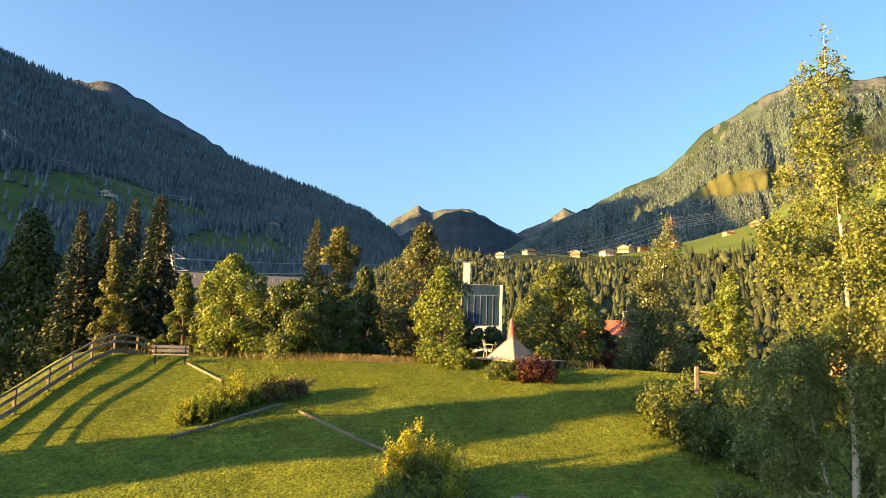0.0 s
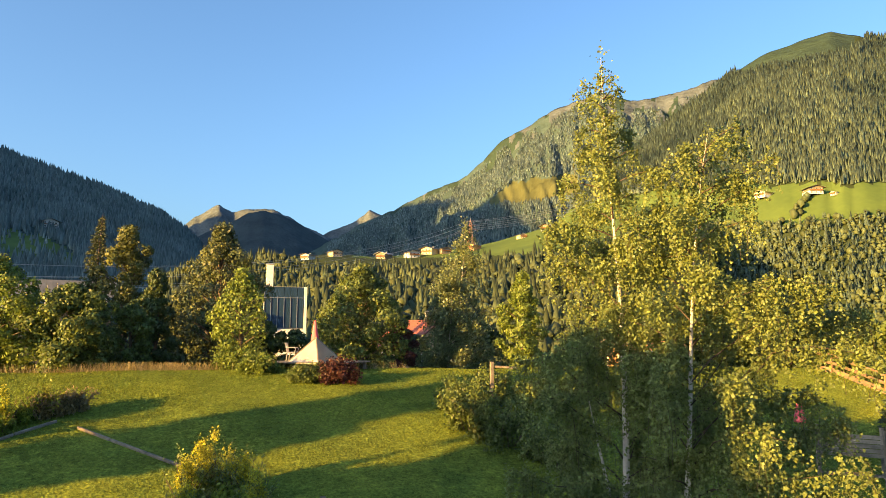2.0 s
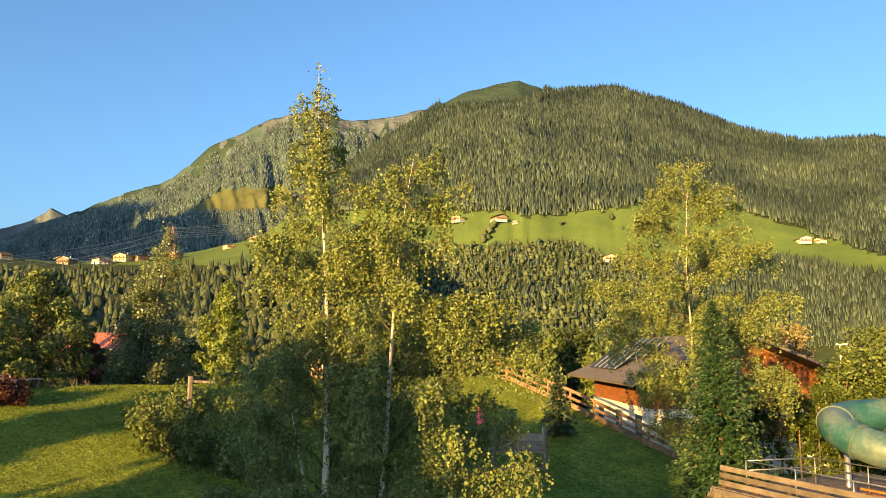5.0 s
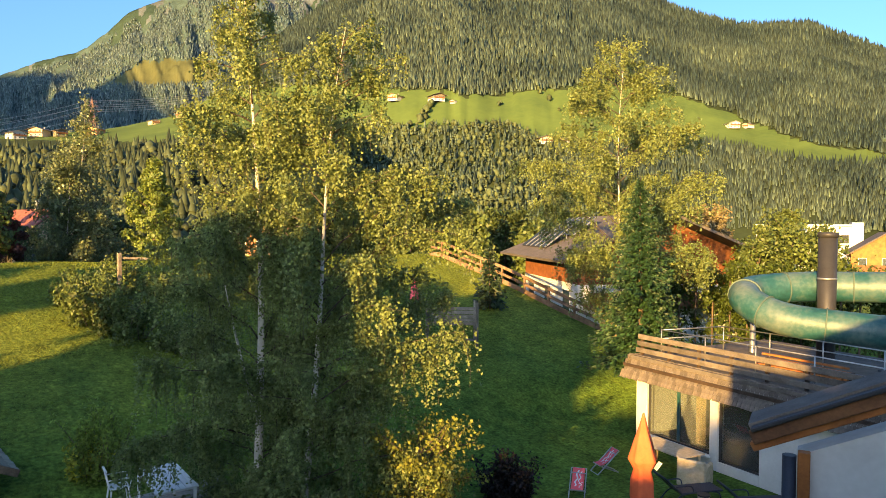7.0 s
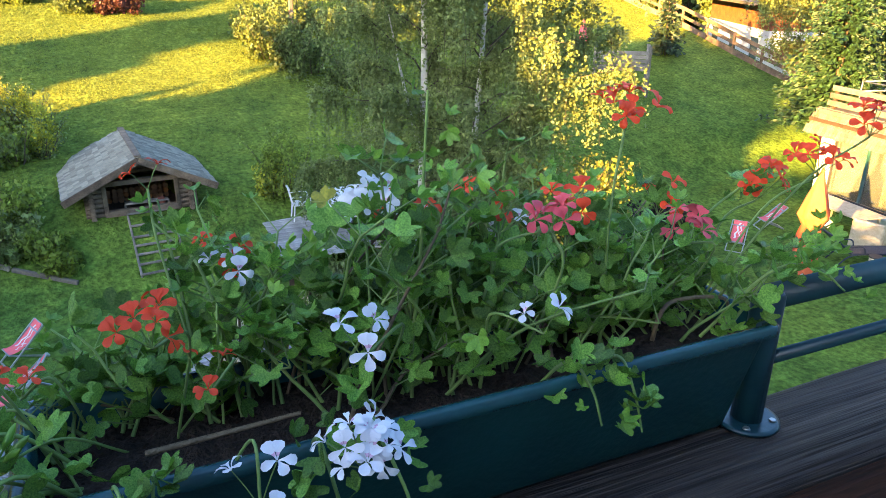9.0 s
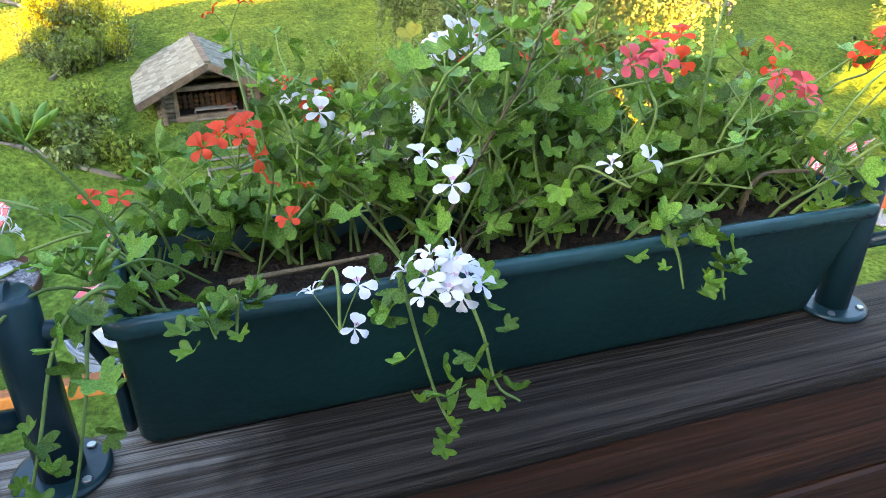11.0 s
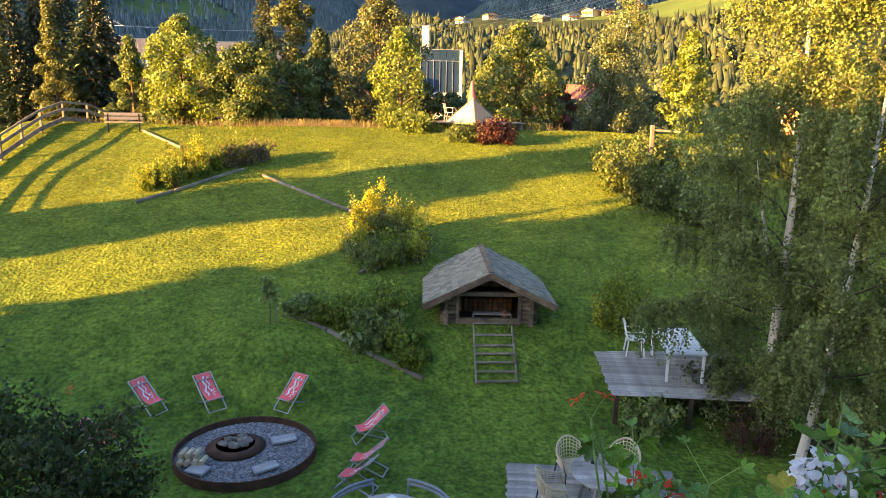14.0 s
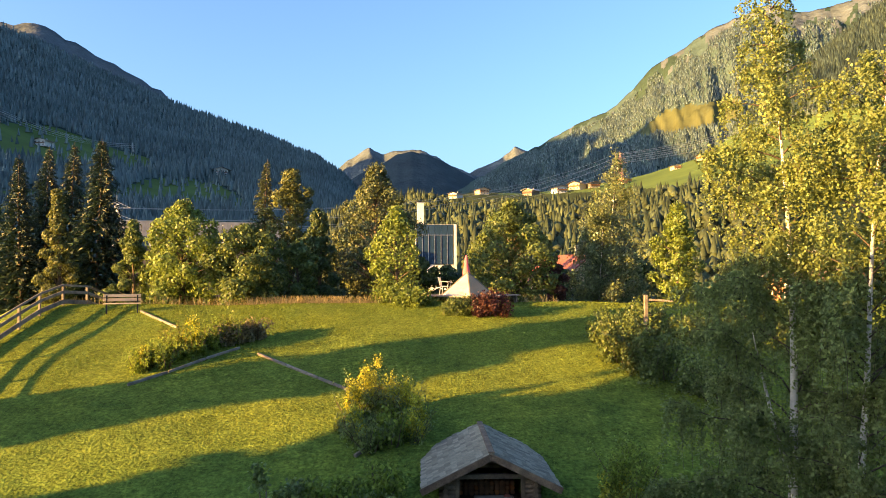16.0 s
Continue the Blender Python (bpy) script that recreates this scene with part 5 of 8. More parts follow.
def long_hall():
    t = thing("long_hall", (-20.0, 72.2, -1.0), "long low hall with a pale metal roof edge behind the trees", "building", turn=15.5)
    part("wall", boxes((0, 4, 4.9, 16, 8, 9.8)), BROWN_ROOF, t)
    part("roof", boxes((0, 4, 12.1, 16.6, 8.8, 0.3)), GREY_ROOF, t)
    for i in range(20):
        part("fascia_panel", boxes((-7.9 + 0.83 * i, -0.35, 11.35, 0.79, 0.1, 1.2), bevel=0.01), GREY_ROOF, t)
    for i in range(10):
        part("column", boxes((-7.6 + 1.68 * i, -0.1, 10.3, 0.2, 0.2, 1.2)), WHITE_PAINT, t)


long_hall()
gable_house("house", "house with red tiled roof and cream wall", 14.6, 60.4, -0.5, 5.2, 7.0, 6.2, 1.9, 12, CREAM_WALL, RED_TILE, balcony=False, rows=2, cols=2)
gable_house("house", "apricot house with dark roof half hidden behind the birches", 25.9, 44.5, 0.0, 3.6, 5.0, 6.4, 1.2, -28, PINK_WALL, BROWN_ROOF, rows=2, cols=2)


def chalet():
    t = gable_house("chalet", "wooden chalet with white lower wall, wide roof and solar racks", 43.8, 27.6, -1.8, 11.0, 11.5, 6.9, 2.2, -34, CHALET_WOOD, BROWN_ROOF, lower=WHITE_WALL, rows=1, cols=3, overhang=1.6, lower_part=0.72)
    s = 2.2 / 5.5
    for i in range(5):
        y0 = 0.2 + 1.15 * i
        for low, high in ((-5.9, -4.2), (-3.9, -2.2)):
            bm = bmesh.new()
            beam(bm, (low, y0, 9.45 + low * s), (high, y0, 10.05 + high * s), 1.05, 0.07)
            p = part("solar_panel", bm, SOLAR, t, "dark glossy solar panel on a tilted rack")
            bm = bmesh.new()
            beam(bm, (low, y0 - 0.55, 9.48 + low * s), (high, y0 - 0.55, 10.08 + high * s), 0.06, 0.09)
            beam(bm, (high, y0, 9.2 + high * s), (high, y0, 10.02 + high * s), 0.05, 0.05, up=(1, 0, 0))
            part("panel_frame", bm, STEEL, p)
    gable_house("house", "low house with dark roof and orange wooden gable", 110, 29.5, -1.6, 8, 10, 5.0, 2.6, -70, WOOD_ORANGE, BROWN_ROOF, rows=2, cols=3)
    w = thing("flat_house", (121, 41.5, -2.6), "white flat-roofed modern building beyond the hedge", "building", turn=-70)
    part("wall", boxes((-1.5, 4, 4.8, 15, 8, 9.6), (5.4, 4, 5.1, 1.6, 8.4, 10.2), bevel=0.03), WHITE_WALL, w)
    part("roof", boxes((-2.2, 4, 9.75, 14.4, 8.6, 0.25)), WHITE_PAINT, w)
    for i in range(4):
        wn = part("window", boxes((-3.8 + 2.4 * i, -0.02, 7.6, 1.7, 0.1, 1.3)), STEEL_DARK, w)
        part("pane", boxes((-3.8 + 2.4 * i, -0.08, 7.6, 1.55, 0.02, 1.15)), GLASS_DARK, wn)


chalet()


# ---- far houses, pylons and wires ----
def on_slope(mtn, az, el):
    s = np.linspace(0.01, 0.99, 400)
    p = mtn.at(np.full(400, az), s)
    e = np.degrees(np.arctan2(p[:, 2] - 6.9, np.hypot(p[:, 0], p[:, 1])))
    return p[int(np.argmin(np.abs(e - el)))]


def far_houses():
    spec = [(RIGHT, 39.6, 9.75, 13, "sunlit farmhouse on the meadow"), (RIGHT, 42.8, 9.75, 14, "dark-roofed farmhouse on the meadow"), (RIGHT, 44.2, 9.6, 6, "small shed beside the farmhouse"), (RIGHT, 51.3, 6.5, 13, "wide farmhouse at the edge of the meadow"),
            (RIGHT, 53.0, 6.5, 9, "farmhouse at the edge of the meadow"), (RIGHT, 65.2, 7.3, 13, "farmhouse on the high meadow"), (RIGHT, 66.3, 7.25, 9, "small barn on the high meadow"), (RIGHT, 54.3, 8.7, 8, "barn on the upper meadow"),
            (BENCH, 4.5, 5.45, 7, "village house among trees"), (BENCH, 6.6, 5.75, 8, "village house among trees"), (BENCH, 10.5, 5.6, 9, "village house with pale walls"), (BENCH, 12.7, 5.75, 9, "village house with pale walls"), (BENCH, 14.2, 6.0, 10, "village house with wide roof"), (BENCH, 15.3, 6.1, 8, "village house with wide roof"),
            (BENCH, 17.6, 6.35, 9, "orange wooden village house"), (BENCH, 21.5, 7.3, 6, "small barn on the green slope"), (BENCH, 23.6, 7.9, 8, "village house on the slope"),
            (LEFT, -14.0, 6.9, 26, "white farmhouse on the shaded meadow"), (LEFT, -25.7, 8.4, 18, "white farmhouse on the shaded slope"), (LEFT, -13.2, 4.6, 12, "small white farmhouse low on the slope")]
    for i, (mtn, az, el, w, label) in enumerate(spec):
        w *= 0.78 if mtn is RIGHT else 1.0
        p = on_slope(mtn, az, el)
        wall = (CREAM_WALL, WOOD_OLD, WHITE_WALL)[i % 3] if i != 14 else PINK_WALL
        if mtn is LEFT:
            wall = WHITE_WALL
        gable_house("farmhouse", label, *p[:2], p[2] - 0.8, w, w * 1.15, w * 0.42 + 0.8, w * 0.16, -az + (25 if i % 2 else -35), wall, BROWN_ROOF if i % 5 else GREY_ROOF, group="far farmhouses", overhang=w * 0.17, rows=2, cols=3, lower=None if wall is WHITE_WALL or mtn is BENCH else WHITE_WALL)


far_houses()


def pylon(name, p, h, mat):
    t = thing(name, tuple(p), "lattice power pylon" + (" painted red and white" if mat is PYLON_RED else " of grey steel"), "pylon", "power pylons")
    b, n = h * 0.09, 7
    bm = bmesh.new()
    w = h * 0.0042
    lev = [(h * 0.92 * i / n, b * (1 - 0.86 * i / n)) for i in range(n + 1)]
    for sx, sy in ((1, 1), (1, -1), (-1, -1), (-1, 1)):
        beam(bm, (sx * b, sy * b, 0), (sx * b * 0.14, sy * b * 0.14, h * 0.92), w, w)
        for i in range(n):
            (z0, r0), (z1, r1) = lev[i], lev[i + 1]
            beam(bm, (sx * r0, sy * r0, z0), (-sy * r1, sx * r1, z1), w * 0.6, w * 0.6)
            beam(bm, (-sy * r0, sx * r0, z0), (sx * r1, sy * r1, z1), w * 0.6, w * 0.6)
    beam(bm, (0, 0, h * 0.9), (0, 0, h), w, w)
    part("mast", bm, mat, t)
    for f, l in ((0.64, 0.2), (0.76, 0.17), (0.88, 0.13)):
        bm = bmesh.new()
        beam(bm, (-l * h, 0, h * f), (l * h, 0, h * f), w * 1.2, w * 1.2)
        beam(bm, (-l * h, 0, h * f), (0, 0, h * (f + 0.06)), w * 0.7, w * 0.7)
        beam(bm, (l * h, 0, h * f), (0, 0, h * (f + 0.06)), w * 0.7, w * 0.7)
        part("crossarm", bm, mat, t)
    return [np.array(p) + np.array([q * l * h, 0, h * f]) for f, l in ((0.64, 0.2), (0.76, 0.17), (0.88, 0.13)) for q in (-1, 1)]


def power_lines():
    a = pylon("power_pylon", on_slope(BENCH, 17.4, 6.3), 27, PYLON_RED)
    b = pylon("power_pylon", on_slope(RIGHT, 35.3, 11.2), 30, PYLON_RED)
    far = [p + np.array([900, 120, 10]) for p in b]
    c = pylon("power_pylon", on_slope(LEFT, -28.4, 9.6), 26, PYLON_RED)
    d = pylon("power_pylon", on_slope(LEFT, -32.5, 11.0), 30, STEEL)
    e = pylon("power_pylon", on_slope(LEFT, -20.0, 8.1), 24, STEEL)
    g = pylon("power_pylon", np.array([*place(-21.0, 260), -3.5]), 34, STEEL)
    w = thing("power_line", (0, 0, 0), "thin overhead power wires crossing the valley", "wires")
    for one, two, sag in ((a, b, 12), (b, far, 22), (g, a, 14), (d, c, 10), (c, e, 12)):
        for p, q in zip(one, two):
            u = np.linspace(0, 1, 16)[:, None]
            line = p * (1 - u) + q * u
            line[:, 2] -= (4 * sag * u * (1 - u))[:, 0]
            v, f = tube_arrays(line, 0.00011 * np.hypot(line[:, 0], line[:, 1]) + 0.02, 4)
            part("wire", mesh_np("wire", v, f, WIRE), None, w)


power_lines()

# ---- log hut with shingled roof and timber steps ----
def log_hut():
    x, y = 2.40, 19.75
    z = 0.50
    t = thing("log_hut", (x, y, z), "small log hut with a grey shingled roof, open front with firewood", "hut", turn=-1.5)
    w, d, h, rise = 2.3, 2.7, 0.76, 0.60
    r = 0.065
    for i in range(6):
        zz = r + 0.125 * i
        for sx in (-1, 1):
            bm = bmesh.new()
            tube(bm, [(sx * w / 2, -d / 2 - 0.16, zz), (sx * w / 2 + 0.008, 0, zz), (sx * w / 2, d / 2 + 0.16, zz)], r, 8)
            part("log", bm, LOG_WOOD, t)
        bm = bmesh.new()
        tube(bm, [(-w / 2 - 0.16, d / 2, zz + 0.06), (w / 2 + 0.16, d / 2, zz + 0.06)], r, 8)
        part("log", bm, LOG_WOOD, t)
        for a, b in ((-w / 2 - 0.16, -0.84), (0.84, w / 2 + 0.16)):
            bm = bmesh.new()
            tube(bm, [(a, -d / 2, zz + 0.06), (b, -d / 2, zz + 0.06)], r, 8)
            part("log", bm, LOG_WOOD, t)
    part("door_sill", boxes((0, -d / 2 - 0.02, 0.14, 1.7, 0.16, 0.16), bevel=0.015), LOG_WOOD, t)
    for sx in (-1, 1):
        part("door_post", boxes((sx * 0.84, -d / 2 - 0.02, 0.5, 0.1, 0.14, 0.9), bevel=0.01), LOG_WOOD, t)
    part("lintel", boxes((0, -d / 2 - 0.02, 0.90, 2.4, 0.14, 0.12), bevel=0.01), LOG_WOOD, t)
    for q in (0.25, 0.5, 0.75):
        for yy in (-d / 2 + 0.5, d / 2):
            bm = bmesh.new()
            tube(bm, [(-w / 2 * (1 - q), yy, h + 0.16 + rise * q * 0.75), (w / 2 * (1 - q), yy, h + 0.16 + rise * q * 0.75)], r, 8)
            part("log", bm, LOG_WOOD, t)
    part("floor", boxes((0, 0, 0.06, w, d, 0.06)), WOOD_DARK, t)
    # dark panels added to stop light at the gaps and darken the opening
    part("back_panel", boxes((0, d / 2 - 0.1, 0.5, w - 0.16, 0.03, 0.78)), WOOD_DARK, t)
    for sx in (-1, 1):
        part("side_panel", boxes((sx * (w / 2 - 0.09), 0, 0.45, 0.03, d - 0.2, 0.7)), WOOD_DARK, t)
    # roof: boarded slabs, barge boards, ridge board, and courses of shingles joined in each slope
    hw = w / 2 + 0.58
    shingle_me = bpy.data.meshes.new("shingle")
    bm = boxes((0, 0, 0, 1, 1, 0.018))
    bm.to_mesh(shingle_me)
    bm.free()
    shingle_me.materials.append(SHINGLE_GREY)
    top, eave = h + 0.16 + rise, 0.68
    y0, y1 = -d / 2 - 0.42, d / 2 + 0.5
    rng = np.random.default_rng(3)
    for q in (-1, 1):
        bm = bmesh.new()
        beam(bm, (0, (y0 + y1) / 2, top), (q * hw, (y0 + y1) / 2, eave), y1 - y0, 0.05)
        slope = part("roof", bm, LOG_WOOD, t)
        slant = Vector((q * hw, 0, eave - top))
        ln = slant.length
        slant.normalize()
        nrm = Vector((-slant[2] * q, 0, slant[0] * q))
        rows = 11
        for i in range(rows):
            yy = y0
            while yy < y1 - 0.05:
                wd = rng.uniform(0.12, 0.2)
                tilt = (nrm * 0.012 + slant * 0.2).normalized()
                c = Vector((0, yy + wd / 2, top)) + slant * (ln * (i + 0.5) / rows + rng.uniform(-0.01, 0.02)) + nrm * (0.042 + rng.uniform(0, 0.008))
                side = Vector((0, 1, 0))
                m = Matrix((side, tilt, side.cross(tilt))).transposed().to_4x4()
                part("shingle", shingle_me, None, slope, at=Matrix.Translation(c) @ m @ Matrix.Diagonal((wd - 0.008, ln / rows + 0.05, 1, 1)))
                yy += wd
        bm = bmesh.new()
        beam(bm, (0, y0 - 0.02, top - 0.03), (q * (hw + 0.05), y0 - 0.02, eave - 0.06), 0.05, 0.17, 0.01)
        part("barge_board", bm, LOG_WOOD, t)
        bm = bmesh.new()
        tube(bm, [(q * w / 2, y0 + 0.05, h + 0.1), (q * w / 2, y1 - 0.05, h + 0.1)], 0.07, 8)
        part("purlin", bm, LOG_WOOD, t)
    bm = bmesh.new()
    beam(bm, (0, y0, top + 0.075), (0, y1, top + 0.075), 0.16, 0.04, 0.008)
    part("ridge_board", bm, LOG_WOOD, t)
    # firewood inside
    f = thing("firewood", (x, y - 0.1, z + 0.09), "stack of split orange-brown firewood inside the hut", "firewood")
    k = 0
    for row in range(3):
        for i in range(11):
            bm = bmesh.new()
            rr = 0.06 + 0.01 * ((i * 7 + row * 3) % 3)
            tube(bm, [(-0.7 + 0.14 * i, -0.25, 0.07 + 0.12 * row), (-0.7 + 0.14 * i, 0.2, 0.07 + 0.12 * row)], rr, 6)
            part("billet", bm, WOOD_ORANGE if (i * 3 + row * 5) % 7 == 0 else WOOD_BROWN, f)
    lamp = thing("fire_pot", (x + 0.45, y - 1.05, z + 0.09), "small red pot just inside the hut", "pot")
    bm = bmesh.new()
    tube(bm, [(0, 0, 0), (0, 0, 0.1), (0, 0, 0.2), (0, 0, 0.24)], [0.06, 0.1, 0.09, 0.05], 10)
    part("body", bm, RED_TILE, lamp)
    # steps: two stringers and treads let into the slope
    st = thing("timber_steps", (0, 0, 0), "worn timber steps up the grass to the hut", "steps")
    p0, p1 = (1.86, 16.3, gz(1.86, 16.3) + 0.05), (1.98, 18.7, gz(1.98, 18.6) + 0.12)
    q0, q1 = (2.87, 16.3, gz(2.87, 16.3) + 0.05), (3.02, 18.7, gz(3.0, 18.6) + 0.12)
    for a, b in ((p0, p1), (q0, q1)):
        bm = bmesh.new()
        beam(bm, a, b, 0.05, 0.09, 0.01)
        part("stringer", bm, WOOD_OLD, st)
    for i in range(8):
        k = (0.0, 0.13, 0.26, 0.38, 0.5, 0.66, 0.84, 1.0)[i]
        a, b = Vector(p0).lerp(Vector(p1), k), Vector(q0).lerp(Vector(q1), k)
        bm = bmesh.new()
        beam(bm, a + Vector((0, 0, 0.045)), b + Vector((0, 0, 0.045)), 0.2 if i == 7 else 0.06, 0.05, 0.01)
        part("tread", bm, WOOD_OLD, st)


log_hut()


# ---- deck chairs round the fire pit ----
PIT = (-3.2, 13.85)


def deck_chair(name, x, y, turn, label, base=None):
    """Two crossed frames and a hanging sling; the front looks to local -y."""
    t = thing(name, (x, y, gz(x, y)), label, "deck chair", "deck chairs in the garden", turn)
    hw = 0.29
    for sx in (-1, 1):
        bm = bmesh.new()
        beam(bm, (sx * hw, -0.52, 0.02), (sx * hw, 0.47, 0.93), 0.035, 0.05, 0.006)
        part("back_frame", bm, STEEL, t, "pale frame bar")
        bm = bmesh.new()
        beam(bm, (sx * (hw - 0.045), -0.42, 0.38), (sx * (hw - 0.045), 0.48, 0.02), 0.035, 0.05, 0.006)
        part("seat_frame", bm, STEEL, t, "pale frame bar")
    for yy, zz, w in ((-0.52, 0.03, 0.6), (0.47, 0.93, 0.6), (-0.42, 0.38, 0.52), (0.48, 0.03, 0.52), (0.30, 0.80, 0.58)):
        bm = bmesh.new()
        beam(bm, (-w / 2, yy, zz), (w / 2, yy, zz), 0.04, 0.03, 0.006)
        part("crossbar", bm, STEEL, t)

    def sling(u):
        return np.array([-0.42 + 0.88 * u, 0.39 + 0.55 * u - 0.62 * u * (1 - u) * (1.25 - 0.55 * u)])
    us = np.linspace(0, 1, 17)
    curve = np.array([sling(u) for u in us])
    tang = np.gradient(curve, axis=0)
    nrm = np.stack([-tang[:, 1], tang[:, 0]], -1) / np.linalg.norm(tang, axis=1)[:, None]
    V = []
    for lift in (0.004, -0.004):
        for k in range(17):
            yy, zz = curve[k] + nrm[k] * lift
            V += [(sx * 0.235, yy, zz + 0.01 * abs(sx)) for sx in (-1, -0.33, 0.33, 1)]
    F = []
    for k in range(16):
        for c in range(3):
            q = [k * 4 + c, k * 4 + c + 1, (k + 1) * 4 + c + 1, (k + 1) * 4 + c]
            F += [q, [68 + n for n in q[::-1]]]
        for c in (0, 3):
            F.append([k * 4 + c, (k + 1) * 4 + c, 68 + (k + 1) * 4 + c, 68 + k * 4 + c])
    bm = mesh_np("sling", np.array(V), np.array(F), RED_CLOTH)
    s = part("sling", bm, RED_CLOTH, t, "red canvas sling with white print")
    bm = bmesh.new()
    for u0, u1, c0, c1, w in ((0.30, 0.92, -0.10, -0.02, 0.06), (0.42, 0.88, 0.03, 0.09, 0.04), (0.24, 0.52, 0.06, 0.15, 0.035)):
        prev = None
        for k in np.linspace(0, 1, 12):
            u = u0 + (u1 - u0) * k
            yy, zz = sling(u)
            cx = c0 + (c1 - c0) * k + 0.035 * math.sin(k * 14)
            now = [bm.verts.new((cx - w / 2, yy - 0.003, zz + 0.018)), bm.verts.new((cx + w / 2, yy - 0.003, zz + 0.018))]
            if prev:
                bm.faces.new((prev[0], prev[1], now[1], now[0]))
            prev = now
    part("print", bm, WHITE_PAINT, s, "white printed shapes")
    return t


def facing(x, y, to=PIT, off=0.0):
    """Turn that points a thing's local -y at a place."""
    return math.degrees(math.atan2(to[0] - x, -(to[1] - y))) + off


def chairs():
    first = deck_chair("deck_chair", -5.72, 15.45, facing(-5.72, 15.45), "red deck chair with white print beside the fire pit")
    for ob in first.children_recursive:
        ob.data.transform(Matrix.Scale(0.74, 4))
    for x, y, off in ((-4.38, 15.62, 8), (-2.52, 15.72, -14), (-0.62, 14.35, 6), (-0.62, 13.15, 0), (-0.8, 12.5, 4), (-6.2, 13.9, -5)):
        copy_thing(first, pose(x, y, gz(x, y), 0, 0, facing(x, y, off=off)))
    for x, y, turn in ((18.85, 12.35, -115), (16.6, 11.75, -60)):
        c = copy_thing(first, pose(x, y, gz(x, y), 0, 0, turn))
        tagged(c, "red deck chair with white print by the pool house")


chairs()


def fire_pit():
    t = thing("fire_pit", (*PIT, -0.85), "round sunken fire pit with a rusty steel rim and grey gravel", "fire pit")
    R, z0, z1 = 1.42, -0.05, 0.2
    n = 64

    def ring(r0, r1, a, b, mat, name, parent, cx=0, cy=0):
        bm = bmesh.new()
        rings = [[bm.verts.new((cx + r * math.cos(2 * math.pi * i / n), cy + r * math.sin(2 * math.pi * i / n), z)) for i in range(n)] for r, z in ((r0, a), (r0, b), (r1, b), (r1, a))]
        for k in range(3):
            for i in range(n):
                bm.faces.new((rings[k][i], rings[k][(i + 1) % n], rings[k + 1][(i + 1) % n], rings[k + 1][i]))
        bmesh.ops.recalc_face_normals(bm, faces=bm.faces)
        return part(name, bm, mat, parent)
    ring(R, R + 0.03, z0, z1, RUST, "rim", t)
    bm = bmesh.new()
    bmesh.ops.create_circle(bm, cap_ends=True, segments=48, radius=R - 0.004, matrix=Matrix.Translation((0, 0, 0.06)))
    part("bed", bm, GRAVEL, t)
    rng = np.random.default_rng(8)
    m = 5200
    a, r = rng.uniform(0, 6.283, m), (R - 0.05) * np.sqrt(rng.uniform(0, 1, m))
    ok = np.hypot(r * np.cos(a) + 0.25, r * np.sin(a) - 0.2) > 0.62
    a, r = a[ok], r[ok]
    c = np.stack([r * np.cos(a), r * np.sin(a), 0.06 + rng.uniform(0, 0.02, len(a))], -1)
    o = np.array([[1, 0, 0], [-1, 0, 0], [0, 1, 0], [0, -1, 0], [0, 0, 1], [0, 0, -1]]) * 1.0
    s = rng.uniform(0.018, 0.04, (len(a), 1, 1))
    v = c[:, None] + (o[None] + rng.normal(0, 0.25, (len(a), 6, 3))) * s * np.array([1, 1, 0.6])
    tri = np.array([[0, 2, 4], [2, 1, 4], [1, 3, 4], [3, 0, 4]])
    f = (np.arange(len(a)) * 6)[:, None, None] + tri[None]
    part("gravel", mesh_np("gravel", v.reshape(-1, 3), f.reshape(-1, 3), GRAVEL), None, t, "loose grey gravel", kind="stuff")
    bm = bmesh.new()
    lv = [(0.62, 0.1), (0.42, 0.17), (0.40, 0.17), (0.36, 0.1), (0.0, 0.13)]
    tube(bm, [(-0.25, 0.2, z) for r, z in lv], [max(r, 0.01) for r, z in lv], 28)
    part("hearth", bm, RUST, t, "low rusty hearth ring")
    for i in range(14):
        bm = bmesh.new()
        a = i * 2.4
        rr = 0.1 + 0.2 * ((i * 5) % 7) / 7
        bmesh.ops.create_icosphere(bm, subdivisions=1, radius=0.07 + 0.02 * (i % 3), matrix=Matrix.Translation((-0.25 + rr * math.cos(a), 0.2 + rr * math.sin(a), 0.19)) @ Matrix.Rotation(a, 4, "X") @ Matrix.Diagonal((1.3, 0.9, 0.7, 1)))
        part("stone", bm, ASH, t)
    for cx, cy, turn, sx, sy in ((0.72, 0.42, 20, 0.5, 0.28), (0.55, -0.78, 32, 0.5, 0.24), (-0.75, -0.85, -25, 0.42, 0.3)):
        part("slab", boxes((0, 0, 0, sx, sy, 0.06), bevel=0.012), SLAB, t, "pale stone slab", at=pose(cx, cy, 0.15, 3, -2, turn))
    lg = thing("log_pile", (-4.15, 13.25, -0.7), "few cut logs lying at the edge of the fire pit", "logs")
    for i in range(7):
        bm = bmesh.new()
        a = i * 0.7
        x0, y0, zz = 0.14 * (i % 4) - 0.2, 0.1 * (i // 4), 0.06 + 0.11 * (i // 4)
        tube(bm, [(x0, y0 - 0.14, zz), (x0 + 0.05, y0 + 0.14, zz)], 0.06, 8)
        part("log", bm, CREAM_RATTAN, lg, "pale cut log end")


fire_pit()


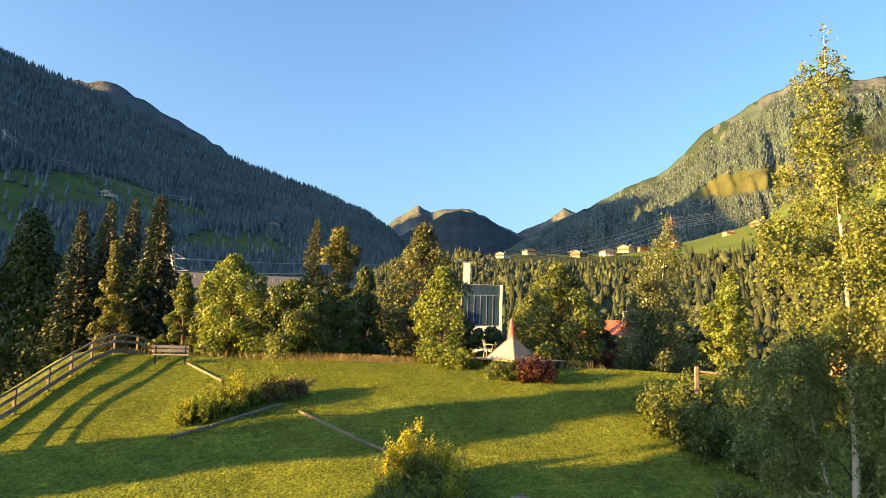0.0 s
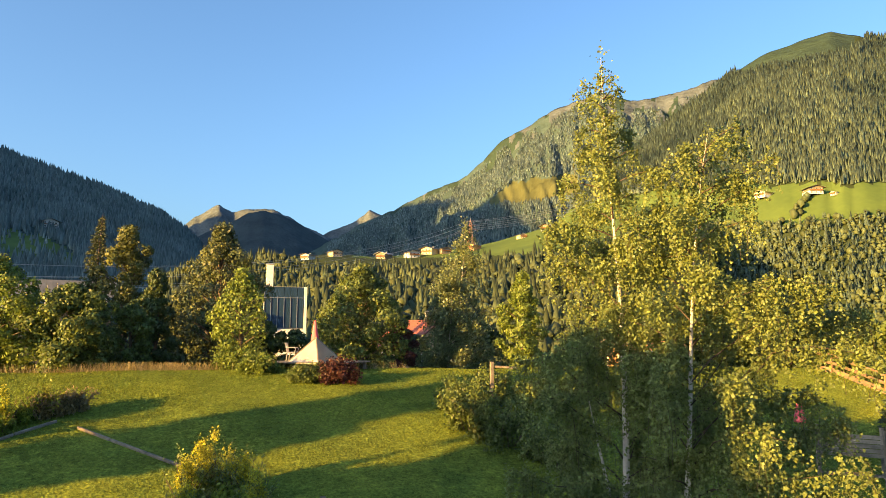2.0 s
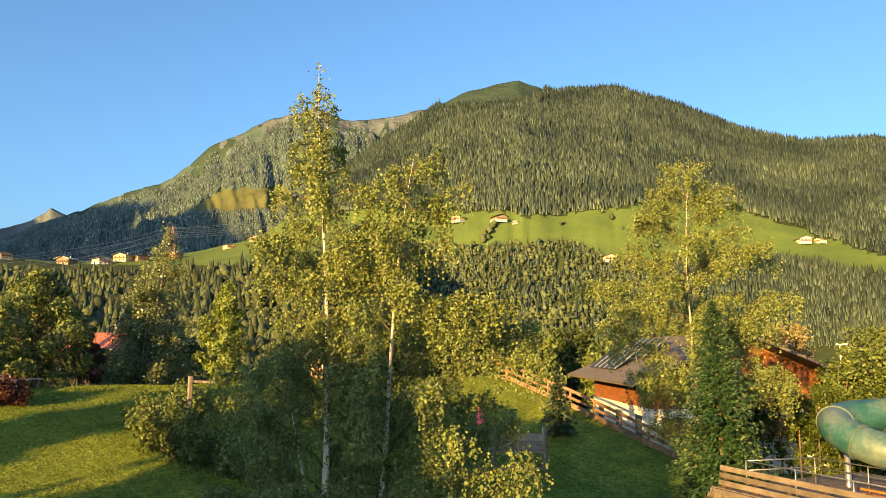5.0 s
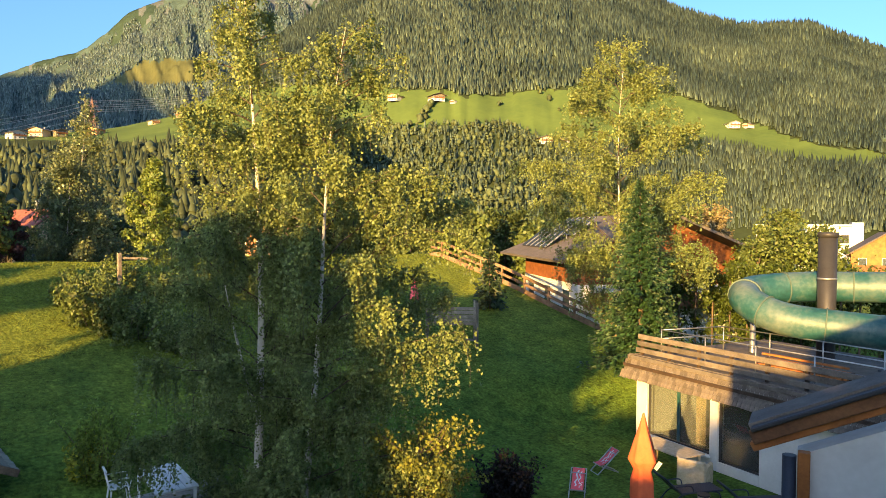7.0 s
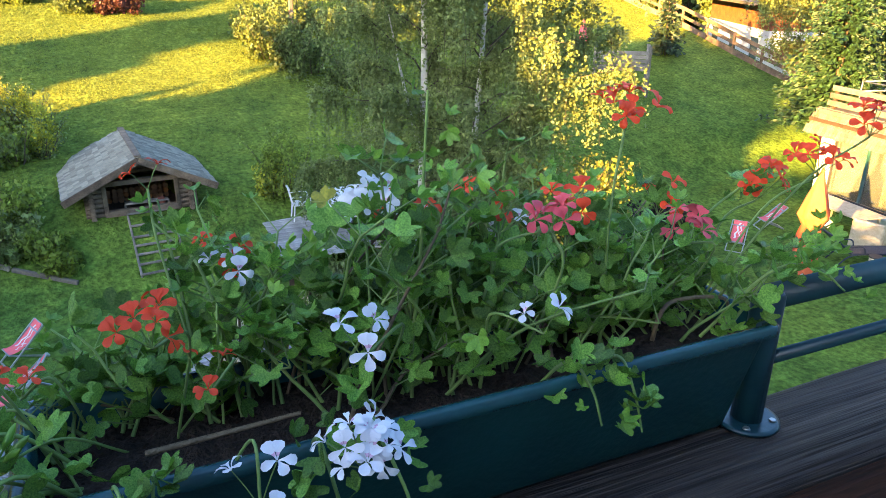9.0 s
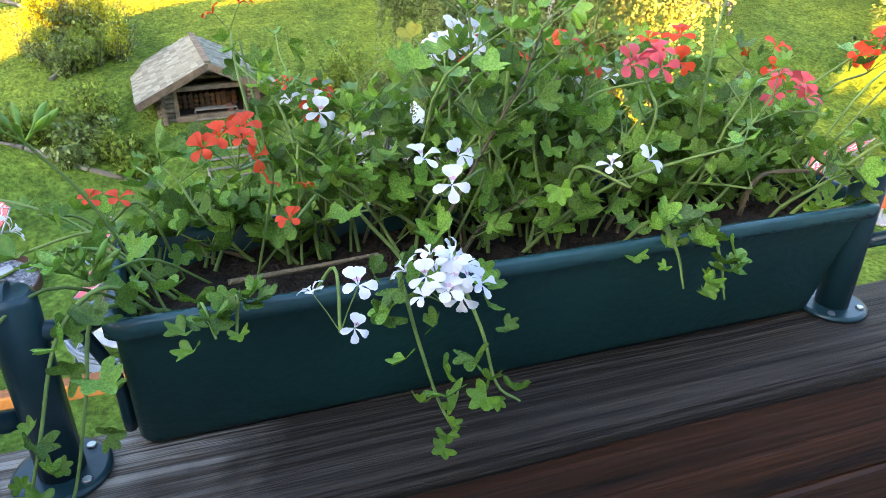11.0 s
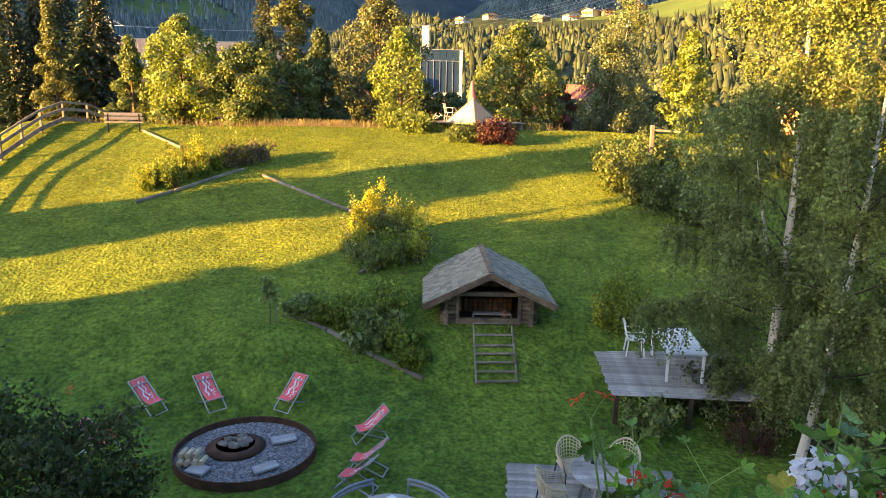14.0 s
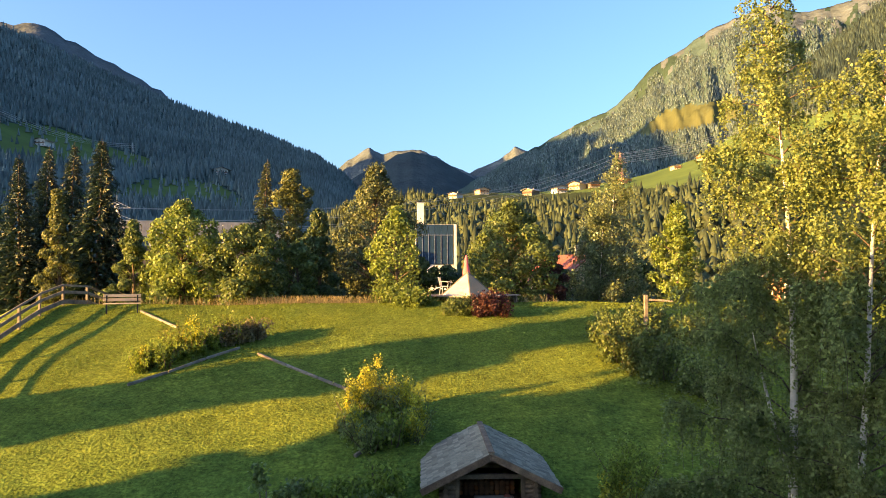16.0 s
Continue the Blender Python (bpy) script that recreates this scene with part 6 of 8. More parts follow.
def round_table():
    x, y = -0.15, 10.42
    t = thing("round_table", (x, y, -0.85), "round grey garden table with folding legs", "table")
    bm = bmesh.new()
    tube(bm, [(0, 0, 0.70), (0, 0, 0.715), (0, 0, 0.735), (0, 0, 0.74)], [0.64, 0.665, 0.665, 0.64], 40)
    part("tabletop", bm, SLAB, t)
    for i in range(4):
        a = math.pi / 4 + i * math.pi / 2
        bm = bmesh.new()
        beam(bm, (0.28 * math.cos(a), 0.28 * math.sin(a), 0.7), (0.5 * math.cos(a), 0.5 * math.sin(a), 0.0), 0.05, 0.04, 0.006)
        part("leg", bm, STEEL, t)
    c = thing("tablecloth", (x, y, -0.105), "square white cloth laid cornerwise on the round table", "cloth", turn=42)
    part("cloth", boxes((0, 0, 0.002, 0.86, 0.86, 0.012), bevel=0.004), CLOTH, c)
    v = thing("small_vase", (x + 0.02, y + 0.02, -0.09), "small dark vase in the middle of the cloth", "vase")
    bm = bmesh.new()
    tube(bm, [(0, 0, 0), (0, 0, 0.03), (0, 0, 0.07), (0, 0, 0.1)], [0.035, 0.05, 0.03, 0.025], 10)
    part("body", bm, STEEL_DARK, v)
    for k, mid in enumerate((142, 38, -35, -145)):
        b = thing("curved_bench", (x, y, -0.85), "curved blue-grey slatted bench round the table", "bench", "benches round the table", mid)
        for j in range(9):
            bm = bmesh.new()
            r = 0.72 + 0.035 * j
            if j < 8:
                pts = [(r * math.cos(a), r * math.sin(a), 0.43) for a in np.linspace(-0.62, 0.62, 9)]
                tube(bm, pts, 0.017, 5)
                part("slat", bm, STEEL, b)
            else:
                bm.free()
        for side in (-0.55, 0.55):
            bm = bmesh.new()
            tube(bm, smooth_line([(0.74 * math.cos(side), 0.74 * math.sin(side), 0.0), (0.74 * math.cos(side), 0.74 * math.sin(side), 0.41), (0.98 * math.cos(side), 0.98 * math.sin(side), 0.41), (1.02 * math.cos(side), 1.02 * math.sin(side), 0.0)], 4), 0.018, 6)
            part("leg", bm, BLUE_GREY, b)
        bm = bmesh.new()
        for zz in (0.8, 0.72):
            tube(bm, [(1.05 * math.cos(a), 1.05 * math.sin(a), zz) for a in np.linspace(-0.62, 0.62, 9)], 0.028, 6)
        for side in (-0.6, 0.6):
            tube(bm, [(0.98 * math.cos(side), 0.98 * math.sin(side), 0.42), (1.05 * math.cos(side), 1.05 * math.sin(side), 0.8)], 0.02, 6)
        part("backrest", bm, BLUE_GREY, b)


round_table()


# ---- wooden decks with tables ----
def deck(label, corner, ahead, nx, ny, z, zlow):
    """Boards along local x; nx metres long, ny metres deep."""
    t = thing("wooden_deck", (0, 0, 0), label, "deck")
    t.matrix_world = local_frame(*corner, z, ahead)
    me = bpy.data.meshes.new("plank")
    bm = boxes((nx / 2, 0, -0.02, nx, 0.125, 0.035), bevel=0.006)
    bm.to_mesh(me)
    bm.free()
    me.materials.append(DECK_WOOD)
    k = int(ny / 0.14)
    rng = random.Random(int(nx * 100))
    for i in range(k):
        part("plank", me, None, t, at=Matrix.Translation((rng.uniform(-0.03, 0.03), 0.07 + 0.14 * i, rng.uniform(-0.004, 0.004))))
    for xx in (0.15, nx / 2, nx - 0.15):
        part("joist", boxes((xx, ny / 2, -0.11, 0.09, ny - 0.1, 0.14)), WOOD_DARK, t)
        for yy in (0.15, ny - 0.15):
            part("post", boxes((xx, yy, (zlow - z) / 2 - 0.1, 0.1, 0.1, z - zlow)), WOOD_DARK, t)


deck("raised grey plank deck below the birches", (4.72, 14.7), (0.992, -0.126), 3.6, 3.6, 0.12, -0.9)
deck("low grey plank deck on the lawn", (1.85, 10.7), (0.992, -0.126), 3.3, 2.6, -0.70, -0.9)


def slat_table(x, y, z, turn, label, w=0.95, l=1.95, cloth=True):
    t = thing("garden_table", (x, y, z), label, "table", turn=turn)
    for i in range(7):
        part("slat", boxes((-w / 2 + w * (i + 0.5) / 7, 0, 0.735, w / 7 - 0.012, l, 0.025), bevel=0.004), WHITE_PAINT, t)
    for sx in (-1, 1):
        for sy in (-1, 1):
            part("leg", boxes((sx * (w / 2 - 0.07), sy * (l / 2 - 0.1), 0.36, 0.06, 0.06, 0.72), bevel=0.005), WHITE_PAINT, t)
    part("apron", boxes((0, 0, 0.69, w - 0.12, l - 0.2, 0.06)), WHITE_PAINT, t)


def garden_chair(x, y, z, turn, label, mat=None):
    t = thing("garden_chair", (x, y, z), label, "chair", "garden chairs", turn)
    mat = mat or WHITE_PAINT
    part("seat", boxes((0, 0, 0.43, 0.46, 0.44, 0.03), bevel=0.01), mat, t)
    for i in range(5):
        bm = bmesh.new()
        beam(bm, (-0.18 + 0.09 * i, 0.21, 0.44), (-0.18 + 0.09 * i, 0.3, 0.86), 0.05, 0.02, 0.004)
        part("back_slat", bm, mat, t)
    bm = bmesh.new()
    beam(bm, (-0.24, 0.3, 0.87), (0.24, 0.3, 0.87), 0.05, 0.04, 0.008)
    part("top_rail", bm, mat, t)
    for sx in (-1, 1):
        for sy in (-1, 1):
            bm = bmesh.new()
            beam(bm, (sx * 0.2, sy * 0.18, 0.43), (sx * 0.23, sy * 0.23, 0), 0.035, 0.035, 0.005)
            part("leg", bm, mat, t)
        bm = bmesh.new()
        tube(bm, smooth_line([(sx * 0.24, -0.2, 0.42), (sx * 0.25, -0.2, 0.65), (sx * 0.25, 0.26, 0.66)], 4), 0.016, 6)
        part("armrest", bm, mat, t)
    return t


def round_garden_table(x, y, z):
    """Boarded round top on a cross of four splayed legs, with a small glass candle jar."""
    t = thing("round_garden_table", (x, y, z), "round silver-grey wooden table on the low plank deck", "table")
    r = 0.68
    for i in range(9):
        y0, y1 = -r + 2 * r * i / 9 + 0.004, -r + 2 * r * (i + 1) / 9 - 0.004
        ys = np.linspace(y0, y1, 5)
        xs = np.sqrt(np.maximum(r * r - ys ** 2, 0.0004))
        bm = bmesh.new()
        ring = [(-a, b) for a, b in zip(xs, ys)] + [(a, b) for a, b in zip(xs[::-1], ys[::-1])]
        low, high = [bm.verts.new((a, b, 0.715)) for a, b in ring], [bm.verts.new((a, b, 0.742)) for a, b in ring]
        bm.faces.new(high[::-1])
        bm.faces.new(low)
        for k in range(len(ring)):
            bm.faces.new((low[k], high[k], high[(k + 1) % len(ring)], low[(k + 1) % len(ring)]))
        bmesh.ops.recalc_face_normals(bm, faces=bm.faces)
        part("board", bm, DECK_WOOD, t)
    for sx in (-1, 1):
        for sy in (-1, 1):
            bm = bmesh.new()
            beam(bm, (sx * 0.3, sy * 0.3, 0.71), (sx * 0.4, sy * 0.4, 0.0), 0.06, 0.05, 0.006)
            part("leg", bm, DECK_WOOD, t)
    part("brace", boxes((0, 0, 0.68, 0.95, 0.06, 0.06), (0, 0, 0.677, 0.06, 0.95, 0.06)), DECK_WOOD, t)
    j = thing("candle_jar", (x - 0.2, y + 0.32, z + 0.743), "small dark glass candle jar on the round table", "jar")
    bm = bmesh.new()
    tube(bm, [(0, 0, 0), (0, 0, 0.07), (0, 0, 0.09)], [0.05, 0.055, 0.045], 12)
    part("body", bm, STEEL_DARK, j)


def woven_chair(x, y, z, turn):
    """Tub armchair: pale frame tubes, woven back and sides of crossing strands, a seat and four thin legs."""
    t = thing("woven_armchair", (x, y, z), "pale woven tub armchair on the low plank deck", "armchair", "woven armchairs", turn)
    part("seat", boxes((0, -0.02, 0.42, 0.5, 0.5, 0.05), bevel=0.02), CREAM_RATTAN, t)

    def shell(u, h):
        """Place on the tub's side: u from one arm's end round the back to the other's, h from seat to rim."""
        a = math.pi * u
        rx, ry = 0.25 + 0.06 * h, 0.24 + 0.08 * h
        top = 0.63 + 0.24 * math.sin(a) ** 1.5
        return (-rx * math.cos(a), (-0.18 if math.sin(a) < 0.05 else 0.0) + ry * math.sin(a), 0.42 + (top - 0.42) * h)
    for k in range(6):
        bm = bmesh.new()
        tube(bm, [shell(i / 16, (k + 0.5) / 6.5) for i in range(17)], 0.009, 5)
        part("strand", bm, CREAM_RATTAN, t)
    for k in range(13):
        bm = bmesh.new()
        tube(bm, [shell((k + 1) / 14, h) for h in (0.0, 0.5, 1.0)], 0.009, 5)
        part("strand", bm, CREAM_RATTAN, t)
    bm = bmesh.new()
    tube(bm, [(-0.27, -0.25, 0.42)] + [shell(i / 20, 1.0) for i in range(21)] + [(0.27, -0.25, 0.42)], 0.02, 7)
    part("rim", bm, CREAM_RATTAN, t)
    for sx in (-1, 1):
        for y0, y1 in ((-0.22, -0.27), (0.2, 0.27)):
            bm = bmesh.new()
            tube(bm, [(sx * 0.23, y0, 0.42), (sx * 0.26, y1, 0.0)], [0.018, 0.012], 7)
            part("leg", bm, STEEL_DARK, t)
    return t


slat_table(6.75, 16.2, 0.12, -8, "white slatted garden table on the plank deck")
garden_chair(6.05, 17.25, 0.12, 80, "white garden chair with arms at the slatted table")
round_garden_table(3.75, 11.45, -0.70)
_d = woven_chair(3.3, 12.3, -0.70, 12)
copy_thing(_d, pose(4.25, 12.2, -0.70, 0, 0, -28))
copy_thing(_d, pose(2.72, 11.35, -0.70, 0, 0, 86))


# ---- borders: timber edgings, flower beds and shrubs ----
def edging(x0, y0, x1, y1, label="weathered timber edging let into the lawn"):
    n = max(1, int(math.hypot(x1 - x0, y1 - y0) / 1.3))
    t = thing("timber_edging", (0, 0, 0), label, "edging")
    for i in range(n):
        a, b = i / n, (i + 1) / n - 0.01
        pa, pb = (x0 + (x1 - x0) * a, y0 + (y1 - y0) * a), (x0 + (x1 - x0) * b, y0 + (y1 - y0) * b)
        bm = bmesh.new()
        beam(bm, (*pa, gz(*pa) + 0.045), (*pb, gz(*pb) + 0.045), 0.09, 0.10, 0.012)
        part("sleeper", bm, WOOD_OLD, t)


for _e in ((-11.9, 33.9, -9.5, 31.6), (-9.5, 25.9, -6.3, 29.2), (-5.5, 28.55, -1.6, 25.3), (-1.25, 20.9, 0.7, 23.5), (-3.15, 18.6, 0.6, 16.5)):
    edging(*_e)

# tall weeds and flowers in the upper bed
for _i in range(12):
    _f = (_i + 0.5) / 12
    _x, _y = -9.5 + 2.9 * _f, 26.6 + 3.0 * _f
    shrub("tall_flowering_plant", _x - 0.2 + 0.35 * math.sin(_i * 2.3), _y + 0.45 + 0.5 * math.sin(_i * 1.7), 1.0 + 0.45 * math.sin(_i * 2.9), 0.34, 0.34, (LEAF_WEED, LEAF_WEED, LEAF_YELLOWING)[_i % 3], "tall leafy flowering plant in the upper border", seed=_i, clumps=20, per=13, size=0.12, spiky=True, bloom=LEAF_YELLOW if _i % 5 == 2 else None, category="plant")
for _i in range(4):
    shrub("tall_flowering_plant", -6.9 + 0.35 * _i, 29.5 + 0.28 * _i, 0.95, 0.3, 0.3, DRY, "dry grassy stalks in the upper border", seed=20 + _i, clumps=12, per=14, size=0.13, spiky=True, category="plant")
# the middle bed, green below and yellow above
for _i in range(7):
    _x, _y = -0.7 + 0.75 * math.sin(_i * 2.4), 22.3 + 1.1 * math.cos(_i * 2.4)
    shrub("tall_flowering_plant", _x, _y, 0.9 + 0.25 * math.sin(_i * 1.9), 0.5, 0.5, (LEAF_GARDEN, LEAF_WEED)[_i % 2], "tall leafy plant in the middle border", seed=40 + _i, clumps=26, per=15, size=0.12, spiky=_i % 2 == 0, category="plant")
for _i, (_x, _y, _h) in enumerate(((-1.45, 22.9, 1.35), (-1.05, 23.3, 1.55), (-0.6, 23.5, 1.6), (-0.2, 23.2, 1.5), (0.25, 23.0, 1.45), (0.6, 22.3, 1.2), (0.5, 21.7, 1.05), (-1.3, 21.9, 1.0))):
    shrub("goldenrod", _x, _y, _h, 0.26, 0.26, LEAF_GARDEN, "goldenrod with upright yellow flower plumes", seed=50 + _i, clumps=26, per=11, size=0.09, spiky=True, bloom=LEAF_YELLOW, category="plant")
# dark shrubs along the lower border
for _i, (_x, _y, _h, _r) in enumerate(((-2.6, 18.6, 0.8, 0.55), (-1.9, 18.5, 1.0, 0.65), (-1.3, 18.3, 1.2, 0.75), (-0.6, 18.1, 1.05, 0.7), (0.0, 17.5, 0.9, 0.5), (0.3, 17.0, 0.75, 0.4), (-0.9, 17.5, 0.8, 0.5), (-0.4, 18.9, 1.3, 0.7))):
    shrub("garden_shrub", _x, _y, _h * 0.8, _r, _r, (LEAF_GARDEN, LEAF_WEED, LEAF_WEED)[_i % 3], "leafy green shrub in the lower border", seed=70 + _i, clumps=44, per=20, size=0.11)
shrub("garden_shrub", 6.0, 18.3, 2.0, 0.6, 0.5, LEAF_WEED, "upright yellow-green shrub beside the plank deck", seed=90, clumps=110, per=34, size=0.085)
shrub("garden_shrub", 5.75, 18.4, 0.95, 0.45, 0.3, LEAF_YELLOW, "low yellow-green shrub beside the plank deck", seed=91, clumps=24, per=30, size=0.1)


def sapling(x, y):
    rng = np.random.default_rng(92)
    t = thing("sapling", (x, y, gz(x, y) - 0.03), "thin young tree with few leaves on a grassy hump", "tree")
    line = np.array([(0, 0, 0), (0.02, 0, 0.35), (0.0, 0.01, 0.7), (0.03, 0.0, 1.0)])
    part("trunk", mesh_np("trunk", *tube_arrays(line, np.linspace(0.02, 0.008, 4), 7), BARK, smooth=True), None, t)
    v, f = leaf_cloud(rng, np.array([(0.0, 0, 0.82), (0.08, 0, 0.95), (-0.08, 0.04, 0.92), (0.02, -0.04, 1.08), (0.05, 0.05, 0.72), (-0.02, 0.02, 1.2)]), (0.09, 0.09, 0.08), 0.13, 30)
    part("crown", mesh_np("crown", v, f, LEAF_GARDEN), None, t)
    part("stake", boxes((0.16, 0.02, 0.3, 0.03, 0.03, 0.6), bevel=0.004), WOOD_OLD, t)


sapling(-3.35, 17.75)
shrub("garden_shrub", 5.5, 14.3, 1.0, 0.55, 0.4, LEAF_GARDEN, "leafy shrub at the edge of the plank deck", seed=93, clumps=40, per=34, size=0.09)
shrub("garden_shrub", 7.7, 13.9, 1.0, 0.7, 0.5, LEAF_RED, "reddish twiggy shrub under the birches", seed=94, clumps=30, per=30, size=0.06, spiky=True)
for _i, (_x, _y, _h, _r, _m) in enumerate(((9.3, 13.2, 1.3, 0.9, LEAF_GREYGREEN), (10.6, 12.6, 1.5, 0.9, LEAF_MID), (11.9, 13.4, 1.7, 1.0, LEAF_DARK), (7.6, 15.6, 1.2, 0.9, LEAF_GREYGREEN))):
    shrub("garden_shrub", _x, _y, _h, _r, _r, _m, "leafy undergrowth beneath the birches", seed=100 + _i, clumps=60, per=40, size=0.1)
shrub("garden_shrub", 14.95, 12.95, 1.35, 0.85, 0.75, LEAF_PURPLE, "dark purple-leaved bush on the lawn", seed=112, clumps=90, per=40, size=0.09)
broadleaf("young_maple", 10.2, 11.3, 3.05, 1.45, LEAF_YELLOWING, "young tree with yellow-green sunlit leaves", seed=110, clumps=46, per=30, size=0.085, low=0.3)
# crest: clipped bush, red bush, low yellow bushes and dry grass
shrub("garden_shrub", 0.7, 34.5, 1.0, 0.95, 0.6, LEAF_BRIGHT, "rounded bright-green bush on the crest", seed=120, clumps=60, per=40, size=0.12)
shrub("garden_shrub", -0.4, 36.3, 1.25, 1.2, 0.7, LEAF_BRIGHT, "low yellowish bush on the crest", seed=121, clumps=50, per=36, size=0.12)
shrub("garden_shrub", 4.15, 32.9, 1.25, 0.9, 0.6, LEAF_RED, "dark-red barberry bush below the tent platform", seed=122, clumps=60, per=42, size=0.1)
shrub("garden_shrub", 2.9, 33.2, 0.9, 0.9, 0.5, LEAF_MID, "yellow-green bush below the tent platform", seed=123, clumps=50, per=36, size=0.1)
for _i, (_x, _y, _h, _r) in enumerate(((9.0, 29.6, 1.5, 1.0), (8.6, 27.6, 1.9, 0.9), (9.6, 26.0, 2.1, 1.2), (10.6, 30.4, 1.5, 1.0), (12.3, 29.6, 1.3, 1.2), (14.5, 30.5, 1.2, 1.3), (17.0, 29.8, 1.2, 1.4), (11.0, 24.2, 2.0, 1.3), (20.0, 28.8, 1.3, 1.4))):
    shrub("hedge_shrub", _x, _y, _h, _r, _r, LEAF_MID, "sunlit yellow-green shrub along the edge of the slope", seed=130 + _i, clumps=60, per=40, size=0.12)


def dry_grass():
    rng = np.random.default_rng(21)
    n = 3900
    x = np.concatenate([rng.normal(-4.5, 2.6, n * 2 // 3), rng.uniform(-16, 8, n // 3)])
    y = rng.normal(36.2, 0.4, len(x))
    base = np.stack([x, y, ground(x, y)], -1)
    h = rng.uniform(0.08, 0.45, len(x))[:, None]
    a = rng.uniform(0, 6.28, len(x))
    side = np.stack([np.cos(a), np.sin(a), np.zeros(len(x))], -1) * 0.007
    lean = rng.normal(0, 0.12, (len(x), 3)) * np.array([1, 1, 0])
    tip = base + lean + np.array([0, 0, 1]) * h
    v = np.stack([base - side, base + side, tip + side * 0.6, tip - side * 0.6], 1).reshape(-1, 3)
    ob = new("dry_grass", mesh_np("dry_grass", v, np.arange(len(v)).reshape(-1, 4), DRY))
    tagged(ob, "fringe of dry straw-coloured grass along the crest", "grass", kind="stuff")


dry_grass()


# ---- crest: tent on its platform, bench, fences ----
def tent_platform():
    x, y, z = 3.65, 36.0, 5.32
    p = thing("wooden_platform", (x, y, z), "square wooden platform standing cornerwise on the crest", "platform", turn=45)
    for i in range(18):
        part("plank", boxes((-1.7 + 0.2 * i, 0, 0, 0.19, 3.55, 0.06), bevel=0.006), WOOD_OLD, p)
    for sx, sy in ((-1, -1), (1, -1), (-1, 1), (1, 1), (0, -1), (-1, 0)):
        part("post", boxes((sx * 1.6, sy * 1.6, -0.5, 0.12, 0.12, 0.95)), WOOD_OLD, p)
    t = thing("pyramid_tent", (x - 0.2, y - 0.3, z + 0.026), "pale wooden pyramid shelter on the platform", "shelter", turn=45)
    r, h = 0.92, 1.15
    apex = Vector((0, 0, h))
    c = [Vector((-r, -r, 0)), Vector((r, -r, 0)), Vector((r, r, 0)), Vector((-r, r, 0))]
    for i in range(4):
        a, b = c[i], c[(i + 1) % 4]
        bm = bmesh.new()
        f = bm.faces.new([bm.verts.new(q) for q in (a, b, apex)])
        bmesh.ops.solidify(bm, geom=[f], thickness=0.04)
        part("panel", bm, CREAM_WALL if i % 2 == 0 else WHITE_WALL, t)
        bm = bmesh.new()
        beam(bm, a, apex, 0.06, 0.06, 0.006)
        part("edge_batten", bm, WOOD_OLD, t)
    u = thing("closed_parasol", (x - 0.25, y - 0.1, z), "closed red parasol behind the pyramid shelter", "parasol")
    bm = bmesh.new()
    tube(bm, [(0, 0, 0), (0, 0, 2.0)], 0.02, 6)
    part("pole", bm, STEEL, u)
    bm = bmesh.new()
    tube(bm, [(0, 0, 0.95), (0.02, 0, 1.1), (0, 0, 1.5), (0, 0, 1.95), (0, 0, 2.02)], [0.18, 0.2, 0.13, 0.06, 0.01], 9)
    part("canopy", bm, RED_CLOTH, u)
    lc = garden_chair(x - 1.3, y + 0.2, z + 0.026, 70, "grey chair standing on the platform", SLAB)


tent_platform()


def park_bench():
    x, y = -12.65, 33.75
    t = thing("park_bench", (x, y, gz(x, y)), "wooden park bench on the crest of the lawn", "bench", turn=20)
    for i in range(3):
        part("seat_slat", boxes((0, -0.2 + 0.15 * i, 0.45, 1.6, 0.12, 0.035), bevel=0.006), CREAM_WALL, t)
    for i in range(2):
        part("back_slat", boxes((0, 0.26 + 0.03 * i, 0.62 + 0.18 * i, 1.6, 0.03, 0.13), bevel=0.006), CREAM_WALL, t)
    for sx in (-0.65, 0.65):
        part("leg", boxes((sx, -0.2, 0.22, 0.06, 0.06, 0.44)), STEEL_DARK, t)
        part("leg", boxes((sx, 0.2, 0.4, 0.06, 0.06, 0.85)), STEEL_DARK, t)
        part("armrest", boxes((sx, 0.0, 0.62, 0.05, 0.45, 0.04)), STEEL_DARK, t)


park_bench()


def slope_fence(name, label, line, h, spacing, rails, mat, low_board=True):
    """Posts with rails along a line of plan points, following the ground."""
    t = thing(name, (0, 0, 0), label, "fence")
    for (x0, y0), (x1, y1) in zip(line[:-1], line[1:]):
        n = max(1, round(math.hypot(x1 - x0, y1 - y0) / spacing))
        for i in range(n):
            a = (x0 + (x1 - x0) * i / n, y0 + (y1 - y0) * i / n)
            b = (x0 + (x1 - x0) * (i + 1) / n, y0 + (y1 - y0) * (i + 1) / n)
            za, zb = gz(*a), gz(*b)
            part("post", boxes((*a, za + h / 2 - 0.1, 0.1, 0.1, h + 0.2), bevel=0.008), mat, t)
            for f, w in rails:
                bm = bmesh.new()
                beam(bm, (*a, za + h * f), (*b, zb + h * f), 0.05, w, 0.006)
                part("rail", bm, mat, t)


slope_fence("wooden_fence", "weathered wooden fence climbing the edge of the slope", [(-15.9, 19.0), (-16.2, 25.5), (-16.2, 30.0), (-16.1, 33.3), (-15.95, 35.2), (-14.9, 38.0)], 1.0, 1.9, ((0.98, 0.10), (0.66, 0.14), (0.2, 0.2)), WOOD_OLD)
slope_fence("wooden_fence", "brown plank fence climbing the far edge of the slope", [(29.5, 15.5), (29.9, 20.0), (30.3, 31.9), (29.9, 32.6)], 0.95, 1.6, ((0.96, 0.17), (0.55, 0.15), (0.12, 0.30)), FENCE_WOOD)


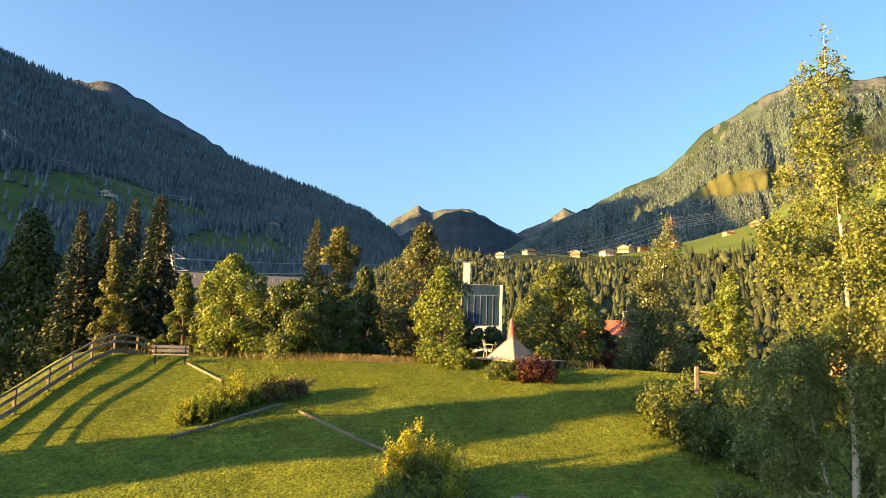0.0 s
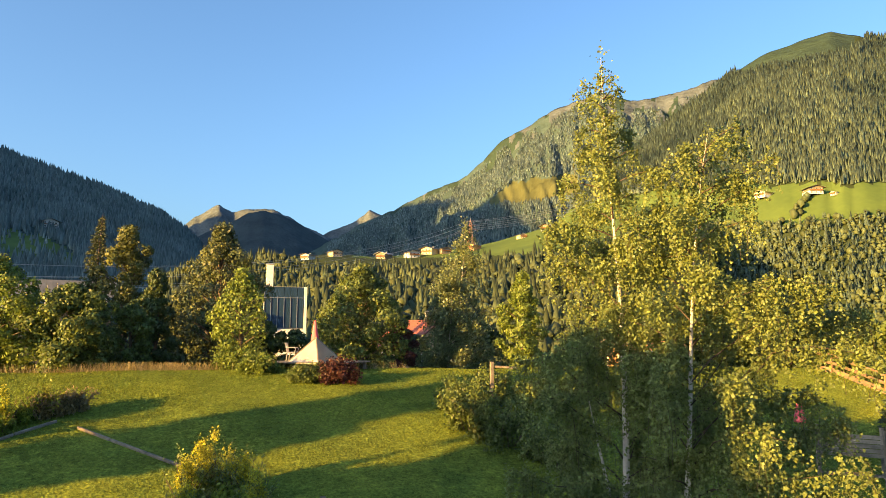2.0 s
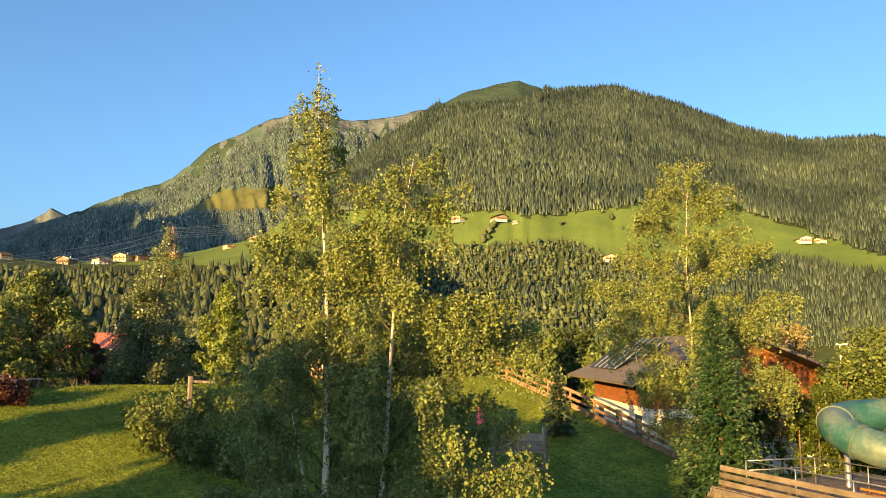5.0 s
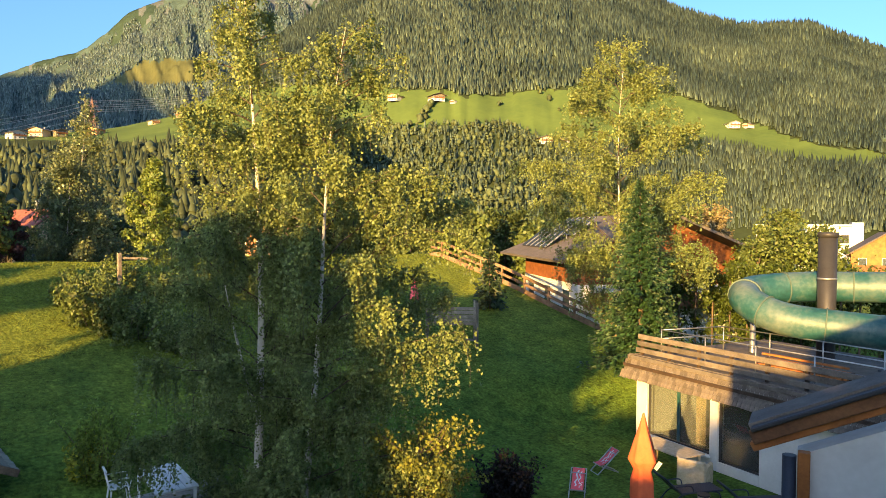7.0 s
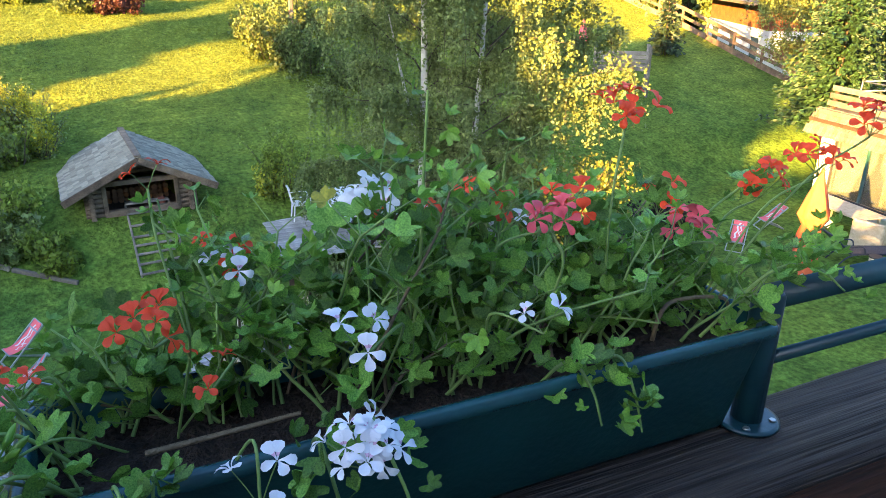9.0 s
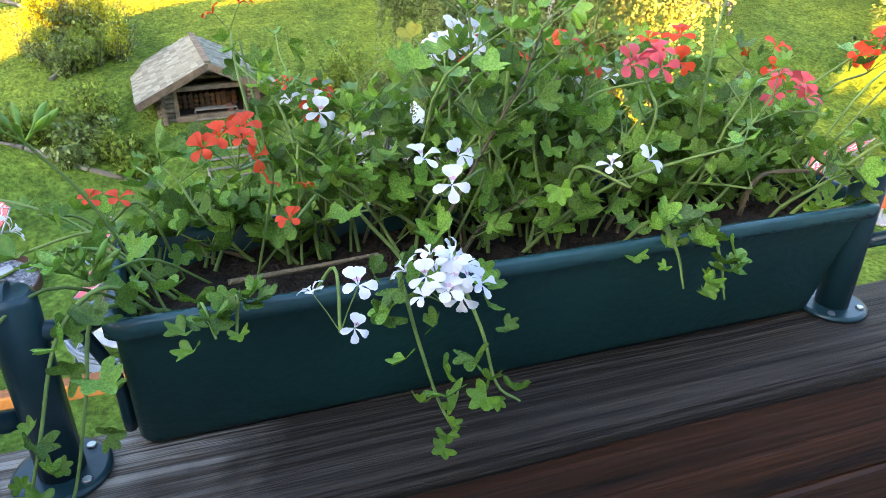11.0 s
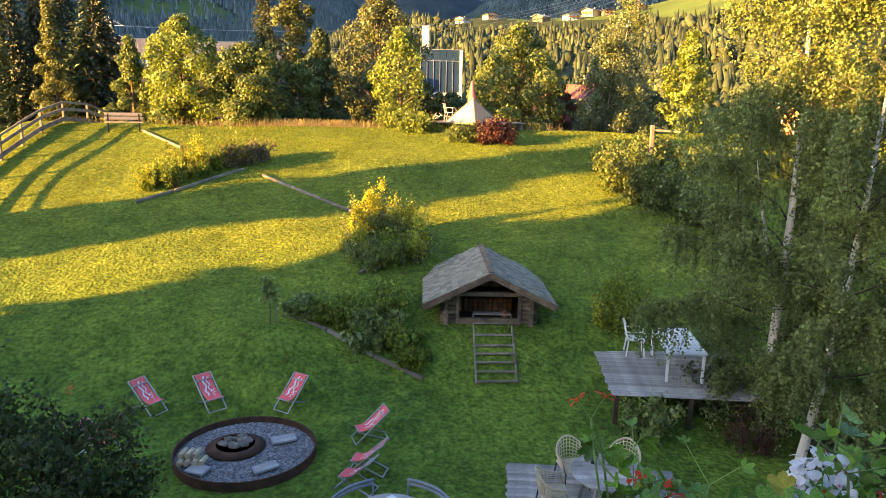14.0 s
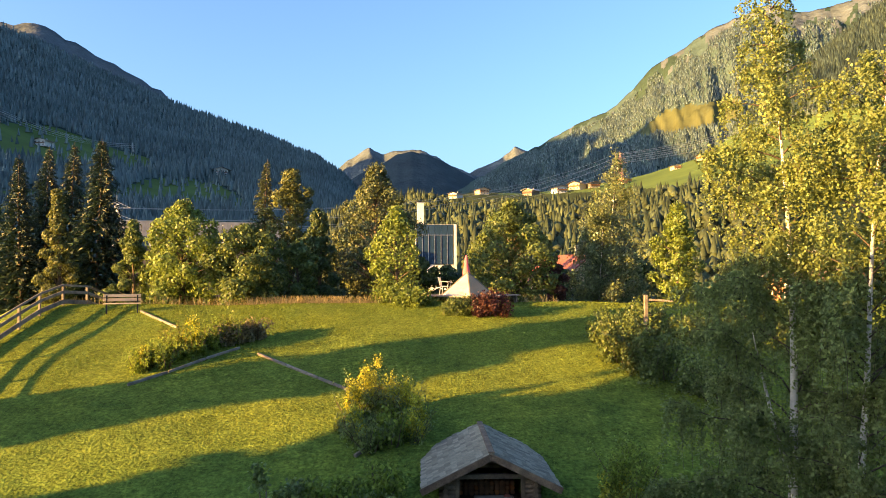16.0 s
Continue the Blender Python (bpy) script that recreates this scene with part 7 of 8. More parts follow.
def gate_frame():
    t = thing("wooden_gate_frame", (0, 0, 0), "pale wooden posts with a cross rail beside the slope shrubs", "gate")
    pts = [(10.25, 29.2), (11.3, 28.9), (12.3, 28.6)]
    for x, y in (pts[0],):
        part("post", boxes((x, y, 4.7, 0.15, 0.15, 1.75), bevel=0.015), WOOD_OLD, t)
    for zz in (5.38,):
        bm = bmesh.new()
        beam(bm, (*pts[0], zz), (*pts[1], zz - 0.05), 0.05, 0.09, 0.008)
        part("rail", bm, WOOD_OLD, t)
    f = thing("climbing_frame", (0, 0, 0), "small grey wooden play frame on the shaded lawn", "play frame")
    x, y = 22.3, 21.2
    z = gz(x, y)
    for dx, dy in ((0, 0), (-1.6, 1.4), (0.6, 0.7), (-1.0, 2.1)):
        part("post", boxes((x + dx, y + dy, z + 0.95, 0.1, 0.1, 2.1)), WOOD_OLD, f)
    for i in range(5):
        bm = bmesh.new()
        beam(bm, (x, y, z + 1.1 + 0.16 * i), (x - 1.6, y + 1.4, z + 1.1 + 0.16 * i), 0.03, 0.14)
        part("board", bm, WOOD_OLD, f)
    bm = bmesh.new()
    beam(bm, (x, y, z + 0.4), (x - 1.6, y + 1.4, z + 0.4), 0.05, 0.1)
    part("rail", bm, WOOD_OLD, f)
    u = thing("closed_parasol", (20.8, 23.6, gz(20.8, 23.6)), "small closed red parasol on the slope", "parasol")
    bm = bmesh.new()
    tube(bm, [(0, 0, 0), (0, 0, 2.4)], 0.02, 6)
    part("pole", bm, STEEL, u)
    bm = bmesh.new()
    tube(bm, [(0, 0, 1.5), (0.02, 0, 1.65), (0, 0, 2.0), (0, 0, 2.35), (0, 0, 2.42)], [0.2, 0.22, 0.15, 0.06, 0.01], 9)
    part("canopy", bm, RED_CLOTH, u)


gate_frame()


# ---- beside the pool house: parasol, loungers, table, armchair, hedge ----
def closed_parasol():
    x, y = 15.75, 9.2
    t = thing("closed_parasol", (x, y, gz(x, y)), "large closed faded-orange parasol tied with its strap", "parasol")
    bm = bmesh.new()
    tube(bm, [(0, 0, 0), (0, 0, 2.9)], 0.03, 8)
    part("pole", bm, WHITE_PAINT, t)
    part("base_plate", boxes((0, 0, 0.04, 0.6, 0.6, 0.08), bevel=0.02), SLAB, t)
    bm = bmesh.new()
    n = 20
    prof = [(0.35, 0.20), (0.5, 0.24), (0.9, 0.27), (1.3, 0.26), (1.55, 0.20), (1.75, 0.30), (1.8, 0.33), (2.2, 0.22), (2.6, 0.10), (2.95, 0.02)]
    rings = []
    for z, r in prof:
        rings.append([bm.verts.new((r * (1 + 0.16 * math.cos(5 * a + z * 1.3)) * math.cos(a), r * (1 + 0.16 * math.cos(5 * a + z * 1.3)) * math.sin(a), z + 0.06 * math.cos(5 * a) * (z < 0.6))) for a in [2 * math.pi * i / n for i in range(n)]])
    for k in range(len(prof) - 1):
        for i in range(n):
            bm.faces.new((rings[k][i], rings[k][(i + 1) % n], rings[k + 1][(i + 1) % n], rings[k + 1][i])).smooth = True
    c = part("canopy", bm, ORANGE_CLOTH, t)
    bm = bmesh.new()
    tube(bm, [(0, 0, 0.62), (0, 0, 0.70)], 0.275, 14)
    part("strap", bm, ORANGE_CLOTH, c)
    bm = bmesh.new()
    beam(bm, (0.2, -0.22, 1.55), (0.32, -0.3, 1.72), 0.16, 0.02)
    part("label_tag", bm, WHITE_PAINT, c)


closed_parasol()


def sun_lounger(x, y, turn, label):
    t = thing("sun_lounger", (x, y, gz(x, y)), label, "sun lounger", "dark sun loungers", turn)
    part("seat", boxes((0, -0.35, 0.33, 0.62, 1.3, 0.05), bevel=0.015), NAVY, t)
    bm = bmesh.new()
    beam(bm, (0, 0.28, 0.34), (0, 0.82, 0.82), 0.62, 0.05, 0.015)
    part("backrest", bm, NAVY, t)
    for sx in (-0.29, 0.29):
        bm = bmesh.new()
        tube(bm, smooth_line([(sx, -0.95, 0.0), (sx, -0.8, 0.3), (sx, 0.2, 0.3), (sx, 0.6, 0.0)], 5), 0.022, 6)
        part("leg", bm, NAVY, t)
        bm = bmesh.new()
        tube(bm, smooth_line([(sx, -0.1, 0.32), (sx, 0.0, 0.52), (sx, 0.45, 0.52)], 4), 0.02, 6)
        part("armrest", bm, NAVY, t)
    return t


_l = sun_lounger(18.55, 9.55, 60, "dark-blue sun lounger with raised back on the lawn")
copy_thing(_l, pose(19.0, 7.9, gz(19, 7.9), 0, 0, 52))


def poolside_seats():
    t = thing("garden_table", (20.45, 11.1, gz(20.4, 11.1)), "pale rectangular garden table under the window", "table", turn=75)
    part("tabletop", boxes((0, 0, 0.72, 2.0, 0.95, 0.05), bevel=0.012), CREAM_RATTAN, t)
    for sx in (-1, 1):
        for sy in (-1, 1):
            bm = bmesh.new()
            tube(bm, [(sx * 0.85, sy * 0.38, 0.7), (sx * 0.85, sy * 0.38, 0.5), (sx * 0.87, sy * 0.39, 0.0)], [0.05, 0.04, 0.025], 8)
            part("leg", bm, CREAM_RATTAN, t)
    a = thing("rattan_armchair", (20.0, 10.0, gz(20, 10)), "cream woven rattan armchair beside the table", "armchair", turn=100)
    part("base", boxes((0, 0, 0.21, 0.84, 0.8, 0.42), bevel=0.03), CREAM_RATTAN, a)
    part("cushion", boxes((0, -0.05, 0.46, 0.56, 0.6, 0.12), bevel=0.04), WHITE_PAINT, a)
    part("backrest", boxes((0, 0.34, 0.55, 0.84, 0.14, 0.5), bevel=0.04), CREAM_RATTAN, a)
    for sx in (-0.36, 0.36):
        part("armrest", boxes((sx, -0.02, 0.5, 0.13, 0.7, 0.3), bevel=0.04), CREAM_RATTAN, a)
    b = thing("ash_bin", (18.25, 8.85, gz(18.2, 8.8)), "small pale round bin with a dark rim between the loungers", "bin")
    bm = bmesh.new()
    tube(bm, [(0, 0, 0), (0, 0, 0.42)], [0.13, 0.16], 14)
    part("body", bm, CREAM_RATTAN, b)
    bm = bmesh.new()
    tube(bm, [(0, 0, 0.41), (0, 0, 0.45)], 0.17, 14)
    part("rim", bm, STEEL_DARK, b)


poolside_seats()


def hedge():
    t = thing("clipped_hedge", (0, 0, 0), "tall clipped green hedge behind the pool house", "hedge")
    rng = np.random.default_rng(31)
    a, b = np.array([34.5, 19.8]), np.array([38.6, 9.0])
    n = 700
    u = rng.uniform(0, 1, n)
    off = rng.uniform(-0.55, 0.55, n)
    d = (b - a) / np.linalg.norm(b - a)
    p = a + (b - a) * u[:, None] + np.array([-d[1], d[0]]) * off[:, None]
    zt = 4.75 + 0.12 * np.sin(u * 40)
    z = -0.7 + (zt + 0.7) * rng.uniform(0, 1, n) ** 0.6
    v, f = leaf_cloud(rng, np.column_stack([p, z]), (0.12, 0.12, 0.16), 0.22, 26, droop=-0.8, aspect=0.5)
    part("foliage", mesh_np("foliage", v, f, HEDGE_LEAF), None, t)
    stems = []
    for i in range(14):
        q = a + (b - a) * (i + 0.5) / 14
        stems.append(tube_arrays(np.array([[q[0], q[1], -0.8], [q[0], q[1], 1.5], [q[0], q[1], 4.0]]), 0.05, 5))
    v, f = join_arrays(stems)
    part("stem", mesh_np("stem", v, f, BARK), None, t)


hedge()
broadleaf("broadleaf_tree", 47.3, 17.2, 7.6, 3.2, LEAF_MID, "big rounded sunlit bush behind the hedge", seed=150, clumps=260, per=44, low=0.02, size=0.24, shape=0.9)
broadleaf("broadleaf_tree", 43.8, 18.4, 6.6, 2.0, LEAF_MID, "dark green bush behind the hedge", seed=151, clumps=150, per=40, low=0.02, size=0.22)
broadleaf("broadleaf_tree", 68, 33.5, 9.0, 2.6, DRY, "orange-tinted broadleaf tree beyond the hedge", seed=152, clumps=120, per=36, low=0.05, size=0.3)
for _i, (_a, _r, _h) in enumerate(((45.5, 62, 7.5), (48.5, 70, 8), (51, 66, 7), (54, 75, 8.5), (57.5, 80, 9), (41, 60, 8), (37, 62, 9), (33, 60, 9), (30, 64, 9), (63, 95, 9), (69, 120, 9))):
    broadleaf("broadleaf_tree", *place(_a, _r), _h, _h * 0.36, (LEAF_MID, LEAF_DARK)[_i % 2], "broadleaf tree in the valley", seed=160 + _i, clumps=110, per=32, low=0.03, size=0.45)

# rowan and shrubs close under the balcony
broadleaf("rowan_tree", -4.75, 9.7, 2.6, 1.4, LEAF_DARK, "dark rowan tree in shade beside the fire pit", seed=180, clumps=120, per=44, low=0.1, size=0.085)
broadleaf("rowan_tree", -6.9, 9.9, 3.3, 1.5, LEAF_DARK, "dark rowan tree in shade beside the fire pit", seed=181, clumps=120, per=44, low=0.06, size=0.085)
for _i, (_x, _y, _h, _r, _m) in enumerate(((-3.6, 9.9, 1.0, 0.8, LEAF_DARK), (-5.2, 8.6, 1.4, 1.0, LEAF_DARK), (-3.3, 8.6, 1.0, 0.7, LEAF_GREYGREEN), (-4.2, 7.6, 1.2, 0.9, LEAF_MID), (-6.4, 8.2, 1.5, 1.1, LEAF_DARK), (-2.9, 7.4, 0.9, 0.7, LEAF_GREYGREEN))):
    shrub("garden_shrub", _x, _y, _h, _r, _r, _m, "dark shrub close under the balcony", seed=190 + _i, clumps=60, per=44, size=0.08)


def berries():
    rng = np.random.default_rng(77)
    for n, (x, y, zz) in enumerate(((-4.1, 9.6, 2.6), (-5.3, 9.5, 2.2), (-4.9, 10.2, 3.0), (-5.9, 9.9, 2.4), (-3.9, 9.9, 1.9), (-6.3, 9.6, 2.0))):
        t = thing("rowan_berries", (x, y, gz(x, y) + zz), "cluster of orange rowan berries hanging in the tree", "berries", "rowan berries")
        for i in range(12):
            bm = bmesh.new()
            bmesh.ops.create_icosphere(bm, subdivisions=1, radius=0.014, matrix=Matrix.Translation(rng.normal(0, 0.035, 3)))
            part("berry", bm, ORANGE_CLOTH, t)


berries()


def pergola():
    t = thing("steel_pergola", (0, 0, 0), "rust-brown steel frame with braces below the balcony", "pergola")
    for name, a, b, w, h in (("beam", (-4.5, 4.12, 3.55), (0.75, 3.72, 3.55), 0.1, 0.11), ("post", (-1.66, 3.92, -0.85), (-1.66, 3.92, 3.5), 0.11, 0.11), ("brace", (-2.25, 3.98, 2.85), (-1.72, 3.94, 3.52), 0.06, 0.06), ("beam", (-1.7, 0.6, 3.55), (-1.7, 3.9, 3.55), 0.08, 0.1), ("post", (0.6, 3.73, -0.85), (0.6, 3.73, 3.5), 0.11, 0.11)):
        bm = bmesh.new()
        beam(bm, a, b, w, h, 0.01)
        part(name, bm, FRAME_BROWN, t)


pergola()


# ---- lawn: short tufts over the slope and the lower lawn ----
def lawn_tufts():
    rng = np.random.default_rng(55)
    n = 250000
    x = rng.uniform(-17, 30, n)
    y = 17.5 + 19 * rng.uniform(0, 1, n) ** 0.8
    ok = (np.abs(x) < 6 + y * 0.85) & (np.hypot(x - PIT[0], y - PIT[1]) > 1.5) & ~((x > 1) & (x < 4) & (y > 18.4) & (y < 21.7)) & ~((x > 4.9) & (x < 8.6) & (y > 14.7) & (y < 18.2)) & ~((x > 1.9) & (x < 5.2) & (y > 10.7) & (y < 13.4)) & ~((x > 21) & (y < 14.5))
    x, y = x[ok], y[ok]
    n = len(x)
    patch = fbm(x * 0.5, y * 0.5, 3, 6.0)
    base = np.stack([x, y, ground(x, y) - 0.01], -1)
    h = (rng.uniform(0.025, 0.055, n) * (1 + 0.5 * patch) * (0.35 + 0.026 * y))[:, None]
    a = rng.uniform(0, 6.28, n)
    side = np.stack([np.cos(a), np.sin(a), np.zeros(n)], -1) * (0.005 + 0.0007 * y)[:, None]
    lean = rng.normal(0, 0.8, (n, 3)) * np.array([1, 1, 0]) * h
    tip = base + lean + np.array([0, 0, 1]) * h
    v = np.stack([base - side, base + side, tip], 1).reshape(-1, 3)
    ob = new("grass", mesh_np("grass", v, np.arange(len(v)).reshape(-1, 3), GRASS))
    tagged(ob, "short mown grass tufts of the lawn", "grass", kind="stuff")


GRASS = leafy("grass_blades", (0.205, 0.25, 0.034), (0.12, 0.172, 0.028), trans=0.45, rough=0.8, island=0.24, scale=0.5)
lawn_tufts()

# ---- balcony: beam, rails, flower box ----
BEAM_WOOD = material("weathered_balcony_beam", (0.25, 0.235, 0.22), (0.022, 0.017, 0.014), rough=0.7, scale=62, bump=0.7, bscale=120, stretch=(0.018, 1, 1), third=(0.055, 0.043, 0.036), lo=0.52, hi=0.98, detail=8)
_nt = BEAM_WOOD.node_tree
_bsdf = _nt.nodes["Principled BSDF"]
_wood = _bsdf.inputs["Base Color"].links[0].from_socket
_co, _sep, _wob = _nt.nodes.new("ShaderNodeTexCoord"), _nt.nodes.new("ShaderNodeSeparateXYZ"), _nt.nodes.new("ShaderNodeTexNoise")
_wob.inputs["Scale"].default_value, _wob.inputs["Detail"].default_value = 7.0, 6.0
_nt.links.new(_co.outputs["Object"], _sep.inputs[0])
_nt.links.new(_co.outputs["Object"], _wob.inputs["Vector"])
_sum = _nt.nodes.new("ShaderNodeMath")
_sum.operation = "MULTIPLY_ADD"
_sum.inputs[1].default_value = 0.55
_nt.links.new(_wob.outputs["Fac"], _sum.inputs[0])
_nt.links.new(_sep.outputs["X"], _sum.inputs[2])
# beam colour runs from pale left of the box to dark brown beside it
_band = _nt.nodes.new("ShaderNodeValToRGB")
_band.color_ramp.elements[0].position, _band.color_ramp.elements[0].color = 0.2, (2.4, 2.3, 2.2, 1)
_band.color_ramp.elements[1].position, _band.color_ramp.elements[1].color = 0.44, (0.3, 0.25, 0.22, 1)
_beam_tint = _nt.nodes.new("ShaderNodeMix")
_beam_tint.data_type, _beam_tint.blend_type = "RGBA", "MULTIPLY"
_beam_tint.inputs["Factor"].default_value = 1.0
_nt.links.new(_sum.outputs[0], _band.inputs["Fac"])
_nt.links.new(_wood, _beam_tint.inputs["A"])
_nt.links.new(_band.outputs["Color"], _beam_tint.inputs["B"])
_nt.links.new(_beam_tint.outputs["Result"], _bsdf.inputs["Base Color"])
BEAM_FRONT = material("brown_stained_board", (0.085, 0.028, 0.013), (0.008, 0.004, 0.003), rough=0.55, scale=30, bump=0.6, bscale=40, stretch=(0.05, 1, 1), third=(0.04, 0.016, 0.01))
RAIL_PAINT = material("dark_teal_paint", (0.008, 0.046, 0.058), (0.005, 0.03, 0.04), rough=0.32, scale=5, bump=0.05, spec=0.4)
BOX_PLASTIC = material("dark_green_plastic", (0.006, 0.048, 0.046), (0.004, 0.032, 0.033), rough=0.36, scale=6, bump=0.1, spec=0.2)
BOX_RIM = material("dark_green_plastic_rim", (0.010, 0.072, 0.08), (0.007, 0.05, 0.056), rough=0.25, scale=7, bump=0.08, spec=0.5)
SOIL = material("potting_soil", (0.05, 0.032, 0.022), (0.012, 0.008, 0.006), rough=1, scale=30, bump=1.0, bscale=120)
PELAR_LEAF = material("pelargonium_leaf", (0.21, 0.42, 0.06), (0.06, 0.17, 0.022), rough=0.27, scale=22, bump=0.45, bscale=60, spread=0.5, trans=0.18, spec=0.6)
PELAR_YOUNG = material("young_pelargonium_leaf", (0.19, 0.37, 0.045), (0.10, 0.23, 0.03), rough=0.4, scale=14, bump=0.2, bscale=90, spread=0.25, trans=0.3, spec=0.45)
PELAR_YELLOW = material("yellowing_leaf", (0.30, 0.27, 0.03), (0.15, 0.17, 0.025), rough=0.5, scale=12, bump=0.2, spread=0.2, trans=0.25)
STEM = material("green_stem", (0.17, 0.27, 0.07), (0.11, 0.18, 0.05), rough=0.55, scale=20, bump=0.2, spread=0.25)
STEM_WOODY = material("woody_stem", (0.20, 0.15, 0.09), (0.11, 0.08, 0.05), rough=0.85, scale=20, bump=0.5)
PETAL_RED = material("scarlet_petal", (0.86, 0.085, 0.02), (0.76, 0.05, 0.016), rough=0.5, scale=30, bump=0.1, spread=0.15, trans=0.3)
PETAL_PINK = material("cherry_petal", (0.80, 0.11, 0.13), (0.70, 0.08, 0.10), rough=0.5, scale=30, bump=0.1, spread=0.15, trans=0.3)
PETAL_WHITE = material("white_petal", (0.84, 0.83, 0.84), (0.76, 0.74, 0.78), rough=0.5, scale=30, bump=0.1, spread=0.05, trans=0.3)
PETAL_VEIN = material("pale_crimson_vein", (0.74, 0.45, 0.58), rough=0.5, bump=0)
SCREW = material("screw_steel", (0.55, 0.55, 0.52), (0.40, 0.40, 0.38), rough=0.35, scale=20, bump=0.1, metal=0.9)

BAL = local_frame(0.086, 0.566, 5.665, (0.9942, -0.1075))
PLANTING = BAL @ Matrix.Translation((0.004, -0.006, 0.035))


def balcony():
    b = thing("balcony_parapet", (0, 0, 0), "weathered wooden balcony parapet with a heavy grey cap beam", "parapet")
    b.matrix_world = BAL
    rng = np.random.default_rng(2)
    # cap beam: rounded section drawn out along its length with slight waviness
    n, L0, L1 = 60, -2.6, 4.2
    sec = [(-0.088, -0.048), (-0.097, -0.036), (-0.094, -0.014), (-0.078, -0.001), (-0.03, 0.0), (0.03, -0.001), (0.082, -0.002), (0.095, -0.012), (0.097, -0.030), (0.090, -0.048)]
    V = []
    for x in np.linspace(L0, L1, n):
        for y, z in sec:
            V.append((x, y + 0.002 * math.sin(x * 7 + y * 40), z + 0.0015 * math.sin(x * 11 + y * 60)))
    m = len(sec)
    F = [[i * m + j, (i + 1) * m + j, (i + 1) * m + (j + 1) % m, i * m + (j + 1) % m] for i in range(n - 1) for j in range(m)]
    part("cap_beam", mesh_np("cap_beam", np.array(V), np.array(F), BEAM_WOOD, smooth=True), None, b)
    for i in range(9):
        part("parapet_board", boxes((0.8, -0.066 + 0.004 * (i % 2), -0.102 - 0.107 * i, 6.7, 0.035, 0.104), bevel=0.006), BEAM_FRONT, b, "dark red-brown board")
    r = thing("balcony_railing", (0, 0, 0), "dark teal painted steel tube railing on the parapet", "railing")
    r.matrix_world = BAL
    for px, py in ((-0.087, 0.023), (1.052, 0.040), (-1.9, 0.023), (2.9, 0.040)):
        p = bmesh.new()
        tube(p, [(px, py, 0.0), (px, py, 0.238), (px, py, 0.246)], [0.0255, 0.0255, 0.02], 20)
        post = part("post", p, RAIL_PAINT, r)
        p = bmesh.new()
        tube(p, [(px, py, 0.002), (px, py, 0.007), (px, py, 0.009)], [0.054, 0.054, 0.048], 28)
        plate = part("base_plate", p, RAIL_PAINT, post)
        for k in range(4):
            a = math.pi / 4 + k * math.pi / 2
            p = bmesh.new()
            tube(p, [(px + 0.041 * math.cos(a), py + 0.041 * math.sin(a), 0.009), (px + 0.041 * math.cos(a), py + 0.041 * math.sin(a), 0.012)], [0.0065, 0.005], 10)
            part("screw", p, SCREW, post)
    for a, c, yy, heights in ((-2.6, -0.087, 0.023, ((0.233, 0.0235), (0.089, 0.013))), (1.052, 4.0, 0.040, ((0.232, 0.0215), (0.115, 0.0115)))):
        for z, rad in heights:
            p = bmesh.new()
            tube(p, [(a, yy, z), (c, yy, z)], rad, 18)
            part("rail", p, RAIL_PAINT, r)
    p = bmesh.new()
    tube(p, smooth_line([(-0.087, 0.023, 0.20), (-0.04, 0.03, 0.19), (-0.012, 0.1, 0.17), (-0.012, 0.24, 0.17)], 5), 0.012, 8)
    part("bracket", p, RAIL_PAINT, r)
    p = bmesh.new()
    tube(p, smooth_line([(-0.04, 0.04, 0.19), (-0.016, 0.06, 0.10), (-0.014, 0.07, 0.01)], 5), 0.008, 8)
    part("bracket", p, RAIL_PAINT, r)
    # flower box: tapered trough with rolled rim
    f = thing("flower_box", (0, 0, 0), "long dark-green plastic flower box standing on the parapet", "flower box")
    f.matrix_world = BAL
    L, W, H = 1.052, 0.227, 0.202

    def ring(bm, x0, x1, y0, y1, z, k=5, rad=0.02):
        vs, x0 = [], x0 - 0.010
        for cx, cy, a0 in ((x1 - rad, y1 - rad, 0), (x0 + rad, y1 - rad, 90), (x0 + rad, y0 + rad, 180), (x1 - rad, y0 + rad, 270)):
            for q in range(k):
                a = radians(a0 + 90 * q / (k - 1))
                vs.append(bm.verts.new((cx + rad * math.cos(a), cy + rad * math.sin(a), z)))
        return vs

    def skin(bm, rings):
        for a, c in zip(rings[:-1], rings[1:]):
            for i in range(len(a)):
                bm.faces.new((a[i], a[(i + 1) % len(a)], c[(i + 1) % len(a)], c[i])).smooth = True
    bm = bmesh.new()
    e = 0.026
    rings = [ring(bm, 0.010, L - 0.048, e + 0.014, W - e, 0.003), ring(bm, 0.006, L - 0.044, e + 0.010, W - e + 0.004, 0.012), ring(bm, 0.008, L - 0.012, 0.012, W - 0.012, H - 0.022)]
    skin(bm, rings)
    bm.faces.new(rings[0][::-1])
    bmesh.ops.recalc_face_normals(bm, faces=bm.faces)
    part("trough", bm, BOX_PLASTIC, f)
    bm = bmesh.new()
    skin(bm, [ring(bm, 0.006, L - 0.006, 0.006, W - 0.006, H - 0.024), ring(bm, 0, L, 0, W, H - 0.02), ring(bm, 0, L, 0, W, H - 0.004), ring(bm, 0.004, L - 0.004, 0.004, W - 0.004, H), ring(bm, 0.012, L - 0.012, 0.012, W - 0.012, H), ring(bm, 0.017, L - 0.017, 0.017, W - 0.017, H - 0.006), ring(bm, 0.022, L - 0.022, 0.022, W - 0.022, 0.13)])
    bmesh.ops.recalc_face_normals(bm, faces=bm.faces)
    part("rim", bm, BOX_RIM, f, "rolled teal-green rim")
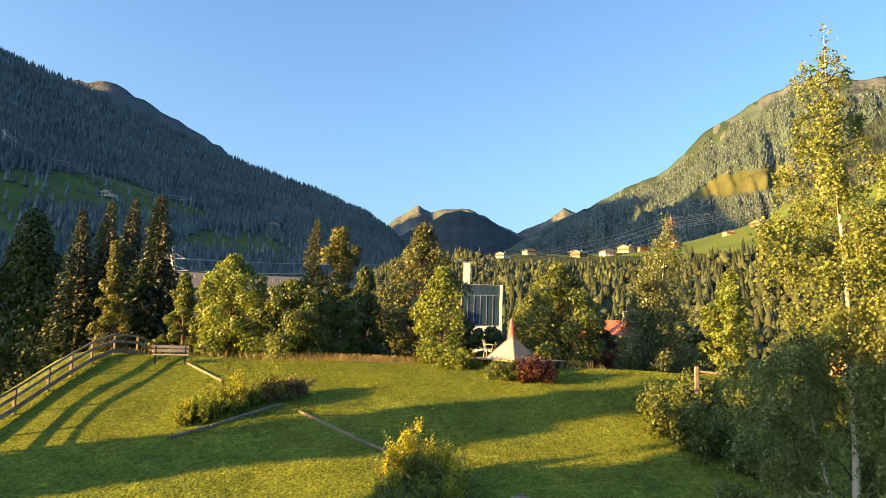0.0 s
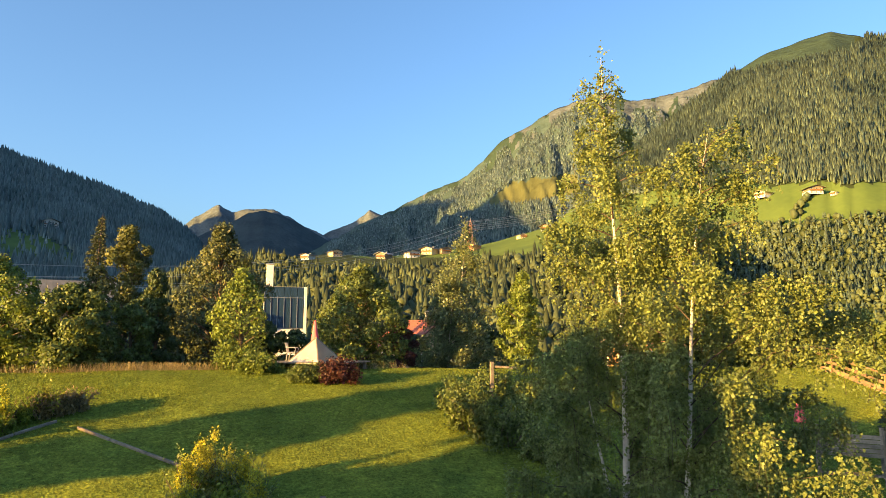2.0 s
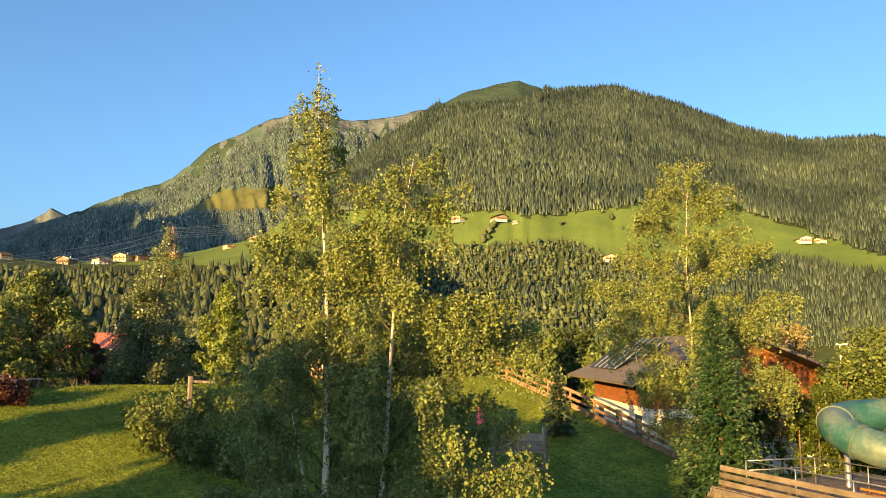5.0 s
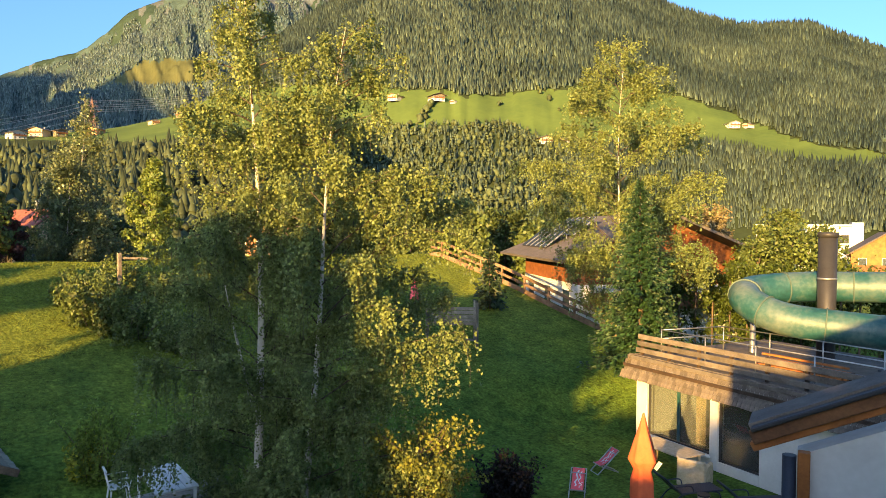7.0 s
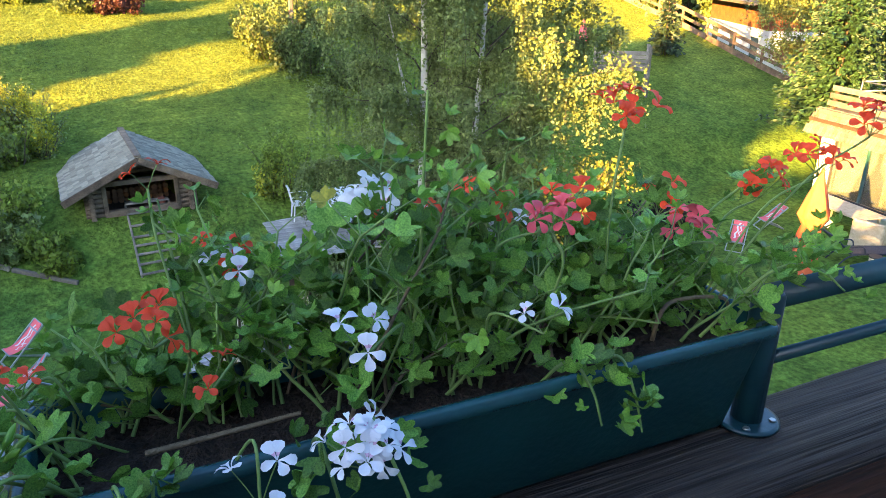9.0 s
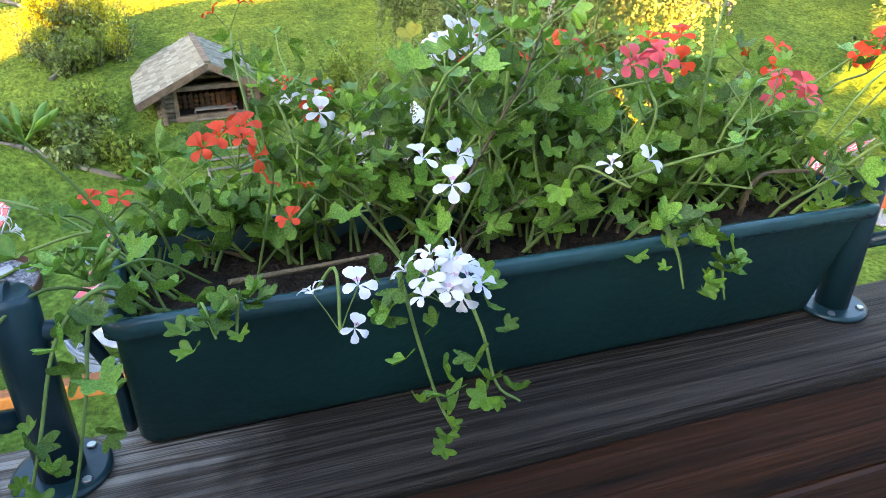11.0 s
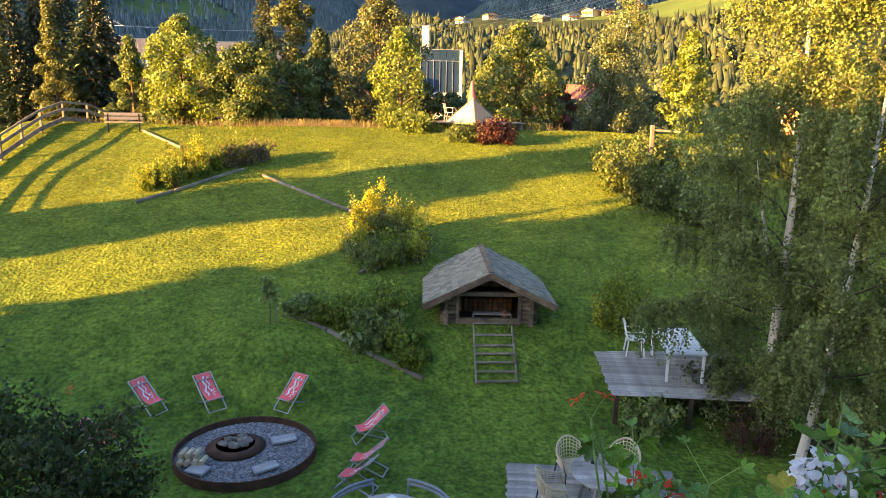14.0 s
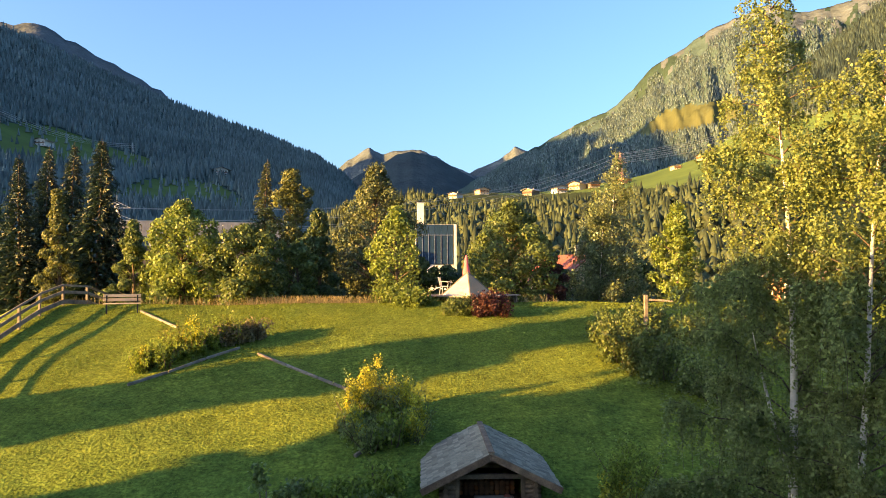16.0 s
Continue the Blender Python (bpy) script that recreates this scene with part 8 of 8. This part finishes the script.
    X, Y = np.meshgrid(np.linspace(0.02, L - 0.02, 90), np.linspace(0.02, W - 0.02, 22))
    Z = 0.160 + 0.012 * fbm(X * 22, Y * 22, 4, 3.0) + 0.008 * fbm(X * 90, Y * 90, 3, 5.0)
    v = np.stack([X, Y, Z], -1).reshape(-1, 3)
    i, j = np.meshgrid(np.arange(21), np.arange(89), indexing="ij")
    part("soil", mesh_np("soil", v, np.stack([i * 90 + j, i * 90 + j + 1, (i + 1) * 90 + j + 1, (i + 1) * 90 + j], -1).reshape(-1, 4), SOIL, smooth=True), None, f, "dark crumbly potting soil")


balcony()


# ---- ivy pelargoniums ----
def leaf_mesh(name, mat, seed, lobes=5, cup=0.25):
    """A fan-shaped ivy leaf of about unit width: five shallow angular lobes, cupped and wavy, its stalk at the origin."""
    rng = random.Random(seed)
    bm = bmesh.new()
    n = lobes * 5
    curl, fold, wave = rng.uniform(-0.45, 0.35), rng.uniform(0.1, 0.75), rng.uniform(0.02, 0.07)

    def point(r, a, edge):
        x, y = r * math.sin(a), 0.10 + r * math.cos(a)
        z = cup * 1.3 * r * r + fold * abs(x) * 0.7 - curl * y * y * 0.9 + edge * wave * math.sin(a * 5 + seed)
        return (x * (1 - 0.18 * fold), y, z)
    rings = []
    for q in (0.38, 0.72, 1.0):
        ring = []
        for i in range(n + 1):
            a = radians(-128 + 256 * i / n)
            k = abs(math.sin(math.pi * lobes * i / n))
            r = (0.375 + 0.165 * k) * (1 + 0.04 * rng.uniform(-1, 1)) * (0.88 + 0.17 * math.cos(a))
            ring.append(bm.verts.new(point(r * q if q < 1 else r, a, q)))
        rings.append(ring)
    hub = bm.verts.new((0, 0.10, -0.02))
    for i in range(n):
        bm.faces.new((hub, rings[0][i + 1], rings[0][i])).smooth = True
        for lo, hi in zip(rings[:-1], rings[1:]):
            bm.faces.new((lo[i], lo[i + 1], hi[i + 1], hi[i])).smooth = True
    bmesh.ops.recalc_face_normals(bm, faces=bm.faces)
    me = bpy.data.meshes.new(name)
    bm.to_mesh(me)
    bm.free()
    me.materials.append(mat)
    return me


def floret_mesh(name, mat, vein, seed):
    """Five narrow petals, two above and three below, each widening to a rounded end."""
    rng = random.Random(seed)
    bm = bmesh.new()
    for ang in (72, 108, 200, 270, 340):
        a = radians(ang + rng.uniform(-9, 9))
        ln, wd, up = rng.uniform(0.9, 1.15), rng.uniform(0.24, 0.34) * (1.12 if ang < 120 else 0.92), rng.uniform(0.55, 1.5)
        d, s = Vector((math.cos(a), math.sin(a), 0)), Vector((-math.sin(a), math.cos(a), 0))
        st = [(0.04, 0.03, 0.0), (0.2, 0.06, up * 0.25), (0.36, 0.12, up * 0.34), (0.62, wd, up * 0.42), (0.88, wd * 0.98, up * 0.36), (1.0, wd * 0.45, up * 0.28)]
        rows = []
        for q, w, z in st:
            rows.append([bm.verts.new(d * q * ln + s * w * e + Vector((0, 0, z - 0.06 * (e == 0)))) for e in (-1, 0, 1)])
        for i in range(5):
            for j in range(2):
                f = bm.faces.new((rows[i][j], rows[i][j + 1], rows[i + 1][j + 1], rows[i + 1][j]))
                f.material_index = 1 if (vein and i == 1 and ang < 120) else 0
                f.smooth = True
    me = bpy.data.meshes.new(name)
    bm.to_mesh(me)
    bm.free()
    me.materials.append(mat)
    me.materials.append(PETAL_VEIN)
    return me


LEAVES = [leaf_mesh("leaf", PELAR_LEAF, s, 5, 0.15 + 0.25 * (s % 3)) for s in range(6)]
LEAVES_YOUNG = [leaf_mesh("leaf", PELAR_YOUNG, 10 + s, 5, 0.5) for s in range(2)]
LEAF_OLD = leaf_mesh("leaf", PELAR_YELLOW, 20, 5, 0.2)
FLORETS = {"red": [floret_mesh("floret", PETAL_RED, False, s) for s in range(3)], "pink": [floret_mesh("floret", PETAL_PINK, False, 5 + s) for s in range(3)], "white": [floret_mesh("floret", PETAL_WHITE, True, 9 + s) for s in range(3)]}


def toward(p, d, roll, size):
    """Pose with local y along d."""
    d = Vector(d).normalized()
    return Matrix.Translation(p) @ d.to_track_quat("Y", "Z").to_matrix().to_4x4() @ Matrix.Rotation(roll, 4, "Y") @ Matrix.Diagonal((size, size, size, 1))


def pelargoniums():
    rng = np.random.default_rng(12)
    plants = []
    for i in range(7):
        t = thing("ivy_pelargonium", (0, 0, 0), ("red", "white", "red", "white", "cherry-red", "red", "scarlet")[i] + "-flowered ivy pelargonium growing in the flower box", "pelargonium", "pelargoniums in the box")
        t.matrix_world = PLANTING @ Matrix.Translation((0.08 + 0.145 * i, 0.11, 0.125))
        plants.append(t)

    def plant_at(x):
        return plants[int(np.clip(round((x - 0.08) / 0.145), 0, 6))]

    def rel(t, p):
        return np.asarray(p, float) - np.array([0.08 + 0.145 * plants.index(t), 0.11, 0.125])

    def add_stem(t, line, r0, r1, mat=STEM, name="stem"):
        v, f = tube_arrays(line, np.linspace(r0, r1, len(line)), 6)
        part(name, mesh_np(name, v, f, mat, smooth=True), None, t)

    def add_leaf(t, p, size, out, young=False, old=False):
        me = LEAF_OLD if old else (LEAVES_YOUNG[rng.integers(2)] if young else LEAVES[rng.integers(6)])
        d = np.array([out[0] + rng.normal(0, 0.35), out[1] + rng.normal(0, 0.35), rng.normal(0.05, 0.5)])
        part("leaf", me, None, t, at=toward(p, d, rng.normal(0.0, 0.65), size))

    def add_umbel(kind, p, n=8, spread=0.05, size=0.02, stem_from=None, tilt=(0, -0.25, 0.9)):
        t = plant_at(stem_from[0] if stem_from is not None else p[0])
        q = rel(t, p)
        if stem_from is None:
            stem_from = (np.clip(p[0], 0.04, 0.98) + rng.normal(0, 0.04), 0.09 + 0.08 * rng.uniform(), 0.13)
        s = rel(t, stem_from)
        mid = (q + s) / 2 + np.array([rng.normal(0, 0.03), rng.normal(0, 0.02), 0.05])
        u = part("flower_head", mesh_np("flower_head", *tube_arrays(smooth_line([s, mid, q - np.array([0, 0, 0.03])], 6), 0.0019, 6), STEM, smooth=True), None, t, {"red": "scarlet flower head", "pink": "cherry-red flower head", "white": "white flower head with crimson veins"}[kind])
        hub = q - np.array([0, 0, 0.03])
        for i in range(n):
            a = i * 2.4 + rng.uniform(-0.3, 0.3)
            k = math.sqrt((i + 0.5) / n)
            d = np.array([math.cos(a) * k, math.sin(a) * k, 0.35 + 0.75 * (1 - k)]) + np.array(tilt) * 0.35
            d /= np.linalg.norm(d)
            e = hub + d * spread * rng.uniform(0.6, 1.25)
            v, f = tube_arrays(np.array([hub, hub + d * spread * 0.5 + [0, 0, 0.002], e]), 0.0008, 4)
            part("pedicel", mesh_np("pedicel", v, f, STEM), None, u)
            look_to = Vector(d + np.array([rng.normal(0, 0.45), -0.45 + rng.normal(0, 0.4), 0.15 + rng.normal(0, 0.3)])).normalized()
            m = Matrix.Translation(e) @ look_to.to_track_quat("Z", "Y").to_matrix().to_4x4() @ Matrix.Rotation(rng.normal(0, 0.35), 4, "Z") @ Matrix.Scale(size * rng.uniform(0.85, 1.15), 4)
            part("floret", FLORETS[kind][rng.integers(3)], None, u, at=m)

    # leafy shoots: mound fuller towards the middle and the right-hand half, thin at the open end
    for i in range(132):
        x0 = 0.04 + 0.94 * ((i * 0.618) % 1.0)
        t = plant_at(x0)
        y0 = 0.085 + 0.115 * rng.uniform()
        full = np.interp(x0, [0, 0.1, 0.2, 0.36, 0.75, 0.86, 1.0], [0.55, 0.6, 0.85, 1.3, 1.25, 0.6, 0.5])
        out = np.array([rng.normal(0.1, 0.6), rng.normal(0.35, 0.65)])
        if out[1] < 0:
            out[1] *= 0.4
        if x0 < 0.34 and y0 < 0.15 and rng.uniform() < 0.75:
            continue
        if x0 > 0.8 and rng.uniform() < 0.7:
            out[1] = abs(out[1]) + 0.3
            y0 = max(y0, 0.13)
        ln = rng.uniform(0.10, 0.27) * full
        rise = rng.uniform(0.45, 1.5) * full
        d = np.array([out[0], out[1], rise * 1.2])
        d /= np.linalg.norm(d)
        pts = [np.array([x0, y0, 0.125])]
        for k in range(6):
            d = d + np.array([rng.normal(0, 0.14), rng.normal(0, 0.14), -0.05 if out[1] > 0 else -0.10])
            d /= np.linalg.norm(d)
            q = pts[-1] + d * ln / 6
            if -0.02 < q[1] < 0.25 and 0 < q[0] < 1.02:
                q[2] = max(q[2], 0.135)
            pts.append(q)
        line = np.array([rel(t, p) for p in pts])
        add_stem(t, line, 0.003, 0.0015, STEM_WOODY if rng.uniform() < 0.18 else STEM)
        for k in range(1, 7):
            for rep in range(2 if k > 2 else 1):
                a = rng.uniform(0, 6.28)
                pd = np.array([math.cos(a), math.sin(a), 0.7])
                pl = rng.uniform(0.018, 0.055)
                e = line[k] + pd * pl
                if e[1] < -0.085 and rng.uniform() < 0.7:
                    continue
                v, f = tube_arrays(np.array([line[k], line[k] + pd * pl * 0.6, e]), 0.001, 4)
                part("petiole", mesh_np("petiole", v, f, STEM), None, t)
                young = k == 6 and rng.uniform() < 0.8
                add_leaf(t, e, rng.uniform(0.03, 0.06) * (0.7 if young else 1.0), pd[:2], young=young, old=rng.uniform() < 0.012)

    # trailing shoots over the front and the ends, with leaves on both sides
    trails = (([(0.30, 0.04, 0.13), (0.30, -0.02, 0.19), (0.31, -0.06, 0.13), (0.33, -0.075, 0.05), (0.35, -0.085, 0.0)], 16), ([(0.34, 0.04, 0.13), (0.36, -0.02, 0.19), (0.385, -0.06, 0.13), (0.40, -0.08, 0.06), (0.43, -0.085, 0.03)], 13),
              ([(0.70, 0.05, 0.13), (0.72, 0.0, 0.19), (0.73, -0.03, 0.15), (0.74, -0.045, 0.09)], 16), ([(0.62, 0.05, 0.13), (0.64, 0.0, 0.2), (0.66, -0.03, 0.17), (0.67, -0.045, 0.12)], 13),
              ([(0.05, 0.06, 0.13), (0.0, 0.03, 0.2), (-0.05, 0.0, 0.17), (-0.08, -0.05, 0.08), (-0.11, -0.07, -0.01)], 14), ([(0.05, 0.08, 0.13), (-0.01, 0.0, 0.19), (-0.03, -0.05, 0.12), (-0.06, -0.08, 0.02), (-0.10, -0.085, -0.02)], 12),
              ([(0.06, 0.1, 0.13), (0.0, 0.09, 0.21), (-0.06, 0.08, 0.22), (-0.12, 0.07, 0.2)], 12), ([(0.95, 0.1, 0.13), (1.04, 0.1, 0.22), (1.13, 0.1, 0.25), (1.22, 0.08, 0.29)], 18), ([(0.95, 0.08, 0.13), (1.02, 0.03, 0.25), (1.08, 0.0, 0.26), (1.13, -0.02, 0.22)], 20), ([(0.97, 0.06, 0.13), (1.03, 0.05, 0.22), (1.08, 0.06, 0.27), (1.14, 0.04, 0.26)], 18), ([(0.9, 0.14, 0.13), (1.0, 0.2, 0.22), (1.1, 0.22, 0.24)], 15), ([(0.93, 0.16, 0.13), (1.02, 0.2, 0.26), (1.12, 0.2, 0.33), (1.18, 0.2, 0.35)], 16),
              ([(0.46, 0.12, 0.13), (0.48, 0.12, 0.32), (0.49, 0.13, 0.44), (0.50, 0.14, 0.54)], 13), ([(0.2, 0.15, 0.13), (0.19, 0.26, 0.28), (0.18, 0.34, 0.38)], 13), ([(0.24, 0.15, 0.13), (0.22, 0.24, 0.30), (0.17, 0.3, 0.36)], 13), ([(0.55, 0.13, 0.13), (0.56, 0.16, 0.3), (0.60, 0.18, 0.40)], 12), ([(0.74, 0.15, 0.13), (0.76, 0.2, 0.28), (0.82, 0.24, 0.36)], 14),
              ([(0.14, 0.04, 0.13), (0.13, -0.005, 0.19), (0.12, -0.03, 0.15)], 9), ([(0.08, 0.05, 0.13), (0.09, 0.0, 0.18), (0.10, -0.04, 0.16)], 8), ([(0.02, 0.14, 0.13), (-0.03, 0.2, 0.2), (-0.09, 0.22, 0.21)], 10), ([(0.10, 0.2, 0.13), (0.06, 0.27, 0.2), (0.02, 0.33, 0.22)], 11))
    for pts, n in trails:
        t = plant_at(pts[0][0])
        line = np.array([rel(t, p) for p in smooth_line(pts, 6)])
        add_stem(t, line, 0.003, 0.0015)
        for k in range(n):
            p = line[int((k + 1) / n * (len(line) - 1))]
            a = rng.uniform(0, 6.28)
            pd = np.array([math.cos(a), math.sin(a) - 0.4, 0.25])
            add_leaf(t, p + pd * 0.022, rng.uniform(0.028, 0.056) * (0.75 if k > n * 0.7 else 1), pd[:2], young=k > n * 0.65)
    # bare woody twig at the open end of the box
    t = plants[6]
    add_stem(t, np.array([rel(t, p) for p in smooth_line([(0.87, 0.10, 0.13), (0.87, 0.09, 0.18), (0.90, 0.09, 0.2), (0.99, 0.08, 0.19), (1.0, 0.08, 0.14)], 5)]), 0.004, 0.0025, STEM_WOODY)
    t = plants[2]
    add_stem(t, np.array([rel(t, p) for p in smooth_line([(0.12, 0.09, 0.15), (0.22, 0.08, 0.16), (0.3, 0.07, 0.17)], 5)]), 0.004, 0.0025, STEM_WOODY)

    # flower heads
    for kind, p, n in (("white", (0.335, -0.075, 0.21), 14), ("white", (0.225, -0.06, 0.185), 3), ("white", (-0.15, -0.05, 0.185), 14), ("red", (0.145, 0.04, 0.34), 7), ("white", (0.44, 0.23, 0.38), 13), ("red", (0.68, 0.08, 0.39), 4), ("pink", (0.64, 0.055, 0.39), 5), ("red", (0.62, 0.2, 0.36), 3),
                       ("white", (0.36, 0.0, 0.30), 3), ("red", (0.20, 0.08, 0.25), 3), ("red", (0.0, 0.15, 0.25), 2), ("white", (0.60, 0.0, 0.28), 2), ("red", (0.17, 0.36, 0.42), 2), ("red", (0.26, 0.28, 0.31), 3), ("white", (-0.15, 0.2, 0.19), 4),
                       ("red", (0.79, 0.12, 0.50), 8), ("red", (1.14, 0.18, 0.34), 6), ("red", (1.20, 0.12, 0.39), 7), ("red", (1.25, 0.08, 0.46), 6), ("pink", (0.94, 0.12, 0.31), 5), ("red", (0.94, 0.2, 0.33), 4), ("white", (0.25, 0.24, 0.31), 4), ("white", (0.52, 0.25, 0.32), 4), ("white", (0.66, 0.22, 0.31), 2), ("red", (0.50, 0.2, 0.36), 2)):
        start = (0.97, 0.13, 0.13) if p[0] > 1.02 else None
        if p[0] < 0:
            start = (0.05, 0.07, 0.13)
        if p[1] < -0.03 and p[0] > 0:
            start = (p[0] - 0.02, 0.03, 0.14)
        add_umbel(kind, p, n, stem_from=start, size=0.018 if kind == "white" else (0.016 if p[0] < 0.3 else 0.0205))
    # green buds on a long stalk
    for base, tip in (((0.04, 0.1, 0.13), (-0.055, 0.10, 0.34)), ((0.06, 0.12, 0.13), (-0.16, 0.24, 0.24)), ((0.1, 0.13, 0.13), (-0.02, 0.05, 0.20))):
        t = plant_at(base[0])
        a, e = rel(t, base), rel(t, tip)
        u = part("bud_stalk", mesh_np("bud_stalk", *tube_arrays(smooth_line([a, (a + e) / 2 + [0, 0, 0.03], e], 6), 0.0018, 6), STEM, smooth=True), None, t, "cluster of closed green buds")
        for i in range(7):
            g = i * 2.4
            d = np.array([math.cos(g) * 0.7, math.sin(g) * 0.7, 0.6])
            s = e + d * 0.034
            v, f = tube_arrays(np.array([e, e + d * 0.022, e + d * 0.026, s, s + d * 0.012, s + d * 0.02]), [0.001, 0.0011, 0.0028, 0.0046, 0.0036, 0.0007], 6)
            part("bud", mesh_np("bud", v, f, PELAR_YOUNG, smooth=True), None, u)


pelargoniums()
